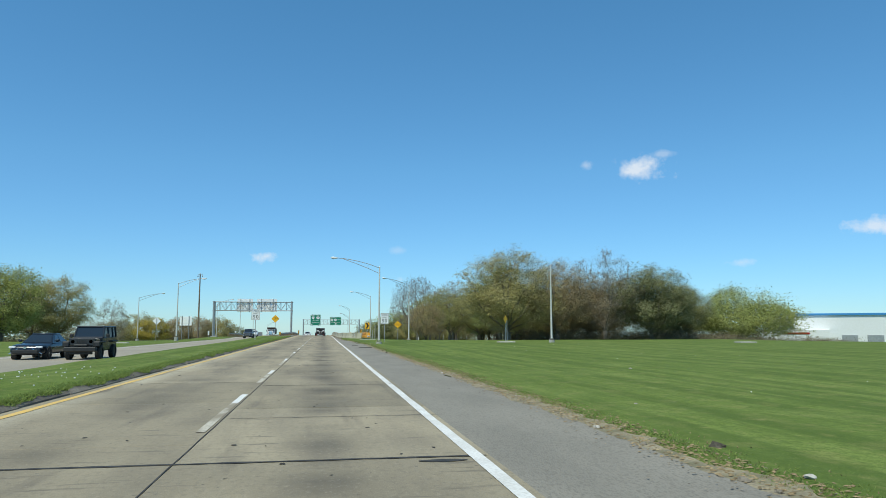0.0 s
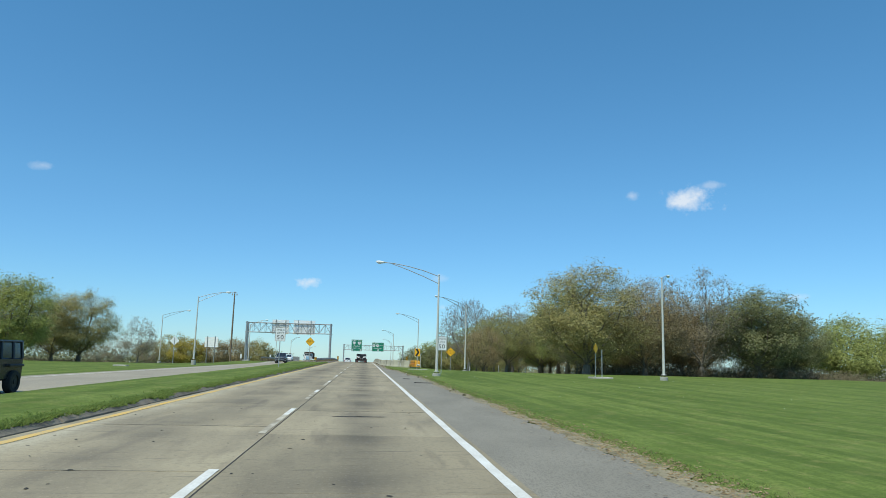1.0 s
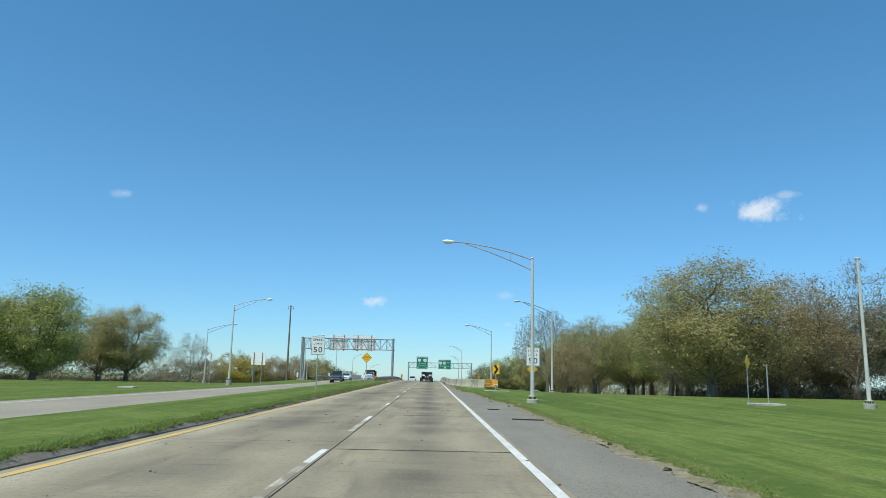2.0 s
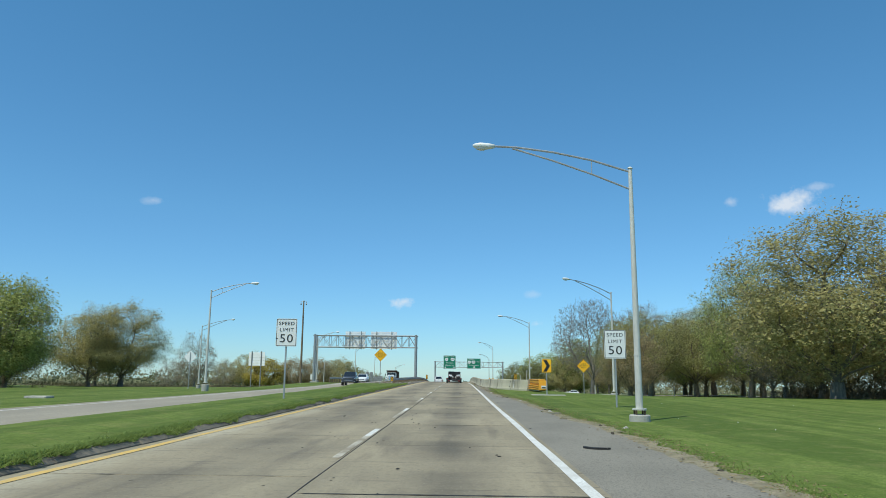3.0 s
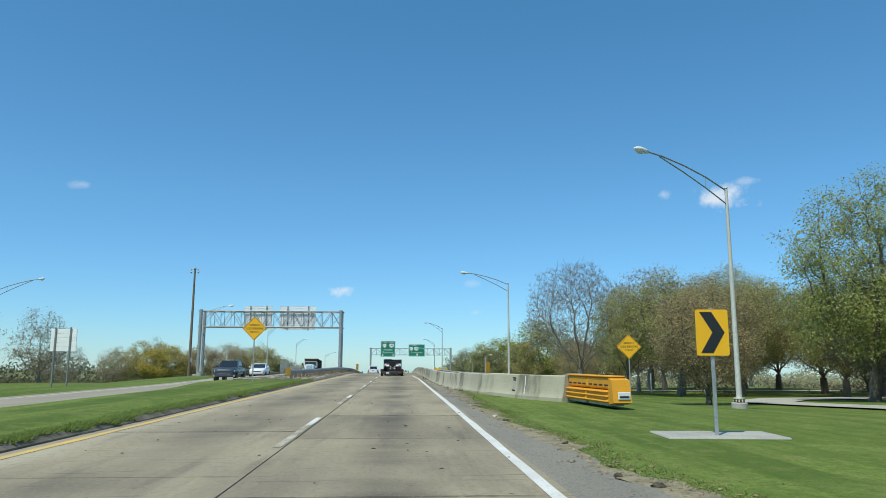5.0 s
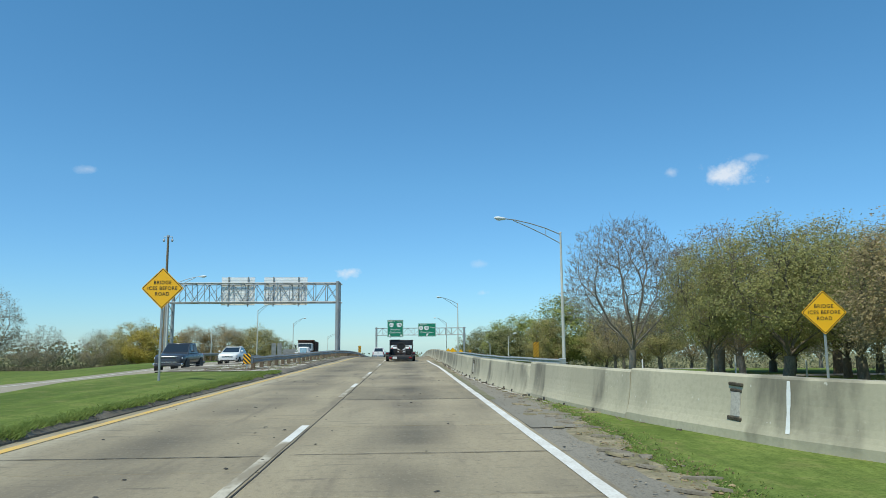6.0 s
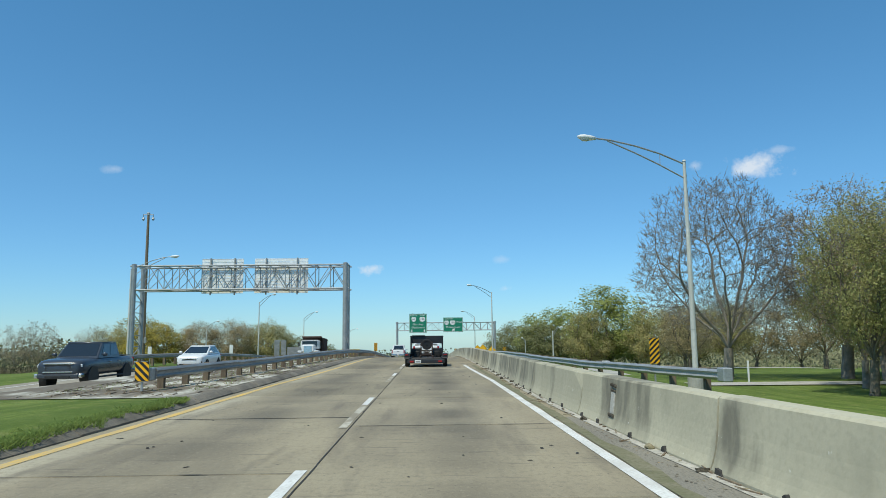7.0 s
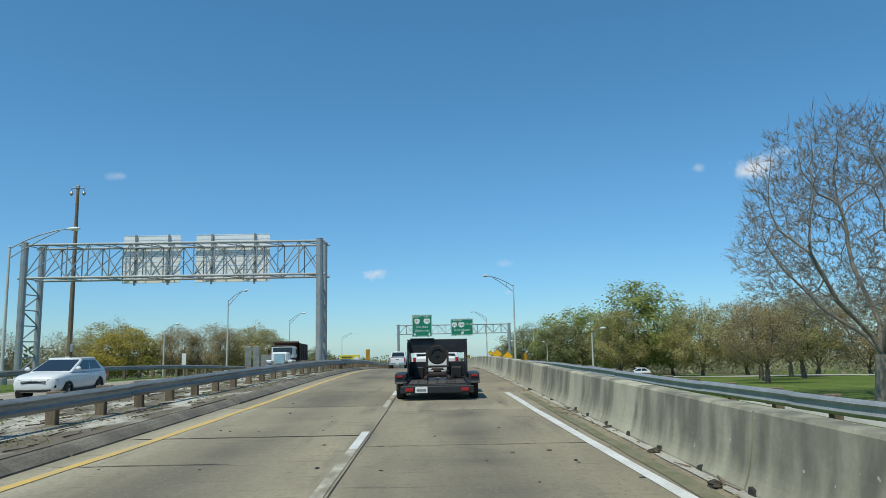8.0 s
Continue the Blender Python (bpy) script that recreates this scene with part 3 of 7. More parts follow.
# ---- median kerb, laid in lengths
def build_curb():
    curb = tagged(thing("median_curb", "grey mountable concrete curb along the grass median", "curb"), kind="structure")
    sh = Shell()
    prof = [(0, -0.1), (0, 0.03), (-0.1, 0.10), (-0.2, 0.15), (-0.36, 0.155), (-0.36, -0.1)]
    n = len(prof)
    ln = 2.98
    pts = []
    for yy, ins in ((0, 0.02), (0.02, 0), (ln - 0.02, 0), (ln, 0.02)):
        for x, z in prof:
            pts.append((x - (ins if x > -0.3 else 0), yy, z - (ins if z > 0 else 0)))
    faces = [(j * n + k, j * n + (k + 1) % n, (j + 1) * n + (k + 1) % n, (j + 1) * n + k) for j in range(3) for k in range(n)]
    faces += [tuple(range(n - 1, -1, -1)), tuple(range(3 * n, 4 * n))]
    me = sh.add(pts, faces).mesh("curb_stone", M_CURB)
    r = random.Random(3)
    for k in range(90):
        y = -20 + 3 * k
        ob = new("curb_stone", me)
        ob.parent = curb
        a = math.atan2(road_z(y + 3) - road_z(y), 3)
        ob.matrix_basis = pose(-5.62 + r.uniform(-0.02, 0.02), y, road_z(y) + r.uniform(-0.015, 0.01), math.degrees(a), 0, r.uniform(-0.25, 0.25))


build_curb()


# ---- concrete barrier on the bridge side, in lengths
BARRIER = [(6.75, 117.0), (5.75, 119.2), (4.9, 122.4), (4.25, 126.4), (3.8, 130.5), (3.55, 134.4), (3.38, 138.5), (3.27, 142.5), (3.24, 147), (3.26, 152), (3.3, 158), (3.3, 230), (3.3, 330)]


def barrier_x(y):
    return lerp_list([(b, a) for a, b in BARRIER], y)


def build_barrier():
    wall = tagged(thing("concrete_barrier", "grey concrete safety barrier, stained and chipped at its joints", "barrier"), kind="structure")
    y, k = 117.0, 0
    r = random.Random(11)
    while y < 325:
        ln = 6.1 if y < 190 else 9.0
        a, b = Vector((barrier_x(y), y, road_z(y))), Vector((barrier_x(y + ln), y + ln, road_z(y + ln)))
        d = (b - a).normalized()
        gap = 0.02
        lift = 0.12 * (1 - smooth01((y - 117) / 14))
        top = 0.84 + r.uniform(-0.008, 0.008)
        prof = [(-0.30, -0.25), (-0.30, 0.03), (-0.275, 0.09), (-0.25, 0.16), (-0.227, 0.25), (-0.207, 0.36), (-0.19, 0.48), (-0.16, top - 0.03), (-0.13, top), (0.13, top), (0.16, top - 0.03), (0.207, 0.36), (0.25, 0.16), (0.30, 0.03), (0.30, -0.25)]
        prof = [(o, z + (lift if z > 0 else 0)) for o, z in prof]
        sh = Shell()
        n = 8
        line = []
        for j in range(n + 1):
            yy = y + gap + (ln - 2 * gap) * j / n
            line.append(Vector((barrier_x(yy), yy, road_z(yy))))
        sh.sweep(prof, line)
        # broken corners at some joints
        if k in (2, 4, 5):
            sh.v = [((v[0] + 0.05, v[1], v[2] - 0.03) if (v[1] < a.y + 0.3 and v[2] > 0.5) else v) for v in sh.v]
        part("barrier_block", sh, M_BARRIER, wall)
        y += ln
        k += 1


def barrier_material():
    """Pale cast concrete with patches of dark run-off hanging from the top, spatter and a grimy grain; older and dirtier on the bridge."""
    m = surf("barrier_concrete", (0.50, 0.46, 0.335), (0.43, 0.395, 0.285), 0.7, 0.9, 0.25, c3=(0.41, 0.377, 0.272), fine=14, per_object=0.07)
    nt, L = m.node_tree.nodes, m.node_tree.links
    b = nt["Principled BSDF"]
    src = b.inputs["Base Color"].links[0].from_socket
    pos = nt.new("ShaderNodeNewGeometry").outputs["Position"]
    sep = nt.new("ShaderNodeSeparateXYZ")
    L.new(pos, sep.inputs[0])

    def field(scale, stretch, detail=5):
        mp = nt.new("ShaderNodeMapping")
        mp.inputs["Scale"].default_value = stretch
        L.new(pos, mp.inputs["Vector"])
        n = nt.new("ShaderNodeTexNoise")
        n.inputs["Scale"].default_value, n.inputs["Detail"].default_value = scale, detail
        L.new(mp.outputs[0], n.inputs["Vector"])
        return n.outputs["Fac"]

    def ranged(v, lo, hi, a=0.0, c=1.0):
        r = nt.new("ShaderNodeMapRange")
        for key, value in (("From Min", lo), ("From Max", hi), ("To Min", a), ("To Max", c)):
            r.inputs[key].default_value = value
        L.new(v, r.inputs["Value"])
        return r.outputs[0]

    def calc(op, a, c):
        n = nt.new("ShaderNodeMath")
        n.operation = op
        for k, v in enumerate((a, c)):
            if isinstance(v, (int, float)):
                n.inputs[k].default_value = v
            else:
                L.new(v, n.inputs[k])
        return n.outputs[0]

    age = ranged(sep.outputs[1], 146, 152, 0.0, 0.075)
    patch = ranged(calc("ADD", field(0.42, (1, 1, 0.22), 6), age), 0.535, 0.575)
    drips = ranged(field(3.0, (1, 1, 0.3), 5), 0.36, 0.6, 0.3, 1.0)
    run = calc("MULTIPLY", calc("MULTIPLY", patch, drips), ranged(calc("ADD", sep.outputs[2], calc("MULTIPLY", field(2.4, (1, 1, 0.3)), 0.6)), 0.32, 0.62, 0.15, 0.72))
    grime = ranged(calc("ADD", field(1.3, (1, 1, 0.5)), age), 0.52, 0.72, 0.0, 0.4)
    spots = ranged(field(8.0, (1, 1, 1), 2), 0.72, 0.75, 0.0, 0.7)
    for fac, colour in ((grime, (0.24, 0.22, 0.165)), (run, (0.105, 0.097, 0.075)), (spots, (0.64, 0.62, 0.54))):
        mx = nt.new("ShaderNodeMix")
        mx.data_type = "RGBA"
        L.new(fac, mx.inputs["Factor"])
        L.new(src, mx.inputs[6])
        mx.inputs[7].default_value = (*colour, 1)
        src = mx.outputs[2]
    L.new(src, b.inputs["Base Color"])
    return m


M_BARRIER = barrier_material()
build_barrier()

# pale footing lip and drain slots along the barrier's foot
strip("barrier_footing", lambda y: barrier_x(y) - 0.46 + 0.03 * noise.noise(Vector((5, y, 0))), lambda y: barrier_x(y) - 0.31, 124, 200, 0.4, 0.012, M_CONC_LIGHT, "pale concrete lip at the barrier's foot", "footing", jag=0.02)
strip("gutter", lambda y: 2.5, lambda y: barrier_x(y) - 0.2, 122, 141, 0.5, 0.004, M_ASPHALT, "grey gritty gutter beside the barrier", "gutter", jag=0.02)
slot_r = random.Random(17)
# no opening is cut: a solid dark wedge draws each slot's shade
for k in range(26):
    y = 124.5 + 1.52 * k + slot_r.uniform(-0.2, 0.2)
    tagged(part("drain_slot", Shell().prism([(y - slot_r.uniform(0.05, 0.13), 0.0), (y + slot_r.uniform(0.05, 0.13), 0.0), (y + 0.05, slot_r.uniform(0.05, 0.09)), (y - slot_r.uniform(0.0, 0.06), slot_r.uniform(0.06, 0.1))], barrier_x(y) - 0.32, barrier_x(y) - 0.27), M_SEAL, None), "dark wedge for the shade in a drain slot at the barrier's foot", "drain", "barrier drain slots", "structure")

# ---- lattice gantries
GANTRY_Y = 194.2


def gantry(name, x0, x1, y, base, top, depth, bays, label, hd=0.65):
    """A box truss of steel tubes on lattice legs, two tubes a leg."""
    g = thing(name, label, "sign gantry", Matrix.Translation((0, y, 0)))
    z0 = top - depth
    for x in (x0, x1):
        for dy in (-hd, hd):
            part("post", Shell().tube((x, dy, base), (x, dy, top + 0.15), 0.235 if dy < 0 else 0.2, n=12).tube((x, dy, top + 0.15), (x, dy, top + 0.22), 0.25, 0.1, n=12), M_STEEL, g)
            part("base_plate", Shell().box((x, dy, base + 0.03), (0.7, 0.7, 0.06), 0.01), M_STEEL, g)
        part("footing", Shell().box((x, 0, base - 0.25), (1.2, 2 * hd + 1.1, 0.62), 0.05), M_CONC, g)
        n = 6
        zs = [base + 0.4 + (z0 - base - 0.4) * k / n for k in range(n + 1)]
        for k in range(n):
            part("leg_brace", Shell().tube((x, -hd, zs[k]), (x, hd, zs[k + 1]), 0.05, n=6) if k % 2 == 0 else Shell().tube((x, hd, zs[k]), (x, -hd, zs[k + 1]), 0.05, n=6), M_STEEL, g)
            part("leg_strut", Shell().tube((x, -hd, zs[k]), (x, hd, zs[k]), 0.045, n=6), M_STEEL, g)
    for dy in (-hd, hd):
        for z in (z0, top):
            part("chord", Shell().tube((x0 - 0.35, dy, z), (x1 + 0.35, dy, z), 0.085, n=10), M_STEEL, g)
    w = (x1 - x0) / bays
    for k in range(bays):
        a, b = x0 + k * w, x0 + (k + 1) * w
        for dy in (-hd, hd):
            if k:
                part("upright", Shell().tube((a, dy, z0), (a, dy, top), 0.045, n=6), M_STEEL, g)
            lo, hi = (a, b) if k % 2 == 0 else (b, a)
            part("diagonal", Shell().tube((lo, dy, z0), (hi, dy, top), 0.04, n=6), M_STEEL, g)
        for z in (z0, top):
            part("cross_tie", Shell().tube((a, -hd, z), (b if k % 2 else a, hd, z), 0.035, n=6), M_STEEL, g)
        part("inner_diagonal", Shell().tube((a, -hd, z0), (b, hd, top), 0.03, n=5), M_STEEL, g)
    return g


gantry_near = gantry("sign_gantry", -27.6, -7.8, GANTRY_Y, -0.35, 8.6, 2.25, 14, "galvanised steel box-truss sign gantry on lattice legs over the oncoming carriageway", 1.05)
# backs of two sign panels, ribbed boards on upright brackets
for x0, x1 in ((-22.0, -18.0), (-16.9, -11.7)):
    pn = thing("overhead_sign", "bare ribbed aluminium back of an overhead sign panel", "sign", Matrix.Translation((0, GANTRY_Y + 1.26, 0)), "overhead sign backs")
    boards = 11
    zs = [6.1 + 3.4 * k / boards for k in range(boards + 1)]
    for a, b in zip(zs, zs[1:]):
        part("board", Shell().box(((x0 + x1) / 2, 0.0, (a + b) / 2), (x1 - x0, 0.05, b - a - 0.016), 0.004).box(((x0 + x1) / 2, -0.03, b - 0.03), (x1 - x0, 0.02, 0.03)), M_SIGN_BACK, pn)
    for fr in (0.22, 0.8):
        x = x0 + (x1 - x0) * fr
        part("bracket", Shell().box((x, -0.12, 7.75), (0.13, 0.1, 3.6), 0.01), M_RAIL, pn)

gantry_far = gantry("sign_gantry", -7.0, 14.7, 284.0, road_z(284) + 0.1, 5.1, 1.7, 14, "dark steel truss sign gantry carrying green direction signs")


def direction_sign(x0, x1, z0, z1, lines, label):
    y = 283.0
    s = thing("direction_sign", label, "road sign", Matrix.Translation(((x0 + x1) / 2, y, (z0 + z1) / 2)), "green direction signs")
    w, h = x1 - x0, z1 - z0
    part("panel", Shell().box((0, 0, 0), (w, 0.08, h), 0.02), M_SIGN_GREEN, s)
    bd = Shell()
    for dz in (-1, 1):
        bd.box((0, -0.045, dz * (h / 2 - 0.1)), (w - 0.14, 0.02, 0.06))
    for dx in (-1, 1):
        bd.box((dx * (w / 2 - 0.1), -0.045, 0), (0.06, 0.02, h - 0.26))
    part("border", bd, M_SIGN_WHITE, s, "white border")
    for what, px, pz, size in lines:
        if what.startswith("#"):
            # a white route shield with a number
            shd = Shell()
            prof = [(0, -0.55), (0.36, -0.36), (0.5, 0.05), (0.42, 0.42), (0.2, 0.5), (0, 0.44), (-0.2, 0.5), (-0.42, 0.42), (-0.5, 0.05), (-0.36, -0.36)]
            pts = [(px + a * size * (1.25 if len(what) > 3 else 1), yy, pz + b * size) for yy in (-0.07, -0.045) for a, b in prof]
            k = len(prof)
            shd.add(pts, [tuple(range(k)), tuple(range(2 * k - 1, k - 1, -1))] + [(i, i + k, (i + 1) % k + k, (i + 1) % k) for i in range(k)])
            shield = part("route_shield", shd, M_SIGN_WHITE, s, "white route shield")
            ob = part("number", lettering(what[1:], size * 0.55, M_SIGN_BLACK), None, shield, "black route number")
            ob.matrix_basis = Matrix.Translation((px, -0.08, pz))
        elif what == "arrow":
            a = Shell().box((px, -0.06, pz), (0.16, 0.02, size), 0)
            a.add([(px - size * 0.5, -0.06, pz - size * 0.1), (px + size * 0.5, -0.06, pz - size * 0.1), (px, -0.06, pz - size * 0.75)], [(0, 1, 2)])
            part("arrow", a, M_SIGN_WHITE, s, "white arrow")
        elif what == "slant":
            mt = pose(0, 0, 0, 0, 45, 0)
            a = Shell().box((px, -0.06, pz), (0.16, 0.02, size), 0, mt)
            e = size * 0.4
            a.add([(px + e + 0.15, -0.06, pz + e + 0.15), (px + e - 0.5, -0.06, pz + e), (px + e, -0.06, pz + e - 0.5)], [(0, 1, 2)])
            part("arrow", a, M_SIGN_WHITE, s, "white arrow")
        else:
            ob = part("lettering", lettering(what, size, M_SIGN_WHITE), None, s, "white letters")
            ob.matrix_basis = Matrix.Translation((px, -0.05, pz))
    for fr in (-0.3, 0.3):
        part("hanger", Shell().box((fr * w, 0.1, 0), (0.14, 0.1, h + 0.2)), M_STEEL, s)


direction_sign(-4.3, -0.4, 2.9, 7.1, [("NORTH", -0.95, 1.72, 0.42), ("WEST", 0.95, 1.72, 0.42), ("#61", -0.95, 0.85, 1.05), ("#190", 0.95, 0.85, 1.05), ("Natchez", 0, -0.25, 0.62), ("Opelousas", 0, -0.95, 0.6), ("arrow", -1.4, -1.6, 0.5), ("arrow", 1.4, -1.6, 0.5)],
               "green overhead direction sign with two route shields and town names")
direction_sign(3.25, 7.6, 3.0, 6.2, [("BUSINESS", -0.85, 1.27, 0.36), ("#61", -1.45, 0.45, 1.0), ("#190", -0.1, 0.45, 1.0), ("West", 1.35, 0.6, 0.5), ("Downtown", 0, -0.55, 0.62), ("slant", 0, -1.2, 0.6)],
               "green overhead direction sign for the downtown exit with a slanted arrow")


# ---- street lamps
def street_lamp(x, y, z, hx, hy, hz, label, group="street lamps", pole_top=None, foot=True):
    """A tapered pole on a concrete foot, a twin-tube bracket arm and a cobra-head lantern."""
    s = thing("street_lamp", label, "street lamp", Matrix.Translation((x, y, z)), group)
    top = pole_top - z
    hx, hy, hz = hx - x, hy - y, hz - z
    part("pole", Shell().tube((0, 0, 0.42), (0, 0, top), 0.115, 0.062, n=14).tube((0, 0, 0.42), (0, 0, 0.47), 0.22, 0.22, n=14).tube((0, 0, 2.1), (0, 0, 2.13), 0.116, 0.116, n=14).tube((0, 0, top), (0, 0, top + 0.05), 0.09, 0.05, n=12), M_ALU, s, smooth=False)
    if foot:
        part("foundation", Shell().tube((0, 0, -0.6), (0, 0, 0.25), 0.32, 0.32, n=20).tube((0, 0, 0.25), (0, 0, 0.28), 0.32, 0.29, n=20), M_CONC, s, "round concrete foundation")
        bolts = Shell()
        for dx in (-0.13, 0.13):
            for dy in (-0.13, 0.13):
                bolts.tube((dx, dy, 0.27), (dx, dy, 0.44), 0.028, n=6)
        part("anchor_bolts", bolts, M_RUST, s)
    d = Vector((hx, hy, 0))
    ln = d.length
    d.normalize()

    def at(f, zz):
        return tuple(d * (ln * f) + Vector((0, 0, zz)))

    rise = hz - (top - 0.12)
    up = [at(0, top - 0.12), at(0.25, top - 0.12 + rise * 0.42), at(0.5, top - 0.12 + rise * 0.72), at(0.75, top - 0.12 + rise * 0.93), at(0.92, hz)]
    dn = [at(0, top - 0.72), at(0.25, top - 0.72 + (rise + 0.5) * 0.36), at(0.5, top - 0.72 + (rise + 0.5) * 0.68), at(0.78, top - 0.12 + rise * 0.9)]
    part("upper_arm", Shell().path_tube(up, 0.034), M_STEEL, s)
    part("lower_arm", Shell().path_tube(dn, 0.03), M_STEEL, s)
    part("arm_strut", Shell().tube(up[1], dn[1], 0.015, n=5), M_STEEL, s)
    ang = math.degrees(math.atan2(d.y, d.x))
    head = Shell()
    prof = [(0.0, 0.06, 0.07), (0.22, 0.12, 0.12), (0.5, 0.17, 0.14), (0.68, 0.13, 0.09), (0.76, 0.05, 0.04)]
    pts, faces, n = [], [], 10
    for lx, hw, hh in prof:
        for k in range(n):
            a = 2 * math.pi * k / n
            pts.append((lx, hw * math.cos(a), (0.75 if math.sin(a) > 0 else 1.0) * hh * math.sin(a)))
    for i in range(len(prof) - 1):
        for k in range(n):
            faces.append((i * n + k, i * n + (k + 1) % n, (i + 1) * n + (k + 1) % n, (i + 1) * n + k))
    faces += [tuple(range(n)), tuple(range((len(prof) - 1) * n, len(prof) * n))]
    head.add(pts, faces)
    hd = part("lantern", head, M_SIGN_WHITE, s, "white cobra-head lantern", True)
    hd.matrix_basis = Matrix.Translation(at(0.9, hz)) @ pose(0, 0, 0, 0, -4, ang)
    lens = part("lens", Shell().ball((0.46, 0, -0.1), (0.2, 0.13, 0.07)), M_CLEAR_LENS, hd, "clear glass bowl", True)
    return s


LAMP = "tall aluminium street lamp with a twin-tube arm on a concrete foot"
street_lamp(6.3, 78.3, -0.05, 1.35, 78.9, 9.15, LAMP, pole_top=8.2)
street_lamp(25.6, 78.8, 0.1, 27.7, 82.2, 9.35, "tall aluminium street lamp with a short arm in open grass", pole_top=8.75)
street_lamp(14.6, 120.1, -0.45, 10.1, 118.0, 9.85, LAMP, pole_top=8.9)
street_lamp(10.5, 154.8, -0.3, 6.4, 154.3, 9.45, LAMP, pole_top=8.6)
street_lamp(8.6, 222.0, -1.6, 5.5, 220.4, 8.6, LAMP, pole_top=7.7)
street_lamp(10.4, 285.5, road_z(285), 7.6, 284.5, 7.6, LAMP, pole_top=6.4)
street_lamp(-22.25, 119.5, 0.0, -18.5, 120.5, 9.6, LAMP, pole_top=8.8)
street_lamp(-38.2, 161.0, -0.85, -32.6, 158.5, 9.0, LAMP, pole_top=8.2)
street_lamp(-25.2, 232.0, road_z(232), -22.6, 230.0, 8.2, LAMP, pole_top=7.2)
street_lamp(-24.2, 264.0, road_z(264), -21.6, 262.5, 6.9, LAMP, pole_top=5.8)
street_lamp(-24.0, 330.0, road_z(330), -20.5, 328.5, 4.6, LAMP, pole_top=3.6)
street_lamp(-26.14, 189.05, -0.3, -22.6, 189.6, 9.05, LAMP, pole_top=7.9)
street_lamp(-33.2, 233.0, -2.6, -31.2, 231.6, 4.4, "leaning grey street lamp beside the trees", pole_top=3.6)
street_lamp(16.2, 218.7, -3.3, 16.9, 217.5, 2.8, "short park lamp among the trees", "park lamps", pole_top=2.3)
street_lamp(18.5, 262.0, -4.5, 17.8, 260.5, 1.5, "short park lamp among the trees", "park lamps", pole_top=1.1)

# tall timber pole with three floodlight cameras on top
tp = thing("utility_pole", "tall weathered pole with hooded lamps at its top", "pole", Matrix.Translation((-34.7, 213.5, -1.3)))
part("shaft", Shell().tube((0, 0, -0.5), (0, 0, 18.4), 0.27, 0.15, n=10), M_WOOD_POST, tp)
part("cross_bar", Shell().tube((-0.62, 0, 18.5), (0.62, 0, 18.5), 0.05, n=6), M_STEEL, tp)
for dx in (-0.6, 0.6):
    part("hanging_lamp", Shell().tube((dx, 0, 18.55), (dx, 0, 18.2), 0.05, n=6).tube((dx, 0, 18.2), (dx, 0, 17.95), 0.08, 0.19, n=10).ball((dx, 0, 17.9), 0.15), M_STEEL, tp)
part("cap", Shell().box((0, 0, 18.6), (0.35, 0.3, 0.35), 0.05), M_STEEL, tp)
part("junction_box", Shell().box((0.3, -0.15, 3.0), (0.28, 0.2, 0.7), 0.02).tube((0.3, -0.15, 3.3), (0.3, -0.15, 4.6), 0.04), M_STEEL, tp)


# ---- road signs
def sign_plate(w, h, cut, thick=0.006, slant=0.0):
    """An upright plate in xz with rounded corners, facing -y."""
    pts = []
    for cx, cz, a0 in ((w / 2 - cut, h / 2 - cut, 0), (-w / 2 + cut, h / 2 - cut, 90), (-w / 2 + cut, -h / 2 + cut, 180), (w / 2 - cut, -h / 2 + cut, 270)):
        for k in range(4):
            a = radians(a0 + 30 * k)
            pts.append((cx + cut * math.cos(a), cz + cut * math.sin(a)))
    if slant:
        c, s = math.cos(radians(slant)), math.sin(radians(slant))
        pts = [(x * c - z * s, x * s + z * c) for x, z in pts]
    n = len(pts)
    return Shell().add([(x, y, z) for y in (-thick, thick) for x, z in pts], [tuple(range(n)), tuple(range(2 * n - 1, n - 1, -1))] + [(k, k + n, (k + 1) % n + n, (k + 1) % n) for k in range(n)])


def ring_plate(w, h, cut, line, y, slant=0.0):
    """A thin frame line on a plate."""
    outer, inner = sign_plate(w, h, cut, 0.001, slant), sign_plate(w - 2 * line, h - 2 * line, max(cut - line, 0.01), 0.001, slant)
    n = len(outer.v) // 2
    pts = [(x, y, z) for x, _, z in outer.v[:n]] + [(x, y, z) for x, _, z in inner.v[:n]]
    return Shell().add(pts, [(k, (k + 1) % n, n + (k + 1) % n, n + k) for k in range(n)])


def speed_sign(x, y, z, z_top, label, turn=0.0):
    s = thing("speed_limit_sign", label, "road sign", pose(x, y, z, 0, 0, turn), "speed limit signs")
    w, h = 0.97, 1.29
    zc = z_top - z - h / 2
    part("post", Shell().box((0, 0.05, (zc + 0.3) / 2 - 0.2), (0.075, 0.05, zc + 1.1), 0.01), M_STEEL, s)
    pl = part("plate", sign_plate(w, h, 0.05), M_SIGN_WHITE, s, "white plate with black letters")
    pl.matrix_basis = Matrix.Translation((0, 0, zc))
    part("border", ring_plate(w - 0.04, h - 0.04, 0.045, 0.022, -0.009), M_SIGN_BLACK, pl, "black border line")
    for text, dz, size, sp in (("SPEED", 0.41, 0.22, 1.12), ("LIMIT", 0.12, 0.22, 1.12), ("50", -0.29, 0.54, 1.12)):
        ob = part("lettering", lettering(text, size, M_SIGN_BLACK, sp), None, pl, "black letters")
        ob.location = (0, -0.01, dz)
    return s


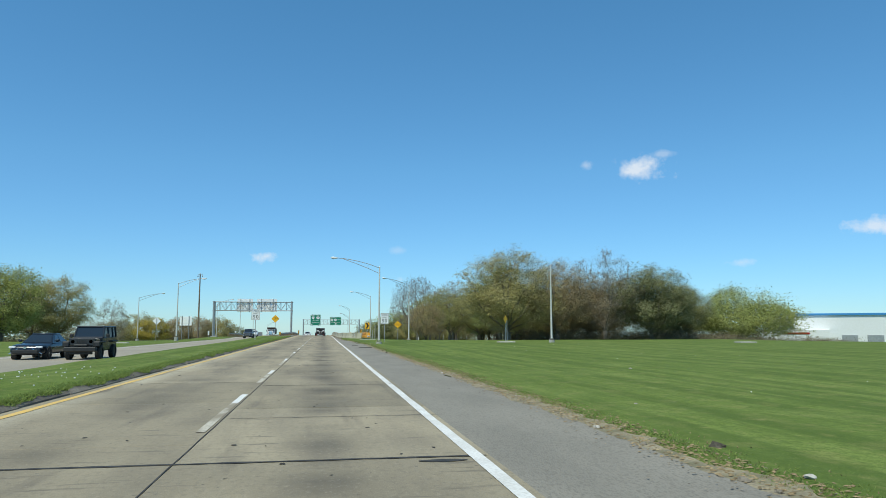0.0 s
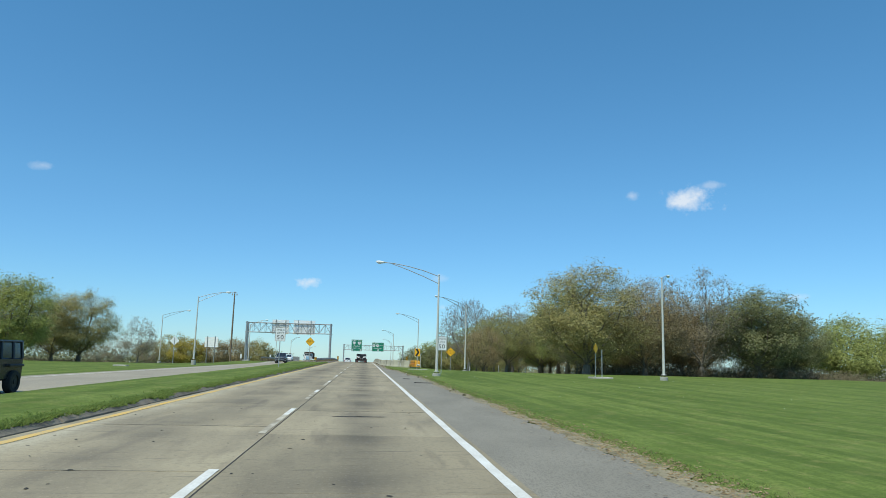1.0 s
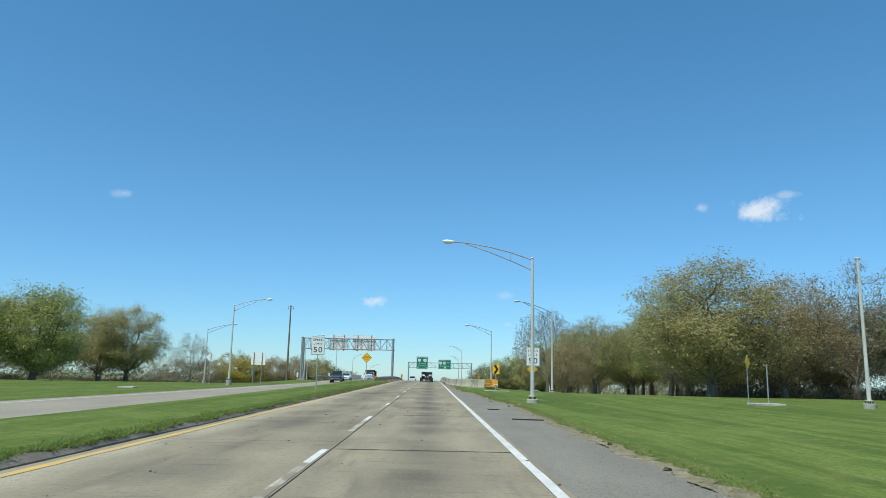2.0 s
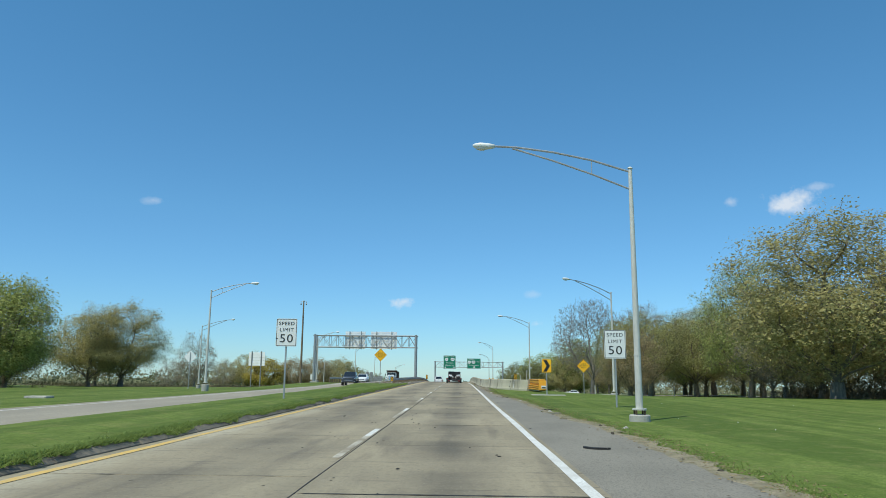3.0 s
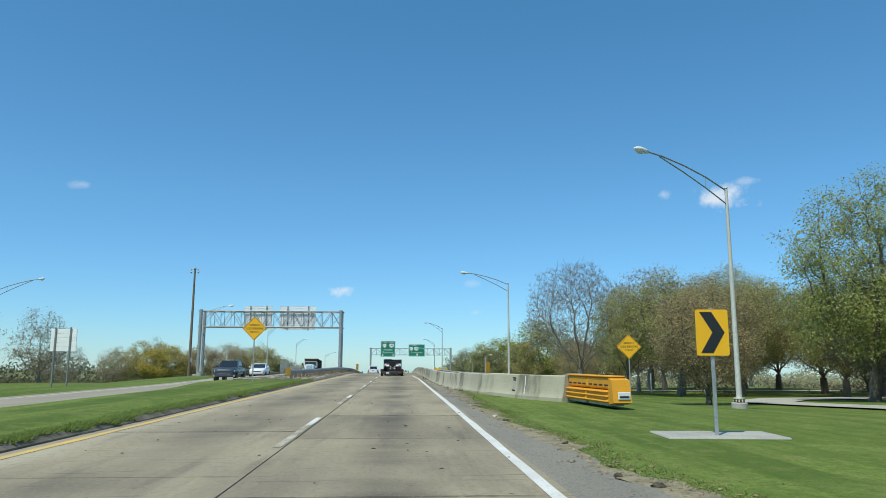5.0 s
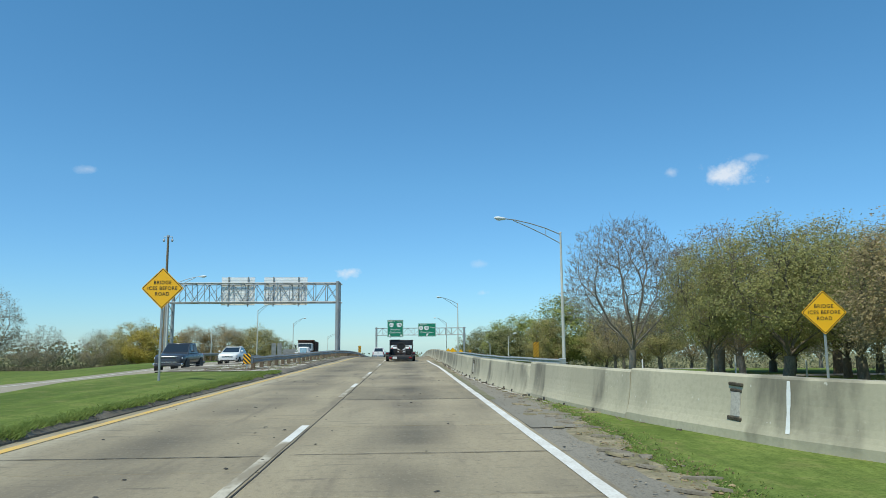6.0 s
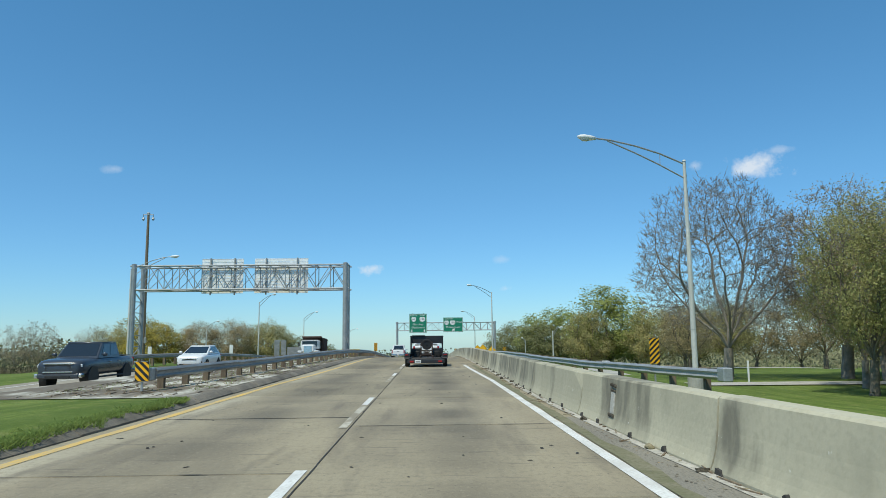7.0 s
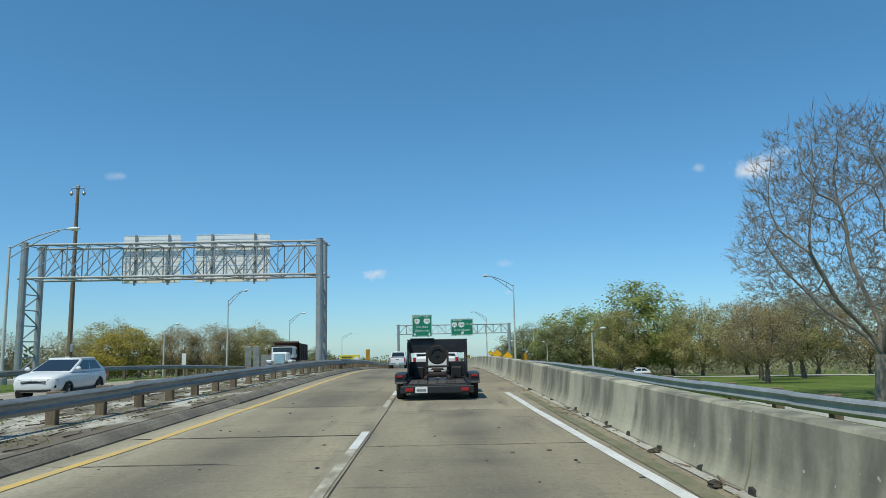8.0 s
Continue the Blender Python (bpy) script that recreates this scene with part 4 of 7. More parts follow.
speed_sign(7.72, 87.9, -0.38, 3.46, "white speed limit sign on a steel post in the roadside grass", -2)
sgl = speed_sign(-7.38, 88.3, 0.3, 3.9, "white speed limit sign with a scraped edge on the grass median", 1)
part("scrape", Shell().box((-0.44, -0.011, 2.68), (0.1, 0.006, 0.03)), M_SIGN_BLACK, sgl, "dark scrape on the plate")
# small clump of pale litter by the posts
for x, y, z in ((7.5, 87.5, -0.2),):
    tagged(part("stone", Shell().ball((x, y, z), (0.12, 0.1, 0.08)), M_CONC_LIGHT, None), "pale stone in the grass by a sign post", "stone")


def diamond_sign(x, y, z, zc, side, label, lines, turn=0.0):
    s = thing("warning_sign", label, "road sign", pose(x, y, z, 0, 0, turn), "yellow warning signs")
    part("post", Shell().box((0, 0.05, (zc - z) / 2), (0.075, 0.05, zc - z + 1.0), 0.01), M_STEEL, s)
    pl = part("plate", sign_plate(side, side, 0.05, 0.006, 45), M_SIGN_YELLOW, s, "yellow diamond plate")
    pl.matrix_basis = Matrix.Translation((0, 0, zc - z))
    part("border", ring_plate(side - 0.05, side - 0.05, 0.045, 0.02, -0.009, 45), M_SIGN_BLACK, pl, "black border line")
    for text, dz, size in lines:
        ob = part("lettering", lettering(text, size, M_SIGN_BLACK, 0.95), None, pl, "black letters")
        ob.location = (0, -0.01, dz)
    return s


ICES = [("BRIDGE", 0.2, 0.17), ("ICES BEFORE", 0.0, 0.17), ("ROAD", -0.2, 0.17)]
diamond_sign(-8.1, 134.4, 0.2, 3.4, 1.02, "yellow diamond sign warning of bridge ice on the median", ICES)
diamond_sign(14.0, 132.0, -0.8, 2.36, 1.02, "yellow diamond sign warning of bridge ice beside the trees", ICES, -8)

# chevron board, black arrow on yellow
cb = thing("chevron_sign", "yellow chevron board with a black arrow on a post", "road sign", pose(6.72, 105.0, 0.0, 0, 0, -4))
part("post", Shell().box((0, 0.05, 1.0), (0.07, 0.05, 3.0), 0.01), M_STEEL, cb)
pl = part("plate", sign_plate(0.64, 0.9, 0.04), M_SIGN_YELLOW, cb)
pl.matrix_basis = Matrix.Translation((0, 0, 2.02))
part("chevron", Shell().add([(-0.24, -0.011, 0.4), (0.0, -0.011, 0.4), (0.24, -0.011, 0.0), (0.0, -0.011, -0.4), (-0.24, -0.011, -0.4), (0.0, -0.011, 0.0)], [(0, 5, 2, 1), (5, 4, 3, 2)]), M_SIGN_BLACK, pl, "black chevron")
part("ground_slab", Shell().box((0.1, 0.3, 0.0), (2.3, 1.3, 0.1), 0.02), M_CONC, cb, "pale concrete pad")


def striped_marker(x, y, z, w, h, zc, label, lean, post=0.0):
    """An object marker: slanted black stripes on a yellow plate."""
    s = thing("object_marker", label, "road sign", Matrix.Translation((x, y, z)), "striped object markers")
    pl = part("plate", sign_plate(w, h, 0.02), M_SIGN_YELLOW, s)
    pl.matrix_basis = Matrix.Translation((0, 0, zc - z))
    part("post", Shell().box((0, 0.04, (zc - z) / 2 - 0.1), (0.06, 0.04, zc - z + 0.4), 0.005), M_STEEL, s)
    step = w * 0.55
    for k in range(-1, int((h + w) / step) + 1):
        z0 = -h / 2 - w + step * k
        cut = []
        for px in (-w / 2, -w / 4, 0.0, w / 4, w / 2):
            rise = (w / 2 - px) if lean < 0 else (w / 2 + px)
            lo, hi = (max(-h / 2, min(h / 2, z0 + rise + d)) for d in (0.0, step / 2))
            cut.append((px, lo, hi))
        if max(hi - lo for _, lo, hi in cut) < 0.01:
            continue
        pts = [(px, -0.011, z) for px, lo, hi in cut for z in (lo, hi)]
        part("stripe", Shell().add(pts, [(2 * i, 2 * i + 2, 2 * i + 3, 2 * i + 1) for i in range(4)]), M_SIGN_BLACK, pl, "black stripe")


striped_marker(-7.98, 147.2, 0.2, 0.38, 0.54, 0.7, "black and yellow striped marker at the rail's end", -1)
striped_marker(8.4, 153.2, -0.6, 0.36, 0.95, 1.0, "black and yellow striped marker board behind the barrier", 1)
striped_marker(-6.5, 214.0, road_z(214), 0.4, 1.0, 0.6, "black and yellow striped marker on the median rail", -1)
striped_marker(12.3, 242.0, -3.0, 0.5, 1.3, -0.6, "black and yellow striped marker beside the slip road", 1)
striped_marker(4.2, 236.0, road_z(236), 0.5, 0.8, -0.4, "black and yellow striped marker at the barrier", 1)


# ---- crash cushion: yellow fenders on a steel nose in front of the barrier
def crash_cushion():
    c = thing("crash_cushion", "yellow plastic crash cushion with steel transition before the barrier", "crash cushion", pose(6.95, 117.0, 0.1, 0, 0, 6))
    for k in range(2):
        y = -1.9 * k - 0.95
        b = part("module", Shell().box((0, y, 0.27), (0.6, 1.84, 0.42), 0.06), M_YELLOW_PLASTIC, c, "moulded yellow module")
        for z in (0.14, 0.29, 0.43):
            part("ridge", Shell().box((0, y, z), (0.72, 1.8, 0.07), 0.03), M_YELLOW_PLASTIC, b)
        part("upper_body", Shell().box((0, y, 0.7), (0.48, 1.84, 0.4), 0.07), M_YELLOW_PLASTIC, c)
        # the dark of the hollow slots is painted on as solid boxes
        for j in range(4):
            part("slot", Shell().box((0, y - 0.66 + 0.44 * j, 0.63), (0.5, 0.32, 0.07), 0.02), M_PLASTIC, c, "dark box for the shade in a hollow slot")
        part("top_panel", Shell().box((0, y, 0.9), (0.56, 1.86, 0.05), 0.02), M_YELLOW_PLASTIC, c)
        part("skid", Shell().box((0, y, 0.05), (0.5, 1.7, 0.1), 0.01), M_STEEL, c)
    part("nose", Shell().prism([(-4.2, 0.12), (-3.82, 0.05), (-3.82, 0.85), (-4.05, 0.8)], -0.3, 0.3), M_YELLOW_PLASTIC, c, "yellow nose piece")
    pl = part("nose_plate", Shell().box((0.05, -4.2, 0.33), (0.4, 0.03, 0.22), 0.01), M_SIGN_WHITE, c, "scuffed white plate on the nose")
    part("plate_bar", Shell().box((0.05, -4.22, 0.3), (0.3, 0.012, 0.05)), M_SIGN_BLACK, pl)
    part("transition_panel", Shell().prism([(0, 0.05), (0.7, 0.2), (0.75, 0.85), (0, 0.95)], -0.24, 0.24), M_STEEL, c, "blue-grey steel transition plate")
    part("arrow_plate", Shell().prism([(0.0, 0.42), (1.5, 0.5), (0.0, 0.12)], -0.36, -0.3), M_STEEL, c)
    return c


crash_cushion()


# ---- guard rails
W_BEAM = [(0.0, 0.16), (0.05, 0.12), (0.08, 0.085), (0.03, 0.035), (0.03, -0.035), (0.08, -0.085), (0.05, -0.12), (0.0, -0.16), (-0.012, -0.155), (0.038, -0.115), (0.062, -0.085), (0.015, -0.035), (0.015, 0.035), (0.062, 0.085), (0.038, 0.115), (-0.012, 0.155)]


def guard_rail(line, z_rail, side, label, step=1.9, timber=True, seed=2, base=0.15, spacer=0.2, metal=None):
    """A W-beam along a line of (x, y), faced to the given side (+1: to +x), on timber posts."""
    g = thing("guard_rail", label, "guard rail")
    r = random.Random(seed)
    tab = [(b, a) for a, b in line]
    y0, y1 = line[0][1], line[-1][1]
    n = int((y1 - y0) / (2 * step))
    for k in range(n):
        ya, yb = y0 + 2 * step * k, y0 + 2 * step * (k + 1)
        pts = [Vector((lerp_list(tab, yy), yy, road_z(yy) + z_rail)) for yy in (ya - 0.05, (ya + yb) / 2, yb + 0.05)]
        dz = r.uniform(-0.012, 0.012)
        part("rail_section", Shell().sweep([(o * side, z + dz) for o, z in W_BEAM], pts), metal or M_RAIL, g)
    for k in range(2 * n):
        yy = y0 + step * (k + 0.5)
        x = lerp_list(tab, yy)
        top = z_rail + 0.17
        z0 = base - 0.25
        lean = pose(0, 0, 0, r.uniform(-2, 2), r.uniform(-2.5, 2.5), 0)
        ob = part("post", Shell().box((0, 0, (top + z0) / 2), (0.2, 0.16, top - z0), 0.012, lean), M_WOOD_POST if timber else M_STEEL, g)
        ob.location = (x - side * (spacer + 0.02), yy, road_z(yy))
        ob = part("spacer", Shell().box((0, 0, 0), (spacer - 0.02, 0.14, 0.34), 0.01), M_WOOD_POST if timber else M_STEEL, g)
        ob.location = (x - side * (spacer / 2 + 0.01) + side * 0.02, yy, road_z(yy) + z_rail)
    return g


rail_l = guard_rail([(-7.75, 147.6), (-7.3, 160), (-7.0, 175), (-6.6, 190), (-6.45, 200), (-6.4, 330)], 0.62, 1, "weathered steel W-beam guard rail on timber posts along the median")
guard_rail([(-11.0, 203.0), (-11.2, 215), (-11.2, 325)], 0.62, -1, "weathered steel guard rail on timber posts facing the oncoming lanes", seed=5)
guard_rail([(-21.5, 177.0), (-21.5, 200), (-21.6, 325)], 0.45, 1, "grey steel guard rail on the far side of the oncoming lanes", step=2.5, seed=6, base=-0.3)
rail_r = guard_rail([(8.9, 148.7), (7.9, 153), (7.0, 158), (6.5, 165), (6.3, 172), (6.0, 185), (5.6, 200), (5.0, 220), (4.6, 325)], 0.36, -1, "double steel rail on posts behind the concrete barrier", seed=8, base=-0.8, metal=M_STEEL)
part("end_shoe", Shell().box((8.98, 148.45, 0.36), (0.3, 0.5, 0.42), 0.03), M_STEEL, rail_r, "flat steel end plate")
part("end_shoe", Shell().box((-7.8, 147.45, 0.62), (0.14, 0.4, 0.36), 0.03), M_STEEL, rail_l, "flat steel end plate")


# ---- trees
def split_groups(pts, node, k, r):
    """Sorts crown points into k bundles by their direction from a fork."""
    d = [(p - node).normalized() for p in pts]
    seeds = [d[r.randrange(len(d))]]
    while len(seeds) < k:
        seeds.append(min(d, key=lambda q: max(q.dot(s) for s in seeds)))
    for _ in range(3):
        sets = [[] for _ in seeds]
        for p, q in zip(pts, d):
            sets[max(range(len(seeds)), key=lambda i: q.dot(seeds[i]))].append((p, q))
        sets = [s for s in sets if s]
        seeds = [sum((q for _, q in s), Vector()).normalized() for s in sets]
    return [[p for p, _ in s] for s in sets]


def tree_parts(seed, height, trunk_h, radius, targets, leaves, leaf_size, twigs, limbs=6, trunk_r=0.26, flat=1.0, spread=0.5, rough=0.22, thin=1.0, low=0.35):
    """Branches that fork again and again towards the points of an uneven dome, and leaves round their tips."""
    r = random.Random(seed)
    rz = (height - trunk_h) * (1 - low)
    ch = height - rz
    pts = []
    off = r.uniform(0, 50)
    while len(pts) < targets:
        d = Vector((r.gauss(0, 1), r.gauss(0, 1), r.gauss(0.15, 1)))
        if d.length < 0.1:
            continue
        d.normalize()
        k = (0.92 + rough * noise.noise(d * 2.0 + Vector((off, 0, 0))) + 0.3 * rough * noise.noise(d * 5.5 + Vector((0, off, 0)))) * r.uniform(0.08, 1.0) ** 0.33
        down = rz if d.z > 0 else ch - trunk_h
        pts.append(Vector((d.x * radius * k, d.y * radius * k, ch + d.z * down * k * flat)))
    wood = Shell()
    fork = max(0.9, trunk_h) * r.uniform(0.8, 1.0)
    bend = Vector((r.uniform(-0.2, 0.2), r.uniform(-0.2, 0.2), fork))
    wood.tube((0, 0, -0.3), (0, 0, 0.3), trunk_r * 1.3, trunk_r * 1.05, 9, False)
    wood.tube((0, 0, 0.3), bend, trunk_r * 1.05, trunk_r * 0.88, 9, False)
    tips = []

    def branch(a, way, b, ra, rb, n):
        """A branch that leaves in the direction of its parent and bends towards its end."""
        m = a + way * (b - a).length * 0.3
        m = m.lerp(a.lerp(b, 0.5), 0.55) + Vector((r.uniform(-1, 1), r.uniform(-1, 1), r.uniform(-0.6, 0.6))) * (b - a).length * 0.06
        wood.tube(a, m, ra, (ra + rb) / 2, n, False)
        wood.tube(m, b, (ra + rb) / 2, rb, n, False)
        return (b - m).normalized()

    def size(n):
        return max(trunk_r * 0.82 * (n / targets) ** 0.5, 0.011) * (thin if n < targets * 0.3 else 1)

    def grow(node, way, group, first):
        if len(group) == 1:
            branch(node, way, group[0], size(1), 0.007, 3)
            tips.append((node, group[0]))
            return
        for sub in split_groups(group, node, min(len(group), limbs if first else r.choice((2, 2, 3))), r):
            if len(sub) == 1:
                grow(node, way, sub, False)
                continue
            c = sum(sub, Vector()) / len(sub)
            f = r.uniform(0.38, 0.55) if len(sub) > 4 else r.uniform(0.5, 0.7)
            nxt = node.lerp(c, f)
            nxt.z -= 0.05 * (c - node).length
            w = branch(node, way, nxt, size(len(sub)), size(len(sub)) * 0.82, 6 if len(sub) > 20 else 4 if len(sub) > 4 else 3)
            grow(nxt, w, sub, False)

    grow(bend, Vector((0, 0, 1)), pts, True)
    for a, b in tips:
        d = (b - a).normalized()
        ln = (b - a).length
        for _ in range(twigs):
            w = (d * 0.6 + (b - bend).normalized() * 0.7 + Vector((r.gauss(0, 0.3), r.gauss(0, 0.3), r.gauss(0.08, 0.28)))).normalized()
            q = a.lerp(b, r.uniform(-0.2, 1.0))
            wood.tube(q, q + w * r.uniform(0.3, 0.8) * min(1.2, max(0.6, ln)), 0.015, 0.007, 3, False)
    rng = np.random.default_rng(seed)
    n = len(tips) * leaves
    ends = np.repeat(np.array([tuple(b) for _, b in tips]), leaves, 0)
    starts = np.repeat(np.array([tuple(a) for a, _ in tips]), leaves, 0)
    where = 1 - 0.6 * rng.random((n, 1)) ** 2
    c = starts + (ends - starts) * where + np.clip(rng.normal(size=(n, 3)), -1.8, 1.8) * spread * np.array((1, 1, 0.75))
    face = c - np.array((0, 0, ch - 0.3 * rz))
    face = face / np.linalg.norm(face, axis=1, keepdims=True) * 0.9 + rng.normal(size=(n, 3)) * 0.55 + np.array((0, 0, 0.35))
    u = np.cross(face, rng.normal(size=(n, 3)))
    u /= np.linalg.norm(u, axis=1, keepdims=True)
    w = np.cross(face, u)
    w /= np.linalg.norm(w, axis=1, keepdims=True)
    sizes = leaf_size * rng.uniform(0.35, 0.8, (n, 1))
    u, w = u * sizes, w * sizes * 0.6
    v = np.stack((c - u, c + w * 1.5 + u * 0.2, c + u - w * 0.4), 1).reshape(-1, 3)
    f = np.arange(3 * n).reshape(-1, 3)
    return wood, v.tolist(), f.tolist()


def tree_kind(seed, label, leaf_mat, twig_mat=None, far=False, **kw):
    if far:
        kw["leaves"], kw["leaf_size"], kw["twigs"], kw["targets"] = int(kw["leaves"] * 0.5) + 1, kw["leaf_size"] * 1.5, kw["twigs"] // 2, int(kw["targets"] * 0.8)
    wood, lv, lf = tree_parts(seed, **kw)
    t = thing("tree", label, "tree", Matrix.Translation((0, -900, -50)), "roadside trees")
    me = quick_mesh("trunk", wood.v, wood.f, twig_mat or M_TRUNK)
    me.polygons.foreach_set("use_smooth", [True] * len(me.polygons))
    part("trunk", me, None, t)
    part("crown", quick_mesh("crown", lv, lf, leaf_mat), None, t)
    return t


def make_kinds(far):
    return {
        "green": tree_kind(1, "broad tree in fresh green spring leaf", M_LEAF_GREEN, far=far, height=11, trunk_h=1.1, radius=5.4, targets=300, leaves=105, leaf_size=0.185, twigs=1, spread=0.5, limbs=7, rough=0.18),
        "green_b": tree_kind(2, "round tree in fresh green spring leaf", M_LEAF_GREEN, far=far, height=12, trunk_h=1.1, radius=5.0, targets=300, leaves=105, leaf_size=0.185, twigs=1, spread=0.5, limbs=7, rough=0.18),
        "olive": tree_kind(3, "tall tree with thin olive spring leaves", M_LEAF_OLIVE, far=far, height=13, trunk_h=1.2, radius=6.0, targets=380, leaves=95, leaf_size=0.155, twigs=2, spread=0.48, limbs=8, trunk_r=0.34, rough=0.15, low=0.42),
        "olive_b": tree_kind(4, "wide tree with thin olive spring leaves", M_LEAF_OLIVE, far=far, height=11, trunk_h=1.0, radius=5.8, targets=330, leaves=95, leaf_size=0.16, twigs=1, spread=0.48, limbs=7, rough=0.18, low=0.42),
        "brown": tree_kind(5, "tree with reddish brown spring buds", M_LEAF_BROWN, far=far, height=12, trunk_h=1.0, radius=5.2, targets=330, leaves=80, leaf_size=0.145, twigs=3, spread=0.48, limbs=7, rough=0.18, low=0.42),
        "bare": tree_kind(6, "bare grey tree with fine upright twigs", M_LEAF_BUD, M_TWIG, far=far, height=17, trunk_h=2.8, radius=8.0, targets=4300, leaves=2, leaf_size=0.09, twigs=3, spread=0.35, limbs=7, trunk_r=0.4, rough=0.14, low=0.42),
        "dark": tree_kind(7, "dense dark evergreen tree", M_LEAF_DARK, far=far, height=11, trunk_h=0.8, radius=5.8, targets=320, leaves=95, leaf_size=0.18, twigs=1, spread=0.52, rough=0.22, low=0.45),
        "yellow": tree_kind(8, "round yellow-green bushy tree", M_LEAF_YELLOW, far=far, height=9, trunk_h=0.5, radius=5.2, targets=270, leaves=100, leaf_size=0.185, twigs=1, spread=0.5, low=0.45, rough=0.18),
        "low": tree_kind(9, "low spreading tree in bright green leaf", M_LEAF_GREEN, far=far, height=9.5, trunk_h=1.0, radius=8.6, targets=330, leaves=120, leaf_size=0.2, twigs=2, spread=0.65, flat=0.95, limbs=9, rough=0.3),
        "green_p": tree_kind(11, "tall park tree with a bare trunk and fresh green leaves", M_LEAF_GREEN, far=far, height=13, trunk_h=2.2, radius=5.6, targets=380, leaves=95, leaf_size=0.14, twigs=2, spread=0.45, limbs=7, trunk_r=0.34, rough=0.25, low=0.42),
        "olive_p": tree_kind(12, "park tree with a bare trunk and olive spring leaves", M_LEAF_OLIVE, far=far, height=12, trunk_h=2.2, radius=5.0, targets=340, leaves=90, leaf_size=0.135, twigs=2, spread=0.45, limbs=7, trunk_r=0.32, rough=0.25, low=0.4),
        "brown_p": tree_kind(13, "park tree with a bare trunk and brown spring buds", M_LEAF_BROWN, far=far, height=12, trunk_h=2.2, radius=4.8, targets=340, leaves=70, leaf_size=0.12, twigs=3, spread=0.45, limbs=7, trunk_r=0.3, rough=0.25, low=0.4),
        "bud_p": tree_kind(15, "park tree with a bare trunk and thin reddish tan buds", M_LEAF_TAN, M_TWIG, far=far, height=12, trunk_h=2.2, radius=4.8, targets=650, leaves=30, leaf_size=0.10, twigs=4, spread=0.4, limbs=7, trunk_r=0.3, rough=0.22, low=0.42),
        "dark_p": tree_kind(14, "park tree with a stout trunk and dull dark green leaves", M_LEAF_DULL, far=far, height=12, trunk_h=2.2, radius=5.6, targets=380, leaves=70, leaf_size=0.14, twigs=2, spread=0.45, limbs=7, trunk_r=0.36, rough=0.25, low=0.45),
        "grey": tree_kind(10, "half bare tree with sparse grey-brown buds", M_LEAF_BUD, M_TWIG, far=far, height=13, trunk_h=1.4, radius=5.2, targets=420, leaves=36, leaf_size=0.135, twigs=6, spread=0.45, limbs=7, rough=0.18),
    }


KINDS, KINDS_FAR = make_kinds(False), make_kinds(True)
BASE_H = {"green": 11, "green_b": 12, "olive": 13, "olive_b": 11, "brown": 12, "bare": 17, "dark": 11, "yellow": 9, "low": 9.5, "grey": 13, "green_p": 13, "olive_p": 12, "brown_p": 12, "bud_p": 12, "dark_p": 12}
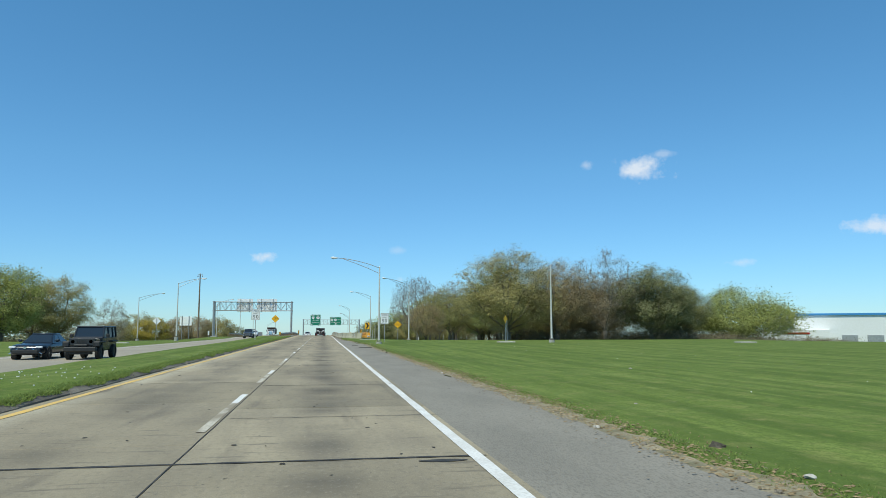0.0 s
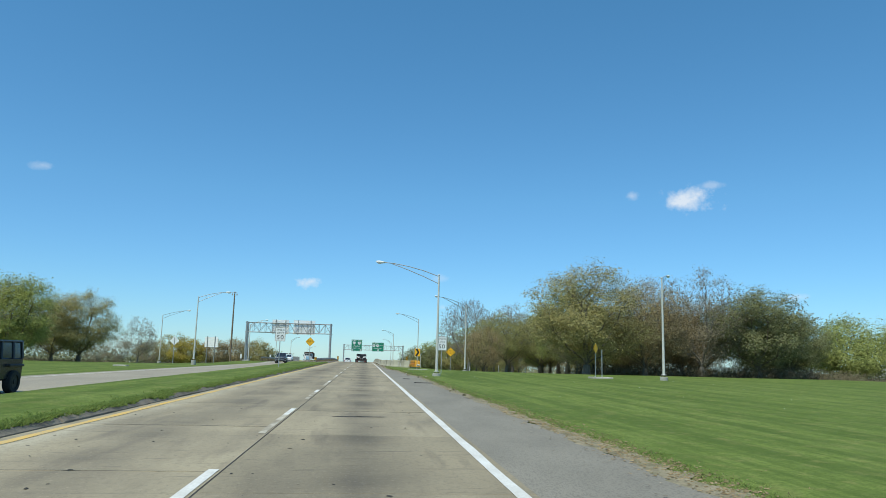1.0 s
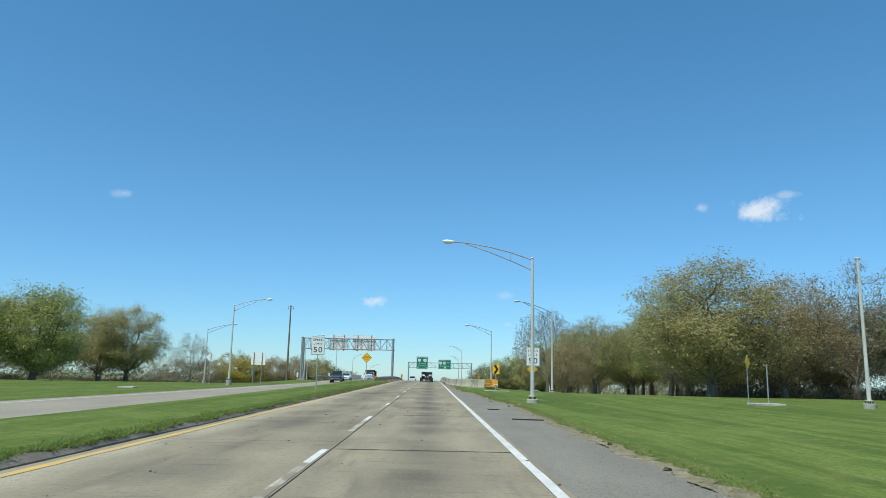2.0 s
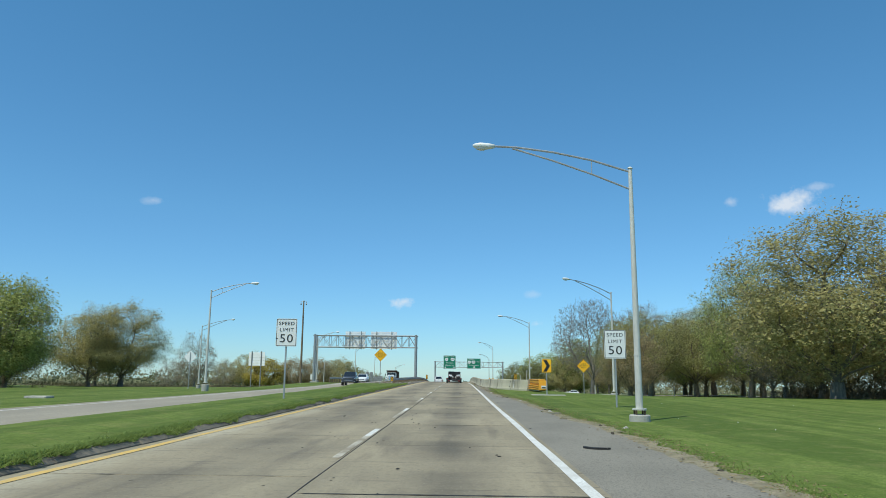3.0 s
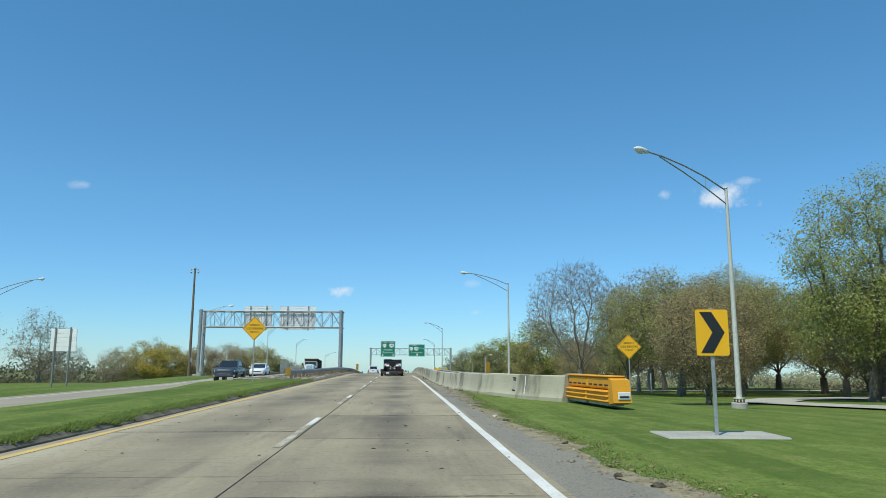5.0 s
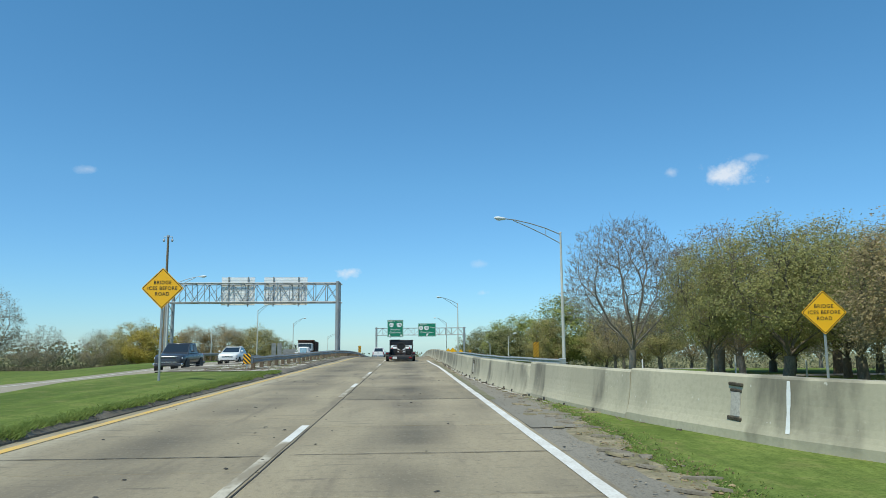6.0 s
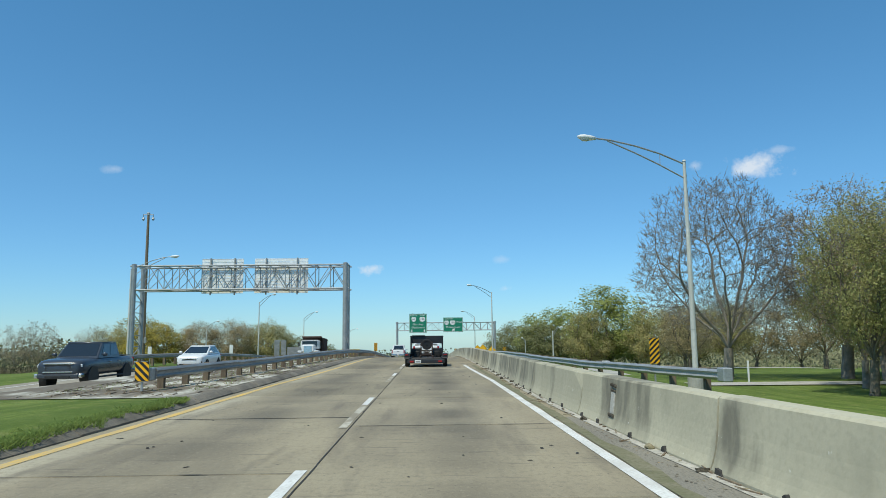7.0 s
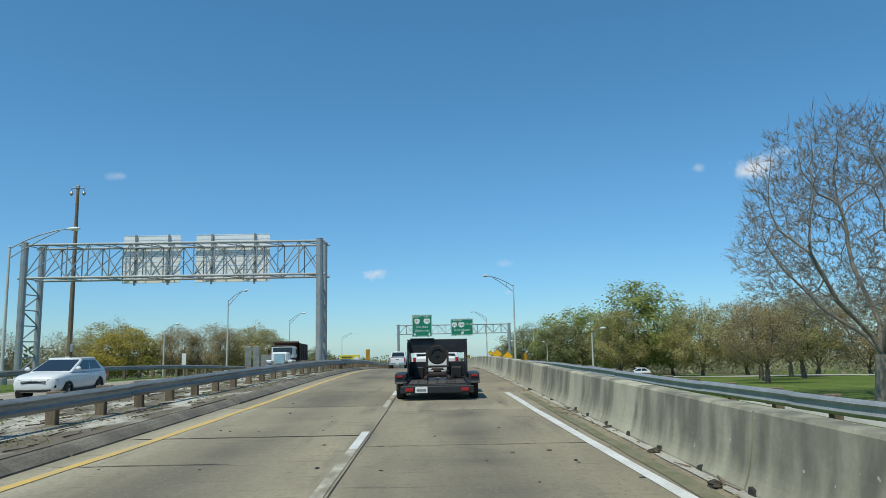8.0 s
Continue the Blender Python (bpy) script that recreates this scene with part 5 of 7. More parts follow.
# kind, x, y, height
TREES = [
    ("olive", 28.6, 109, 13.6, 1.3), ("brown", 38.0, 113, 13.0, 1.15), ("grey", 47.5, 116, 14.8, 1.1), ("dark", 55.5, 115, 12.4, 1.2), ("brown", 51.5, 124, 12.0), ("olive_b", 33.5, 121, 11.0), ("brown", 43.5, 122, 11.5), ("dark", 64.0, 121, 9.8), ("low", 80.5, 130, 11.4, 1.2), ("brown", 19.5, 134, 7.6), ("dark", 60.0, 122, 11.0), ("brown", 47.0, 121, 10.0), ("olive_b", 70, 135, 9.5), ("grey", 33.0, 127, 12.0),
    ("green_p", 35.8, 142.2, 15.9, 0.9), ("olive_p", 45.2, 181, 15.6), ("olive_p", 48.0, 158, 12.5), ("olive", 43, 134, 10.4), ("brown", 44, 128, 9.5), ("olive_b", 51, 135, 10.0), ("brown", 60, 142, 11.0), ("grey", 40, 146, 12.0),
    ("dark_p", 29.0, 161.5, 12.4, 1.1), ("dark_p", 25.3, 167, 11.4, 0.7), ("bud_p", 28.6, 173, 11.0, 0.8), ("dark_p", 36.5, 164, 12.4), ("olive_p", 41, 173, 12.0), ("bud_p", 34, 179, 11.5), ("olive_p", 48, 168, 12.0), ("green_p", 42, 184, 11.0), ("brown_p", 51, 183, 12.5), ("dark", 60, 178, 9.0), ("olive_p", 44.0, 158, 11.5), ("brown_p", 57, 168, 12.0),
    ("bare", 24.9, 185.6, 16.9, 0.98), ("bud_p", 34.0, 184, 15.6, 1.15), ("olive", 43, 190, 14.0), ("brown_p", 31, 212, 8.5), ("brown_p", 36, 224, 9.8), ("olive_p", 45, 232, 11.0), ("brown_p", 55, 224, 12.0), ("grey", 62, 212, 13), ("brown_p", 50, 245, 11), ("olive_b", 70, 235, 12),
    ("green_b", 37.5, 274, 18.6, 1.25), ("green", 28.5, 292, 15.5), ("dark", 20.5, 298, 12.0), ("dark", 25.5, 285, 11.5), ("olive", 32, 268, 12.4), ("olive_b", 44, 262, 12.5), ("green", 47, 285, 13.5), ("olive_b", 55, 270, 13.5), ("brown", 62, 260, 14.5), ("brown", 72, 262, 15.5), ("green_b", 41, 310, 14), ("dark", 19.0, 330, 9.0), ("dark", 30, 325, 10),
    ("green", -56.5, 141, 13.8), ("green_b", -63, 134, 13.0), ("brown", -67, 160, 14.5), ("olive", -64.0, 190, 15.6, 1.2), ("olive_b", -68, 186, 14.0), ("grey", -56.5, 208, 12.4, 1.05), ("green", -76, 150, 13.0), ("dark", -62, 152, 8.5), ("olive", -80, 170, 14.0), ("brown", -74, 200, 13), ("green_b", -66, 112, 13.5), ("green", -79, 122, 14),
    ("yellow", -66, 298, 12.2), ("olive_b", -73, 306, 14.2), ("brown", -58, 306, 13.2), ("brown", -50.5, 309, 13.8), ("olive_b", -43, 316, 13.4), ("dark", -37.5, 322, 10.0), ("brown", -54, 330, 14), ("olive", -46, 335, 13.5), ("grey", -90, 292, 12.5), ("grey", -100, 300, 12.0), ("olive_b", -84, 315, 12.0), ("dark", -33, 345, 8.5), ("grey", -80, 296, 11.5), ("brown", -62, 318, 13.0),
]
tr = random.Random(21)
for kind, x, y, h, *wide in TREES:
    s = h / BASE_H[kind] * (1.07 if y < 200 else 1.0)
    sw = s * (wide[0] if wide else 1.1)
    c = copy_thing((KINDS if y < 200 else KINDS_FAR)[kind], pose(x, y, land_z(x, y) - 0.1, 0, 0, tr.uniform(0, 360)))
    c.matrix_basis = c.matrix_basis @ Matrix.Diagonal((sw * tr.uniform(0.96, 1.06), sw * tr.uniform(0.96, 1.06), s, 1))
for t in (*KINDS.values(), *KINDS_FAR.values()):
    for o in (*t.children, t):
        bpy.data.objects.remove(o)


M_FAR = surf("hazy_far_woods", (0.19, 0.19, 0.105), (0.25, 0.235, 0.13), 0.05, 0.95, 0.0, c3=(0.15, 0.15, 0.09), fine=0.4, island=0.25, spec=0.05)


def far_woods():
    """Low woods along the horizon, past counting."""
    r = random.Random(5)
    v, f = [], []
    for _ in range(1900):
        y = r.uniform(350, 640)
        x = r.uniform(-460, 560)
        if -34 < x < 30 and y < 430:
            continue
        h = r.uniform(6, 13) * (0.75 if abs(x) < 60 else 1)
        z0 = land_z(x, y)
        for _ in range(110):
            c = Vector((x + r.gauss(0, 3.2), y + r.gauss(0, 3), z0 + 0.8 * h * r.random() ** 1.3))
            u = Vector((r.gauss(0, 1), r.gauss(0, 1), r.gauss(0, 1))).normalized()
            w = u.orthogonal().normalized()
            a, b = u * r.uniform(0.35, 0.75), w * r.uniform(0.25, 0.5)
            k = len(v)
            v += [c - a, c + b, c + a, c - b]
            f.append((k, k + 1, k + 2, k + 3))
    tagged(new("far_woods", quick_mesh("far_woods", v, f, M_FAR)), "distant low woods in hazy olive green", "woods", "", "stuff")


far_woods()


M_BRUSH = surf("brush_twigs", (0.15, 0.115, 0.07), (0.115, 0.115, 0.055), 0.4, 0.95, 0.0, c3=(0.08, 0.066, 0.042), island=0.25)


def undergrowth():
    """Bushes and saplings at the foot of the woods."""
    r = random.Random(15)
    v, f = [], []
    spots = [(r.uniform(33, 95), r.uniform(114, 127)) for _ in range(480)] + [(r.uniform(-105, -34), r.uniform(300, 330)) for _ in range(90)] + [(r.uniform(-95, -66), r.uniform(150, 215)) for _ in range(60)] + [(r.uniform(20, 80), r.uniform(285, 330)) for _ in range(60)] + [(r.uniform(48, 95), r.uniform(150, 215)) for _ in range(70)] + [(r.uniform(-95, -34), r.uniform(225, 275)) for _ in range(420)]
    for x, y in spots:
        z0 = land_z(x, y)
        h = r.uniform(0.5, 2.0) if 0 < x and y < 220 else r.uniform(0.3, 1.1)
        for _ in range(130):
            c = Vector((x + r.gauss(0, 1.3), y + r.gauss(0, 1.3), z0 + h * r.random()))
            u = Vector((r.gauss(0, 1), r.gauss(0, 1), r.gauss(0, 1))).normalized()
            w = u.orthogonal().normalized()
            u.z = abs(u.z) + 0.4
            a, b = u * r.uniform(0.1, 0.24), w * r.uniform(0.05, 0.14)
            k = len(v)
            v += [c - a, c + b, c + a]
            f.append((k, k + 1, k + 2))
    tagged(new("undergrowth", quick_mesh("undergrowth", v, f, M_BRUSH)), "brown and green brush under the trees", "brush", "", "stuff")


undergrowth()

# ---- vehicles


def rounded(ob, width, segments=3):
    """Rolled edges for pressed sheet metal."""
    m = ob.modifiers.new("bevel", "BEVEL")
    m.width, m.segments, m.limit_method, m.angle_limit = width, segments, "ANGLE", radians(24)
    ob.data.polygons.foreach_set("use_smooth", [True] * len(ob.data.polygons))
    w = ob.modifiers.new("normals", "WEIGHTED_NORMAL")
    w.keep_sharp = False


def wheel(parent, x, y, r, w, rim_mat=None):
    """A tyre with a rim, the axle along x."""
    t = Shell()
    n = 20
    prof = [(-w / 2, r * 0.62), (-w / 2, r * 0.93), (-w / 2 + 0.03, r), (w / 2 - 0.03, r), (w / 2, r * 0.93), (w / 2, r * 0.62)]
    pts, k = [], len(prof)
    for i in range(n):
        a = 2 * math.pi * i / n
        pts += [(x + px, y + pr * math.cos(a), r + pr * math.sin(a)) for px, pr in prof]
    t.add(pts, [(i * k + j, i * k + (j + 1) % k, ((i + 1) % n) * k + (j + 1) % k, ((i + 1) % n) * k + j) for i in range(n) for j in range(k)])
    ob = part("wheel", t, M_TYRE, parent, "black rubber tyre")
    part("rim", Shell().tube((x - w * 0.36, y, r), (x + w * 0.36, y, r), r * 0.64, n=14).tube((x - w * 0.45, y, r), (x + w * 0.45, y, r), r * 0.2, n=8), rim_mat or M_STEEL, ob, "metal wheel rim")
    return ob


def pane(quad, u0, u1, v0, v1, lift=0.012):
    """A piece of glass let into a flat four-cornered face, a little proud of it."""
    p = [Vector(q) for q in quad]
    n = (p[1] - p[0]).cross(p[3] - p[0]).normalized() * lift

    def at(u, v):
        return p[0].lerp(p[1], u).lerp(p[3].lerp(p[2], u), v)

    q = [at(u0, v0), at(u1, v0), at(u1, v1), at(u0, v1)]
    return Shell().add([w + n for w in q] + [w - n for w in q], [(0, 1, 2, 3), (7, 6, 5, 4), (0, 4, 5, 1), (1, 5, 6, 2), (2, 6, 7, 3), (3, 7, 4, 0)])


def car_body(v, paint, length, width, sill, belt, hood, tail, y_cowl, y_rear, roof, yt0, yt1, top_in):
    """Lower body drawn through rounded sections, a cabin with panes let into it, roof and mirrors; the front is at +y."""
    L2, W2 = length / 2, width / 2
    stations = [(L2, 0.62, sill + 0.14, hood - 0.26), (L2 - 0.05, 0.80, sill + 0.06, hood - 0.14), (L2 - 0.16, 0.90, sill + 0.02, hood - 0.05), (L2 - 0.45, 0.975, sill, hood), (y_cowl + 0.45, 1.0, sill, (hood + belt) / 2 + 0.02), (y_cowl, 1.0, sill, belt),
                ((y_cowl + y_rear) / 2, 1.0, sill, belt + 0.01), (y_rear, 0.99, sill, belt + 0.03), (-L2 + 0.3, 0.96, sill + 0.03, tail), (-L2 + 0.1, 0.89, sill + 0.1, tail - 0.05), (-L2, 0.76, sill + 0.2, tail - 0.2)]
    pts, n = [], 12
    for y, f, z0, z1 in stations:
        w, h = W2 * f, z1 - z0
        half = [(w * 0.8, z0), (w * 0.97, z0 + 0.12 * h), (w, z0 + 0.42 * h), (w * 0.985, z0 + 0.74 * h), (w * 0.93, z0 + 0.93 * h), (w * 0.62, z1)]
        pts += [(x, y, z) for x, z in half] + [(-x, y, z) for x, z in reversed(half)]
    k = len(stations)
    faces = [(j * n + i, j * n + (i + 1) % n, (j + 1) * n + (i + 1) % n, (j + 1) * n + i) for j in range(k - 1) for i in range(n)]
    faces += [tuple(range(n - 1, -1, -1)), tuple(range((k - 1) * n, k * n))]
    b = part("body", Shell().add(pts, faces), paint, v, smooth=True)
    sub = b.modifiers.new("rounding", "SUBSURF")
    sub.levels = sub.render_levels = 1
    gb, gt = W2 * 0.9, W2 - top_in
    z0, z1 = belt - 0.05, roof - 0.05
    lo = [(-gb, y_cowl, z0), (gb, y_cowl, z0), (gb, y_rear, z0), (-gb, y_rear, z0)]
    hi = [(-gt, yt0, z1), (gt, yt0, z1), (gt, yt1, z1), (-gt, yt1, z1)]
    cab = part("cabin", Shell().add(lo + hi, [(0, 1, 5, 4), (1, 2, 6, 5), (2, 3, 7, 6), (3, 0, 4, 7), (4, 5, 6, 7)]), paint, v)
    rounded(cab, 0.05)
    part("windscreen", pane((lo[1], lo[0], hi[0], hi[1]), 0.05, 0.95, 0.12, 0.95), M_GLASS, v, "dark windscreen")
    part("rear_window", pane((lo[3], lo[2], hi[2], hi[3]), 0.1, 0.9, 0.2, 0.9), M_GLASS, v, "dark rear window")
    for side in ((lo[0], lo[3], hi[3], hi[0]), (lo[2], lo[1], hi[1], hi[2])):
        for u0, u1 in (((0.13, 0.49), (0.53, 0.88)) if side[0][0] < 0 else ((0.12, 0.47), (0.51, 0.87))):
            part("side_window", pane(side, u0, u1, 0.16, 0.9), M_GLASS, v, "dark side window")
    rf = part("roof", Shell().box((0, (yt0 + yt1) / 2, roof - 0.04), (2 * gt - 0.02, abs(yt0 - yt1) + 0.02, 0.09), 0.03), paint, v, smooth=True)
    for sx in (-1, 1):
        part("wing_mirror", Shell().ball((sx * (W2 + 0.07), y_cowl - 0.3, belt + 0.1), (0.12, 0.07, 0.085), 10, 6), paint, v, smooth=True)
    return b


def arches(v, ys, W2, r):
    for y in ys:
        for sx in (-1, 1):
            part("wheel_arch", Shell().tube((sx * (W2 - 0.28), y, r * 1.0), (sx * (W2 + 0.006), y, r * 1.0), r * 1.14, n=24), M_PLASTIC, v, "black wheel arch")


def lights(v, y, z, dx, size, mat, name):
    for sx in (-1, 1):
        part(name, Shell().box((sx * dx, y, z), size, 0.02), mat, v)


def plate_bars(v, y, z, face):
    p = part("number_plate", Shell().box((0, y, z), (0.34, 0.012, 0.16), 0.004), M_SIGN_WHITE, v, "white plate with plain bars")
    part("plate_bar", Shell().box((0, y + face * 0.008, z - 0.01), (0.26, 0.006, 0.06)), M_SIGN_BLACK, p)


def sedan(place):
    v = thing("car", "dark blue saloon car in the oncoming lane", "car", place)
    car_body(v, M_CAR_BLUE, 4.85, 1.84, 0.24, 0.93, 0.86, 0.98, 0.85, -1.75, 1.44, 0.05, -1.05, 0.34)
    arches(v, (1.45, -1.4), 0.92, 0.34)
    for y in (1.45, -1.4):
        for x in (-0.83, 0.83):
            wheel(v, x, y, 0.34, 0.22)
    lights(v, 2.3, 0.70, 0.68, (0.34, 0.16, 0.11), M_CLEAR_LENS, "headlight")
    part("grille", Shell().box((0, 2.4, 0.45), (1.3, 0.08, 0.22), 0.03), M_PLASTIC, v, "black grille")
    for sx in (-1, 1):
        part("bumper_trim", Shell().tube((sx * 0.35, 2.42, 0.62), (sx * 0.85, 2.3, 0.32), 0.025, n=6), M_CHROME, v)
    part("badge", Shell().tube((0, 2.41, 0.66), (0, 2.45, 0.66), 0.07, n=12), M_CHROME, v, "plain round badge")
    return v


def jeep(place):
    v = thing("off_road_car", "black boxy off-road car in the oncoming lane", "car", place)
    W2 = 0.82
    part("body", Shell().box((0, -0.55, 0.86), (1.6, 2.7, 0.8), 0.06).box((0, 1.15, 0.92), (1.42, 1.3, 0.55), 0.08), M_CAR_BLACK, v)
    part("glasshouse", Shell().add([(-0.76, 0.65, 1.24), (0.76, 0.65, 1.24), (0.76, -1.88, 1.24), (-0.76, -1.88, 1.24), (-0.7, 0.4, 1.8), (0.7, 0.4, 1.8), (0.7, -1.82, 1.8), (-0.7, -1.82, 1.8)], [(0, 1, 5, 4), (1, 2, 6, 5), (2, 3, 7, 6), (3, 0, 4, 7), (4, 5, 6, 7)]), M_GLASS, v, "dark tinted windows")
    part("roof", Shell().box((0, -0.72, 1.82), (1.5, 2.35, 0.09), 0.035), M_CAR_BLACK, v)
    for sx in (-1, 1):
        for y0, y1 in ((0.65, 0.4), (-0.35, -0.38), (-1.2, -1.2), (-1.86, -1.82)):
            part("pillar", Shell().tube((sx * 0.77, y0, 1.24), (sx * 0.71, y1, 1.8), 0.05, n=6), M_CAR_BLACK, v)
        part("fender", Shell().box((sx * 0.8, 1.35, 0.98), (0.34, 1.05, 0.09), 0.03).box((sx * 0.8, 1.9, 0.86), (0.34, 0.1, 0.26), 0.03), M_PLASTIC, v, "black plastic fender")
        part("fender", Shell().box((sx * 0.83, -1.2, 0.98), (0.22, 1.05, 0.09), 0.03), M_PLASTIC, v, "black plastic fender")
        part("wing_mirror", Shell().box((sx * 0.98, 0.5, 1.32), (0.2, 0.1, 0.2), 0.03), M_PLASTIC, v)
        part("headlight", Shell().tube((sx * 0.47, 1.8, 1.0), (sx * 0.47, 1.84, 1.0), 0.1, n=14), M_CLEAR_LENS, v)
    gr = part("grille", Shell().box((0, 1.81, 0.97), (1.36, 0.06, 0.4), 0.03), M_CAR_BLACK, v)
    for k in range(7):
        part("grille_slot", Shell().box((-0.24 + 0.08 * k, 1.845, 0.97), (0.045, 0.01, 0.27)), M_PLASTIC, gr)
    part("bumper", Shell().box((0, 2.02, 0.58), (1.66, 0.26, 0.26), 0.04).box((0, 1.9, 0.4), (1.2, 0.12, 0.2), 0.03).box((0, 2.02, 0.8), (0.7, 0.08, 0.12), 0.03), M_PLASTIC, v, "black steel bumper")
    for y in (1.3, -1.2):
        for x in (-0.78, 0.78):
            wheel(v, x, y, 0.4, 0.27, M_PLASTIC)
    part("windscreen_frame", Shell().box((0, 0.58, 1.27), (1.56, 0.08, 0.06), 0.02), M_CAR_BLACK, v)
    return v


def suv(place):
    v = thing("car", "white sport utility car in the oncoming lane", "car", place)
    car_body(v, M_CAR_WHITE, 4.65, 1.88, 0.30, 1.09, 1.03, 1.12, 1.15, -2.15, 1.60, -0.1, -1.4, 0.25)
    arches(v, (1.4, -1.38), 0.92, 0.37)
    for y in (1.4, -1.38):
        for x in (-0.84, 0.84):
            wheel(v, x, y, 0.37, 0.23)
    for sx in (-1, 1):
        part("headlight", Shell().box((sx * 0.66, 2.17, 0.83), (0.4, 0.16, 0.07), 0.02, pose(0, 0, 0, 0, sx * -6, sx * -22)), M_CLEAR_LENS, v, "slim clear headlight")
        part("fog_lamp", Shell().box((sx * 0.72, 2.19, 0.55), (0.18, 0.12, 0.14), 0.03, pose(0, 0, 0, 0, 0, sx * -25)), M_PLASTIC, v, "black lamp recess")
        part("roof_rail", Shell().tube((sx * 0.58, -0.15, 1.62), (sx * 0.58, -1.3, 1.62), 0.02, n=6), M_CHROME, v)
        part("door_handle", Shell().box((sx * 0.94, -0.1, 0.88), (0.03, 0.18, 0.03), 0.008), M_CAR_WHITE, v)
        part("door_handle", Shell().box((sx * 0.94, -1.05, 0.9), (0.03, 0.18, 0.03), 0.008), M_CAR_WHITE, v)
        part("tail_light", Shell().box((sx * 0.74, -2.22, 0.93), (0.34, 0.1, 0.09), 0.02, pose(0, 0, 0, 0, 0, sx * 18)), M_RED_LENS, v)
        part("sill_trim", Shell().box((sx * 0.9, 0, 0.33), (0.1, 2.0, 0.12), 0.02), M_PLASTIC, v, "black lower trim")
    part("grille", Shell().box((0, 2.27, 0.72), (1.0, 0.13, 0.15), 0.05), M_PLASTIC, v, "black grille with a bright wing line")
    part("grille_bar", Shell().box((-0.25, 2.345, 0.75), (0.42, 0.02, 0.03), 0.004, pose(0, 0, 0, 0, -9, 0)).box((0.25, 2.345, 0.75), (0.42, 0.02, 0.03), 0.004, pose(0, 0, 0, 0, 9, 0)), M_CHROME, v)
    part("lower_grille", Shell().box((0, 2.25, 0.41), (1.3, 0.14, 0.1), 0.03), M_PLASTIC, v)
    return v


def pickup(place, paint, label):
    v = thing("pickup_truck", label, "pickup truck", place)
    W2 = 1.0
    car_body(v, paint, 5.8, 2.0, 0.5, 1.3, 1.25, 1.29, 1.3, -1.1, 1.94, 0.55, -0.95, 0.24)
    # the body is closed here; a dark panel draws the shaded bed
    part("bed_opening", Shell().box((0, -1.95, 1.3), (1.5, 1.55, 0.03), 0.01), M_PLASTIC, v, "flat dark panel for the shade in the load bed")
    part("tailgate", Shell().box((0, -2.88, 0.92), (1.5, 0.08, 0.5), 0.03), paint, v)
    part("tailgate_handle", Shell().box((0, -2.925, 1.06), (0.28, 0.02, 0.08), 0.005), M_PLASTIC, v)
    for sx in (-1, 1):
        part("tail_light", Shell().box((sx * 0.8, -2.84, 1.0), (0.13, 0.12, 0.38), 0.02), M_RED_LENS, v, "red tail light")
        part("headlight", Shell().box((sx * 0.72, 2.7, 0.97), (0.36, 0.2, 0.16), 0.04, pose(0, 0, 0, 0, 0, sx * -20)), M_CLEAR_LENS, v)
    part("grille", Shell().box((0, 2.82, 0.88), (1.1, 0.14, 0.36), 0.05), M_PLASTIC, v, "black grille")
    part("grille_bar", Shell().box((0, 2.87, 0.92), (1.1, 0.03, 0.06), 0.01), M_CHROME, v)
    part("grille_frame", Shell().box((0, 2.85, 1.06), (1.2, 0.12, 0.05), 0.015).box((0, 2.85, 0.72), (1.2, 0.12, 0.05), 0.015), M_CHROME, v, "chrome grille frame")
    bumper = part("bumper", Shell().box((0, 2.8, 0.56), (1.7, 0.2, 0.22), 0.06), paint, v)
    part("air_intake", Shell().box((0, 2.9, 0.52), (1.0, 0.03, 0.12), 0.01), M_PLASTIC, bumper, "black air intake")
    for sx in (-1, 1):
        part("bumper_end", Shell().box((sx * 0.88, 2.74, 0.57), (0.2, 0.26, 0.18), 0.05), M_CHROME, v, "chrome bumper end")
        part("running_board", Shell().box((sx * 0.98, 0.05, 0.45), (0.14, 2.4, 0.07), 0.02), M_PLASTIC, v, "black running board")
        for y in (0.62, -0.35):
            part("door_handle", Shell().box((sx * 1.01, y - 0.4, 1.08), (0.03, 0.2, 0.04), 0.01), M_CHROME, v)
    part("rear_bumper", Shell().box((0, -3.0, 0.55), (1.85, 0.18, 0.2), 0.04), M_CHROME, v, "chrome rear bumper")
    arches(v, (1.85, -1.75), W2, 0.44)
    for y in (1.85, -1.75):
        for x in (-0.87, 0.87):
            wheel(v, x, y, 0.44, 0.27)
    plate_bars(v, -3.1, 0.56, -1)
    return v


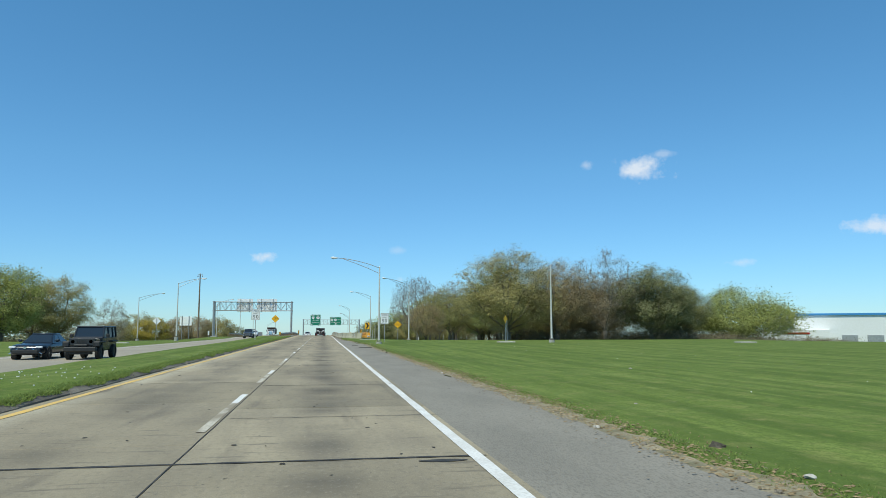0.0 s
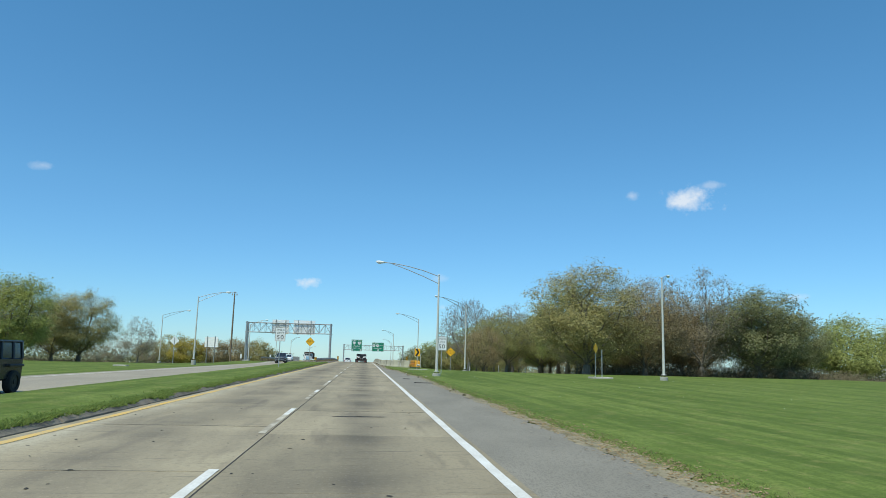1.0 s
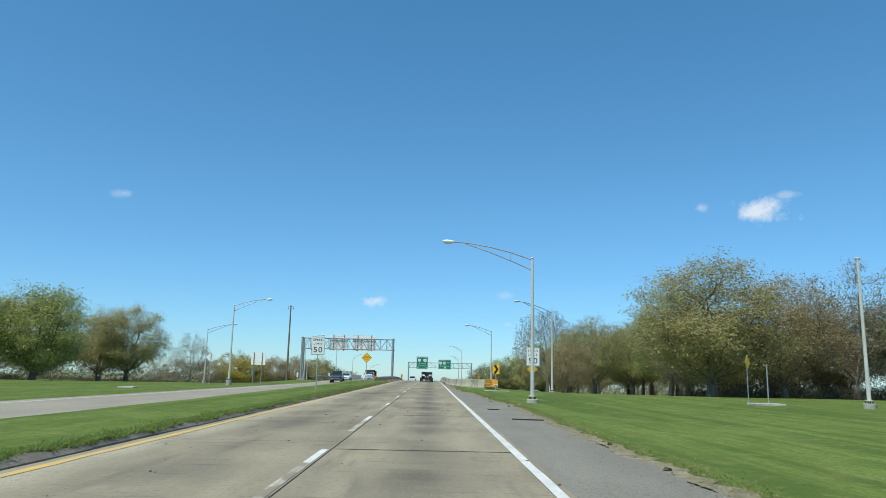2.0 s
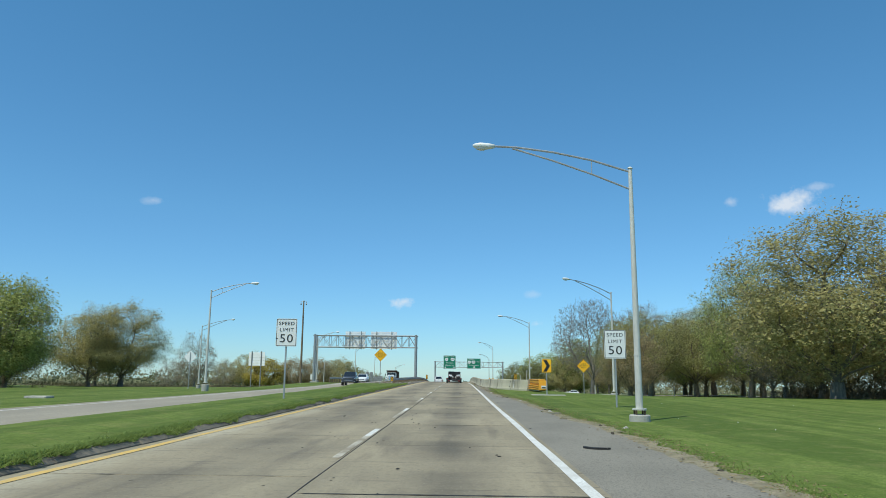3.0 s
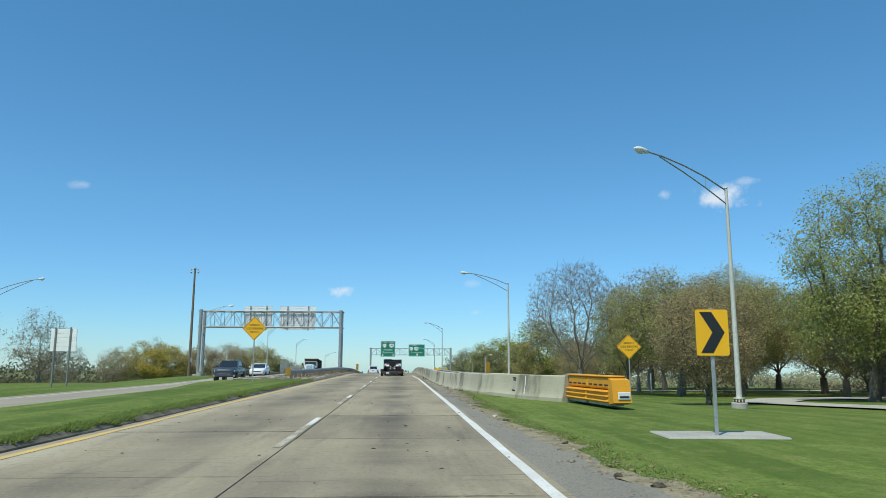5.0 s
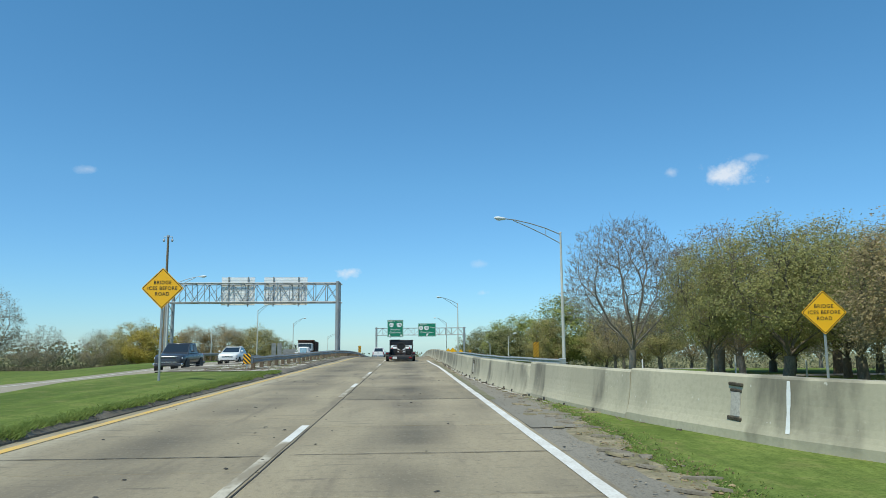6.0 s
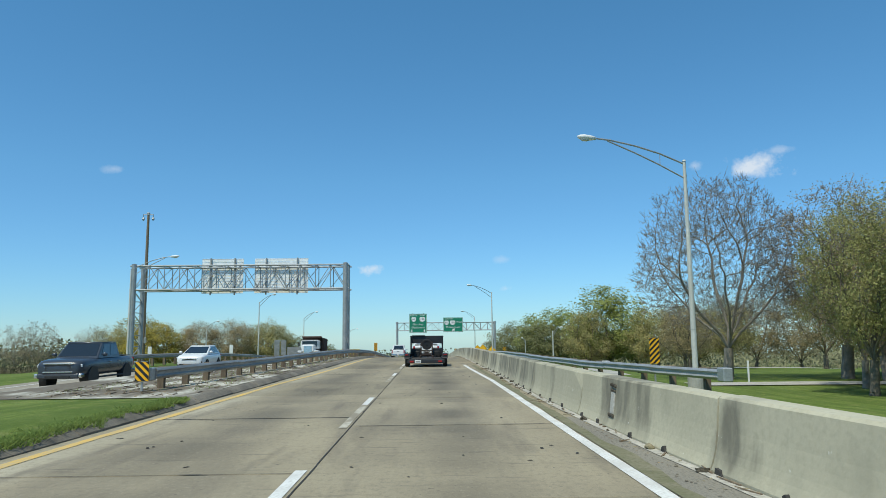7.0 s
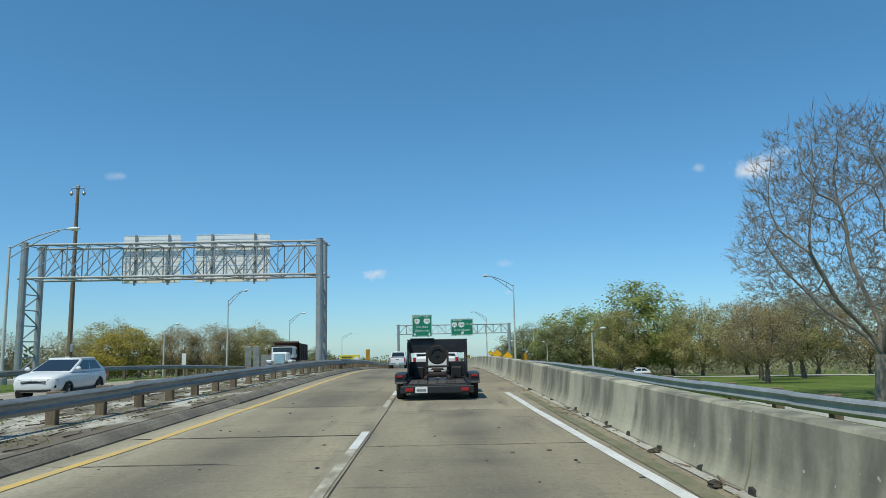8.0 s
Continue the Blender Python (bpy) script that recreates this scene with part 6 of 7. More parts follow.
def dump_truck(place):
    v = thing("dump_truck", "white dump truck with a dark tipper body", "truck", place)
    part("cab", Shell().box((0, 1.9, 2.05), (2.1, 1.7, 1.1), 0.12).box((0, 3.3, 1.6), (1.5, 1.5, 0.9), 0.14), M_CAR_WHITE, v)
    part("windscreen", Shell().box((0, 2.78, 2.15), (1.8, 0.05, 0.65), 0.02), M_GLASS, v, "dark windscreen")
    part("grille", Shell().box((0, 4.08, 1.45), (0.95, 0.06, 0.9), 0.04), M_CHROME, v, "chrome grille")
    part("bumper", Shell().box((0, 4.12, 0.75), (2.3, 0.2, 0.36), 0.05), M_CHROME, v)
    part("sun_visor", Shell().box((0, 2.9, 2.62), (2.0, 0.25, 0.12), 0.03), M_PLASTIC, v)
    part("tipper_body", Shell().prism([(0.8, 1.3), (0.95, 3.05), (1.5, 3.1), (1.5, 2.95), (-3.6, 2.9), (-3.7, 1.3)], -1.2, 1.2), M_RUST, v, "dark tipper body")
    for k in range(5):
        for sx in (-1, 1):
            part("body_rib", Shell().box((sx * 1.22, -3.2 + 0.95 * k, 2.1), (0.06, 0.12, 1.5)), M_RUST, v)
    for sx in (-1, 1):
        part("fender", Shell().box((sx * 0.98, 3.3, 1.25), (0.5, 1.5, 0.2), 0.08), M_CAR_WHITE, v)
        part("headlight", Shell().box((sx * 0.92, 4.05, 1.2), (0.34, 0.08, 0.2), 0.03), M_CLEAR_LENS, v)
        part("wing_mirror", Shell().box((sx * 1.3, 2.7, 2.1), (0.16, 0.1, 0.5), 0.03), M_PLASTIC, v)
        for y in (3.2, -1.2, -2.5):
            wheel(v, sx * 1.05, y, 0.52, 0.3)
    part("chassis", Shell().box((0, 0, 0.95), (0.9, 7.4, 0.3), 0.02), M_PLASTIC, v)
    return v


sedan(pose(-15.75, 48.0, opp_z(48), 0, 0, 180))
jeep(pose(-12.75, 47.1, opp_z(47), 0, 0, 180))
pickup(pose(-15.2, 159.3, opp_z(159), 0, 0, 182), M_CAR_GREY, "dark grey pickup truck in the oncoming lane")
suv(pose(-15.7, 176.0, opp_z(176), 0, 0, 182))
pickup(pose(-4.15, 226.0, road_z(226), -1.8, 0, 0), M_CAR_WHITE, "white pickup truck ahead in the passing lane")
dump_truck(pose(-14.3, 215.0, opp_z(215), 1.6, 0, 180))


suv(pose(58.0, 164.0, land_z(58, 164) + 0.02, 0, 0, 78))["label"] = "white car standing on the park lane"
for cx, cy, ct in ((27.0, 292.0, 80), (33.0, 262.0, 95), (22.5, 306.0, 60)):
    suv(pose(cx, cy, land_z(cx, cy) + 0.02, 0, 0, ct))["label"] = "white car parked among the trees"


def flat_trailer(place):
    """An open black trailer seen from behind: deck, fenders, a tall front bulkhead and a rusty mast."""
    v = thing("trailer", "black open trailer with a tall front frame and a rusty mast", "trailer", place)
    part("deck", Shell().box((0, 2.0, 0.41), (1.72, 4.0, 0.05), 0.01), M_BLACK_STEEL, v, "worn dark deck plate")
    part("rear_beam", Shell().box((0, 0.02, 0.30), (2.06, 0.14, 0.2), 0.02), M_BLACK_STEEL, v, "black rear beam")
    for sx in (-1, 1):
        part("side_rail", Shell().box((sx * 0.9, 2.0, 0.42), (0.1, 4.0, 0.18), 0.015), M_BLACK_STEEL, v)
        prof = [(0.2, 0.46), (0.3, 0.66), (0.5, 0.72), (2.0, 0.72), (2.2, 0.67), (2.35, 0.48), (2.3, 0.46), (2.15, 0.63), (2.0, 0.69), (0.52, 0.69), (0.35, 0.64), (0.25, 0.45)]
        part("fender", Shell().prism(prof, sx * 0.9, sx * 1.2).box((sx * 1.05, 0.24, 0.6), (0.28, 0.03, 0.22), 0.01), M_BLACK_STEEL, v, "black steel fender")
        part("fender_light", Shell().box((sx * 1.06, 0.21, 0.66), (0.18, 0.04, 0.06), 0.012), M_RED_LENS, v, "red side lamp")
        part("tail_light", Shell().box((sx * 0.78, -0.07, 0.3), (0.22, 0.04, 0.09), 0.012), M_RED_LENS, v, "red tail light")
        for y in (0.8, 1.65):
            wheel(v, sx * 1.06, y, 0.33, 0.22)
        part("bulkhead_post", Shell().box((sx * 0.94, 3.9, 1.02), (0.09, 0.1, 1.3), 0.01), M_BLACK_STEEL, v)
        part("side_panel", Shell().box((sx * 0.93, 3.2, 1.02), (0.04, 1.4, 1.22), 0.01), M_BLACK_STEEL, v, "black side panel")
        part("lower_panel", Shell().box((sx * 0.64, 3.88, 0.72), (0.56, 0.05, 0.5), 0.01), M_BLACK_STEEL, v, "black lower panel")
        part("tool_box", Shell().box((sx * 0.62, 3.55, 0.62), (0.34, 0.4, 0.38), 0.03), M_PLASTIC, v, "black box on the deck")
        part("mast_rail", Shell().box((sx * 0.33, 2.9, 0.86), (0.07, 0.12, 0.98), 0.01, pose(0, 0, 0, -6)), M_DARK_RUST, v, "rusty upright channel")
        part("mast_foot", Shell().box((sx * 0.36, 2.3, 0.5), (0.1, 1.2, 0.12), 0.015), M_DARK_RUST, v)
    part("top_panel", Shell().box((0, 3.86, 1.47), (1.94, 0.06, 0.4), 0.01), M_BLACK_STEEL, v, "black header panel")
    part("top_tube", Shell().box((0, 3.88, 1.68), (2.02, 0.1, 0.07), 0.02), M_BLACK_STEEL, v)
    part("lip", Shell().box((-0.5, 3.8, 1.73), (0.8, 0.1, 0.04), 0.01), M_BLACK_STEEL, v)
    for z in (0.56, 0.7, 0.84):
        part("cross_bar", Shell().box((0, 2.8, z), (0.72, 0.12, 0.07), 0.012), M_DARK_RUST, v, "rusty cross bar")
    part("mast_box", Shell().box((0, 2.3, 0.62), (0.56, 0.5, 0.12), 0.03).box((0, 2.5, 0.74), (0.4, 0.3, 0.12), 0.03), M_DARK_RUST, v, "rusty box on the deck")
    part("clamp", Shell().box((-0.2, 2.2, 0.72), (0.16, 0.1, 0.05), 0.01).box((0.2, 2.2, 0.72), (0.16, 0.1, 0.05), 0.01), M_STEEL, v, "bare steel clamp")
    for k in range(6):
        part("plank", Shell().box((-0.68 + 0.27 * k, 1.1, 0.45), (0.25, 2.0, 0.03), 0.008), M_DARK_BOARD, v)
    sp = wheel(v, 0, 3.6, 0.32, 0.22, M_PLASTIC)
    sp.matrix_basis = Matrix.Translation((0, 3.6, 1.2)) @ pose(0, 0, 0, 0, 0, 90) @ Matrix.Translation((0, -3.6, -0.32))
    part("axle", Shell().tube((-1.0, 0.8, 0.33), (1.0, 0.8, 0.33), 0.05).tube((-1.0, 1.65, 0.33), (1.0, 1.65, 0.33), 0.05), M_BLACK_STEEL, v)
    part("drawbar", Shell().tube((-0.8, 3.9, 0.4), (0, 5.3, 0.45), 0.06).tube((0.8, 3.9, 0.4), (0, 5.3, 0.45), 0.06), M_BLACK_STEEL, v)
    p = part("number_plate", Shell().box((-0.44, -0.085, 0.3), (0.34, 0.015, 0.17), 0.004), M_SIGN_WHITE, v, "white plate with plain bars")
    part("plate_bar", Shell().box((-0.44, -0.096, 0.29), (0.26, 0.006, 0.06)), M_RAIL, p)
    return v


M_DARK_RUST = surf("dark_rusty_steel", (0.045, 0.026, 0.02), (0.028, 0.02, 0.017), 6, 0.85, 0.3, c3=(0.07, 0.04, 0.028), fine=24)
M_DARK_BOARD = surf("dark_deck_boards", (0.05, 0.043, 0.038), (0.085, 0.072, 0.06), 5, 0.9, 0.3, c3=(0.03, 0.026, 0.023), fine=24, stretch=(1, 0.2, 1), per_object=0.25)
flat_trailer(pose(-0.12, 166.0, 0, 0, 0, -0.6))
pickup(pose(-0.1, 174.6, 0.0, -0.3, 0, -0.6) @ Matrix.Diagonal((0.95, 1, 0.89, 1)), M_CAR_WHITE, "white pickup truck towing the black trailer")

# ---- roadside boards and small signs on the oncoming side
sb = thing("road_sign", "large white sign on two posts, seen beside the oncoming road", "road sign", pose(-26.6, 150.5, -0.35, 0, 0, -20))
for k in range(5):
    part("board", Shell().box((0, 0, 2.75 + 0.36 * k), (2.6, 0.05, 0.34), 0.01), M_SIGN_BACK, sb)
for dx in (-0.75, 0.75):
    part("post", Shell().box((dx, -0.09, 2.0), (0.13, 0.1, 5.0), 0.01), M_RAIL, sb)
sb = thing("road_sign", "grey back of a diamond sign on a post", "road sign", pose(-27.3, 128.7, -0.2))
part("post", Shell().box((0, -0.05, 1.6), (0.08, 0.05, 4.0), 0.01), M_STEEL, sb)
plb = part("plate", sign_plate(0.95, 0.95, 0.04, 0.006, 45), M_SIGN_BACK, sb)
plb.matrix_basis = Matrix.Translation((0, 0, 3.1))
for k, dx in enumerate((0, 1.05, 2.85)):
    sb = thing("road_sign", "dark grey back of a tall sign panel beside the rail", "road sign", pose(-21.6 + dx * 0.9, 228.0, road_z(228) - 0.1), "dark sign backs")
    part("panel", Shell().box((0, 0, 1.7 - 0.35 * (k == 2)), (0.75 if k < 2 else 2.2, 0.05, 2.6 if k < 2 else 1.3), 0.02), M_RAIL, sb)
    for px in (-0.25, 0.25):
        part("post", Shell().box((px, 0.06, 0.5), (0.07, 0.07, 2.0), 0.005), M_STEEL, sb)
for x, y in ((-24.6, 215.6), (-30.5, 205.0)):
    sb = thing("delineator", "small white upright marker panel on a post", "road sign", pose(x, y, -2.0), "white marker panels")
    part("panel", Shell().box((0, 0, 2.45), (0.42, 0.04, 1.1), 0.01), M_SIGN_WHITE, sb)
    part("post", Shell().box((0, 0.05, 1.0), (0.07, 0.06, 2.8), 0.005), M_STEEL, sb)

# yellow billboard far beyond the crest; its picture is left plain
bb = thing("billboard", "yellow billboard with dark lettering bars on posts", "billboard", pose(-28.5, 385.0, -6.9, 0, 0, 0))
part("board", Shell().box((0, 0, 3.8), (6.8, 0.3, 2.5), 0.05), M_BILLBOARD, bb)
for k, (dx, dz, w) in enumerate(((-1.0, 0.55, 3.8), (-1.2, -0.1, 3.2), (-1.4, -0.7, 2.6))):
    part("bar", Shell().box((dx, -0.18, 3.8 + dz), (w, 0.03, 0.32)), M_SIGN_BLACK, bb, "plain dark bar")
part("disc", Shell().tube((2.3, -0.16, 3.7), (2.3, -0.2, 3.7), 0.8, n=20), M_SIGN_WHITE, bb, "plain pale disc")
for dx in (-2.5, 2.5):
    part("post", Shell().tube((dx, 0.3, -0.8), (dx, 0.3, 3.8), 0.2), M_STEEL, bb)

# yellow exit-gore boards on posts by the slip road
for x, y, z, h in ((10.8, 268.0, -0.5, 1.2), (12.4, 266.0, -0.9, 1.3), (10.0, 272.0, -0.3, 0.7)):
    diamond_sign(x, y, road_z(y), z, h, "yellow diamond warning sign by the exit lane", [], 0)

# ---- buildings
def warehouse():
    b = thing("warehouse", "long white warehouse with a blue roof edge and a grey porch", "building", pose(112, 150, -3.2, 0, 0, -38))
    part("wall", Shell().box((22, 8, 4.0), (60, 16, 8.0), 0.05), M_SIGN_WHITE, b, "white metal wall")
    part("roof", Shell().box((22, 8, 8.1), (60.6, 16.6, 0.5), 0.05), surf("blue_roof_edge", (0.05, 0.25, 0.55), (0.06, 0.28, 0.6), 0.5, 0.5, 0.0), b, "blue roof edge")
    part("porch", Shell().box((-3, -1.5, 2.3), (14, 4, 4.6), 0.05), M_SIGN_WHITE, b, "pale grey porch")
    part("tower", Shell().box((-4.5, 0.3, 6.1), (2.4, 1.8, 5.2), 0.05), M_STEEL, b, "grey stair tower")
    part("sign_bar", Shell().box((-2.6, -3.55, 3.75), (5.2, 0.1, 0.42)), M_RED_LENS, b, "plain red bar")
    for k in range(8):
        part("dock_door", Shell().box((8 + 5 * k, -0.06, 1.8), (3.2, 0.1, 3.2), 0.02), M_STEEL, b, "grey dock door")
    return b


warehouse()


# lane through the park, pale gravel
def lane(name, pts, half, label):
    line = []
    for (a, b), (c, d) in zip(pts, pts[1:]):
        for k in range(8):
            f = k / 8
            line.append((a + (c - a) * f, b + (d - b) * f))
    v = []
    for (x, y), (x2, y2) in zip(line, line[1:] + [pts[-1]]):
        d = Vector((x2 - x, y2 - y, 0)).normalized()
        n = Vector((d.y, -d.x, 0)) * half
        for s in (-1, 1):
            px, py = x + s * n.x, y + s * n.y
            v.append((px, py, max(land_z(px, py), land_z(x, y)) + 0.07))
    f = [(2 * k, 2 * k + 1, 2 * k + 3, 2 * k + 2) for k in range(len(v) // 2 - 1)]
    tagged(new(name, quick_mesh(name, v, f, M_CONC_LIGHT)), label, "road", "", "structure")


lane("road_park_1", [(22.5, 119), (24, 129), (26, 140), (33, 150), (46, 157), (70, 166), (140, 180)], 2.0, "narrow pale lane through the park")
lane("road_park_3", [(19, 178.5), (34, 177), (52, 178), (90, 182), (150, 196)], 1.7, "narrow pale lane between the park trees")
lane("road_park_2", [(17, 272), (28, 266), (39, 259), (63, 246), (110, 232), (170, 225)], 2.6, "pale lane behind the trees")

# pale concrete drain pads in the grass
for x, y, s in ((21.2, 82.0, 1.25), (47.2, 75.6, 1.3), (-24.5, 98.0, 0.9)):
    tagged(part("drain_pad", Shell().box((x, y, land_z(x, y) + 0.05), (1.5 * s, 1.0 * s, 0.16), 0.03), M_CONC_LIGHT, None), "pale concrete drain pad set in the grass", "drain", "drain pads")
diamond_sign(22.6, 87.4, 0.0, 2.75, 0.76, "small yellow diamond sign in open grass", [], 47)
tagged(part("marker_post", Shell().box((21.3, 81.9, 1.1), (0.07, 0.05, 2.9), 0.01), M_STEEL, None), "thin grey steel post beside a drain pad", "post")

# ---- grass blades and litter along the edges
M_STRAW = surf("dry_straw", (0.34, 0.26, 0.15), (0.24, 0.18, 0.10), 2, 0.95, 0.0, c3=(0.18, 0.13, 0.075), island=0.3, spec=0.1)
M_CRUMB = surf("asphalt_crumbs", (0.27, 0.24, 0.19), (0.19, 0.165, 0.13), 5, 0.95, 0.0, c3=(0.14, 0.12, 0.09), island=0.3, spec=0.1)


def blades(name, count, place, h0, h1, material, label, seed, wide=0.012, lean=1.3, height=None):
    r = random.Random(seed)
    v, f = [], []
    for _ in range(count):
        x, y = place(r)
        z = (height or land_z)(x, y)
        for _ in range(3):
            a = r.uniform(0, 6.283)
            h = r.uniform(h0, h1)
            dx, dy = math.cos(a) * wide, math.sin(a) * wide
            lx, ly = r.gauss(0, h * lean), r.gauss(0, h * lean)
            ox, oy = r.gauss(0, 0.04), r.gauss(0, 0.04)
            k = len(v)
            v += [(x + ox - dx, y + oy - dy, z - 0.02), (x + ox + dx, y + oy + dy, z - 0.02), (x + ox + lx, y + oy + ly, z + h)]
            f.append((k, k + 1, k + 2))
    tagged(new(name, quick_mesh(name, v, f, material)), label, "grass", "", "stuff")


def on_median_lip(r):
    y = r.uniform(6, 144.6)
    x = -5.80 + 0.16 * noise.noise(Vector((y * 0.55, 7, 0))) + 0.09 * noise.noise(Vector((y * 2.1, 3, 0))) - abs(r.gauss(0, 0.2)) + 0.05
    return x, y


def lip_z(x, y):
    """Top of the kerb or of the turf behind it."""
    if x < -5.95:
        return land_z(x, y)
    return road_z(y) + lerp_list([(-5.98, 0.155), (-5.82, 0.15), (-5.72, 0.10), (-5.62, 0.03)], x)


def on_verge_lip(r):
    y = r.uniform(5, 135)
    c = 0.42 + 0.4 * noise.noise(Vector((2, y * 0.3, 0))) + 0.35 * noise.noise(Vector((8, y * 1.4, 0)))
    return max(3.2, lerp_list(SHOULDER, y) + c + r.gauss(0, 0.2)), y


def on_edge(r):
    y = r.uniform(5, 140)
    return max(2.8, lerp_list(SHOULDER, y) + r.gauss(0.25, 0.35)), y


blades("grass", 46000, on_median_lip, 0.02, 0.075, M_BLADE, "long grass hanging over the curb", 32, 0.016, 1.3, lip_z)
blades("dry_grass", 7000, on_edge, 0.008, 0.028, M_STRAW, "dry straw along the crumbled shoulder edge", 34, 0.02)
blades("grass", 14000, on_verge_lip, 0.012, 0.04, M_BLADE, "ragged green grass creeping over the dirt edge", 35, 0.014, 1.8)


def litter(name, count, place, label, seed, size=(0.02, 0.09), material=None):
    r = random.Random(seed)
    v, f = [], []
    for _ in range(count):
        x, y, z = place(r)
        a = r.uniform(0, 6.283)
        s, w = r.uniform(*size), r.uniform(*size) * 0.6
        h = min(s, w) * r.uniform(0.25, 0.7)
        c, d = math.cos(a), math.sin(a)
        k = len(v)
        for px, py, pz in ((-s, -w, 0), (s, -w * 0.7, 0), (s * 0.8, w, 0), (-s, w * 0.8, 0), (-s * 0.5, -w * 0.4, h), (s * 0.5, -w * 0.5, h * 0.8), (s * 0.4, w * 0.5, h), (-s * 0.6, w * 0.4, h * 0.7)):
            v.append((x + px * c - py * d, y + px * d + py * c, z + pz))
        f += [tuple(k + i for i in q) for q in ((0, 1, 5, 4), (1, 2, 6, 5), (2, 3, 7, 6), (3, 0, 4, 7), (4, 5, 6, 7))]
    tagged(new(name, quick_mesh(name, v, f, material or M_DEBRIS)), label, "litter", "", "stuff")


def by_shoulder(r):
    y = r.uniform(4, 140)
    return max(2.55 + r.random() * 0.3, lerp_list(SHOULDER, y) + r.gauss(-0.1, 0.4)), y, 0.01


def on_dirt(r):
    y = r.uniform(4, 140) if r.random() < 0.5 else r.uniform(4, 45)
    x = max(2.8, lerp_list(SHOULDER, y) + 0.3 + 0.25 * noise.noise(Vector((2, y * 0.3, 0))) + r.gauss(0, 0.22))
    return x, y, max(land_z(x, y), -0.008) + 0.006


def on_cap(r):
    y = r.uniform(145.3, 215)
    return -6.1 - 4.6 * r.random(), y, road_z(y) + 0.156


def at_barrier(r):
    y = r.uniform(122, 200)
    return barrier_x(y) - 0.33 - abs(r.gauss(0, 0.13)), y, road_z(y) + (0.0 if y > 141 else -0.005)


litter("gravel", 2600, by_shoulder, "broken asphalt crumbs and gravel along the shoulder", 41, (0.006, 0.03), M_CRUMB)
litter("straw", 9000, on_dirt, "dry straw and leaves along the shoulder", 42, (0.006, 0.04), M_STRAW)
litter("litter", 5200, on_cap, "sticks and leaf litter on the concrete median", 43, (0.008, 0.055))
litter("litter", 1100, at_barrier, "soil and leaf litter at the foot of the barrier", 44, (0.01, 0.06), M_DIRT)
litter("road_specks", 500, lambda r: (r.uniform(-5.0, 2.6), r.uniform(5, 172), 0.004), "small dark crumbs on the carriageway", 45, (0.01, 0.045), M_SEAL)

# poured tar over cracks and joints
def tar_line(x0, x1, y, w, wave, seed):
    r = random.Random(seed)
    n = max(4, int((x1 - x0) / 0.12))
    v = []
    for k in range(n + 1):
        x = x0 + (x1 - x0) * k / n
        yy = y + wave * noise.noise(Vector((x * 1.7, seed, 0)))
        h = w * (0.6 + 0.8 * r.random()) * (0.3 if k in (0, n) else 1)
        v += [(x, yy - h, 0.0045), (x, yy + h, 0.0045)]
    f = [(2 * k, 2 * k + 2, 2 * k + 3, 2 * k + 1) for k in range(n)]
    tagged(new("tar_seal", quick_mesh("tar_seal", v, f, M_SEAL)), "dark poured tar over a crack in the concrete", "tar", "tar seals", "structure")


for k, (x0, x1, y, w, wave) in enumerate(((-1.3, 2.7, 16.6, 0.014, 0.02), (1.55, 2.15, 12.05, 0.1, 0.02), (-0.3, 0.5, 39.7, 0.05, 0.06), (0.3, 1.05, 39.75, 0.08, 0.05), (-1.3, 2.6, 46.0, 0.012, 0.05), (-5.5, -2.6, 43.7, 0.012, 0.03),
                                          (-4.9, -1.5, 72.4, 0.012, 0.03), (-1.2, 2.6, 82.1, 0.014, 0.02), (-1.2, 0.6, 87.8, 0.012, 0.03), (-5.4, -1.4, 119.3, 0.016, 0.03), (-1.2, 2.6, 119.4, 0.012, 0.03), (-1.3, 2.6, 128.6, 0.014, 0.02), (-5.4, -3.0, 156.0, 0.015, 0.03), (-3.9, -2.2, 97.5, 0.012, 0.1), (0.1, 1.6, 60.5, 0.012, 0.12), (-4.6, -3.4, 26.5, 0.012, 0.1))):
    tar_line(x0, x1, y, w, wave, k + 3)
tar_line(-5.0, 2.45, 12.32, 0.04, 0.02, 61)
jr = random.Random(19)
for k in range(1, 28):
    if jr.random() < 0.55:
        tar_line(-1.3, 2.45, 12.38 + SLAB * k, jr.choice((0.01, 0.016, 0.028)), 0.015, 70 + k)
    if jr.random() < 0.45:
        tar_line(-5.5, -1.4, 13.78 + SLAB * k, jr.choice((0.01, 0.016, 0.024)), 0.015, 110 + k)

# weeds and sticks on the littered median
blades("weeds", 2200, lambda r: (-6.15 - 4.4 * r.random(), r.uniform(147, 200)), 0.02, 0.11, M_BLADE, "scattered weeds on the littered median", 51, 0.02)


def sticks(name, count, place, label, seed):
    r = random.Random(seed)
    s = Shell()
    for _ in range(count):
        x, y, z = place(r)
        a = r.gauss(1.57, 0.35)
        ln = r.uniform(0.15, 0.7)
        s.tube((x, y, z + 0.02), (x + ln * math.cos(a), y + ln * math.sin(a), z + r.uniform(0.01, 0.05)), r.uniform(0.008, 0.022), 0.006, 4)
    tagged(part(name, s, M_WOOD_POST, None), label, "sticks", "", "stuff")


sticks("sticks", 900, on_cap, "dead sticks strewn along the median", 61)
sticks("sticks", 90, at_barrier, "dead sticks at the barrier's foot", 62)

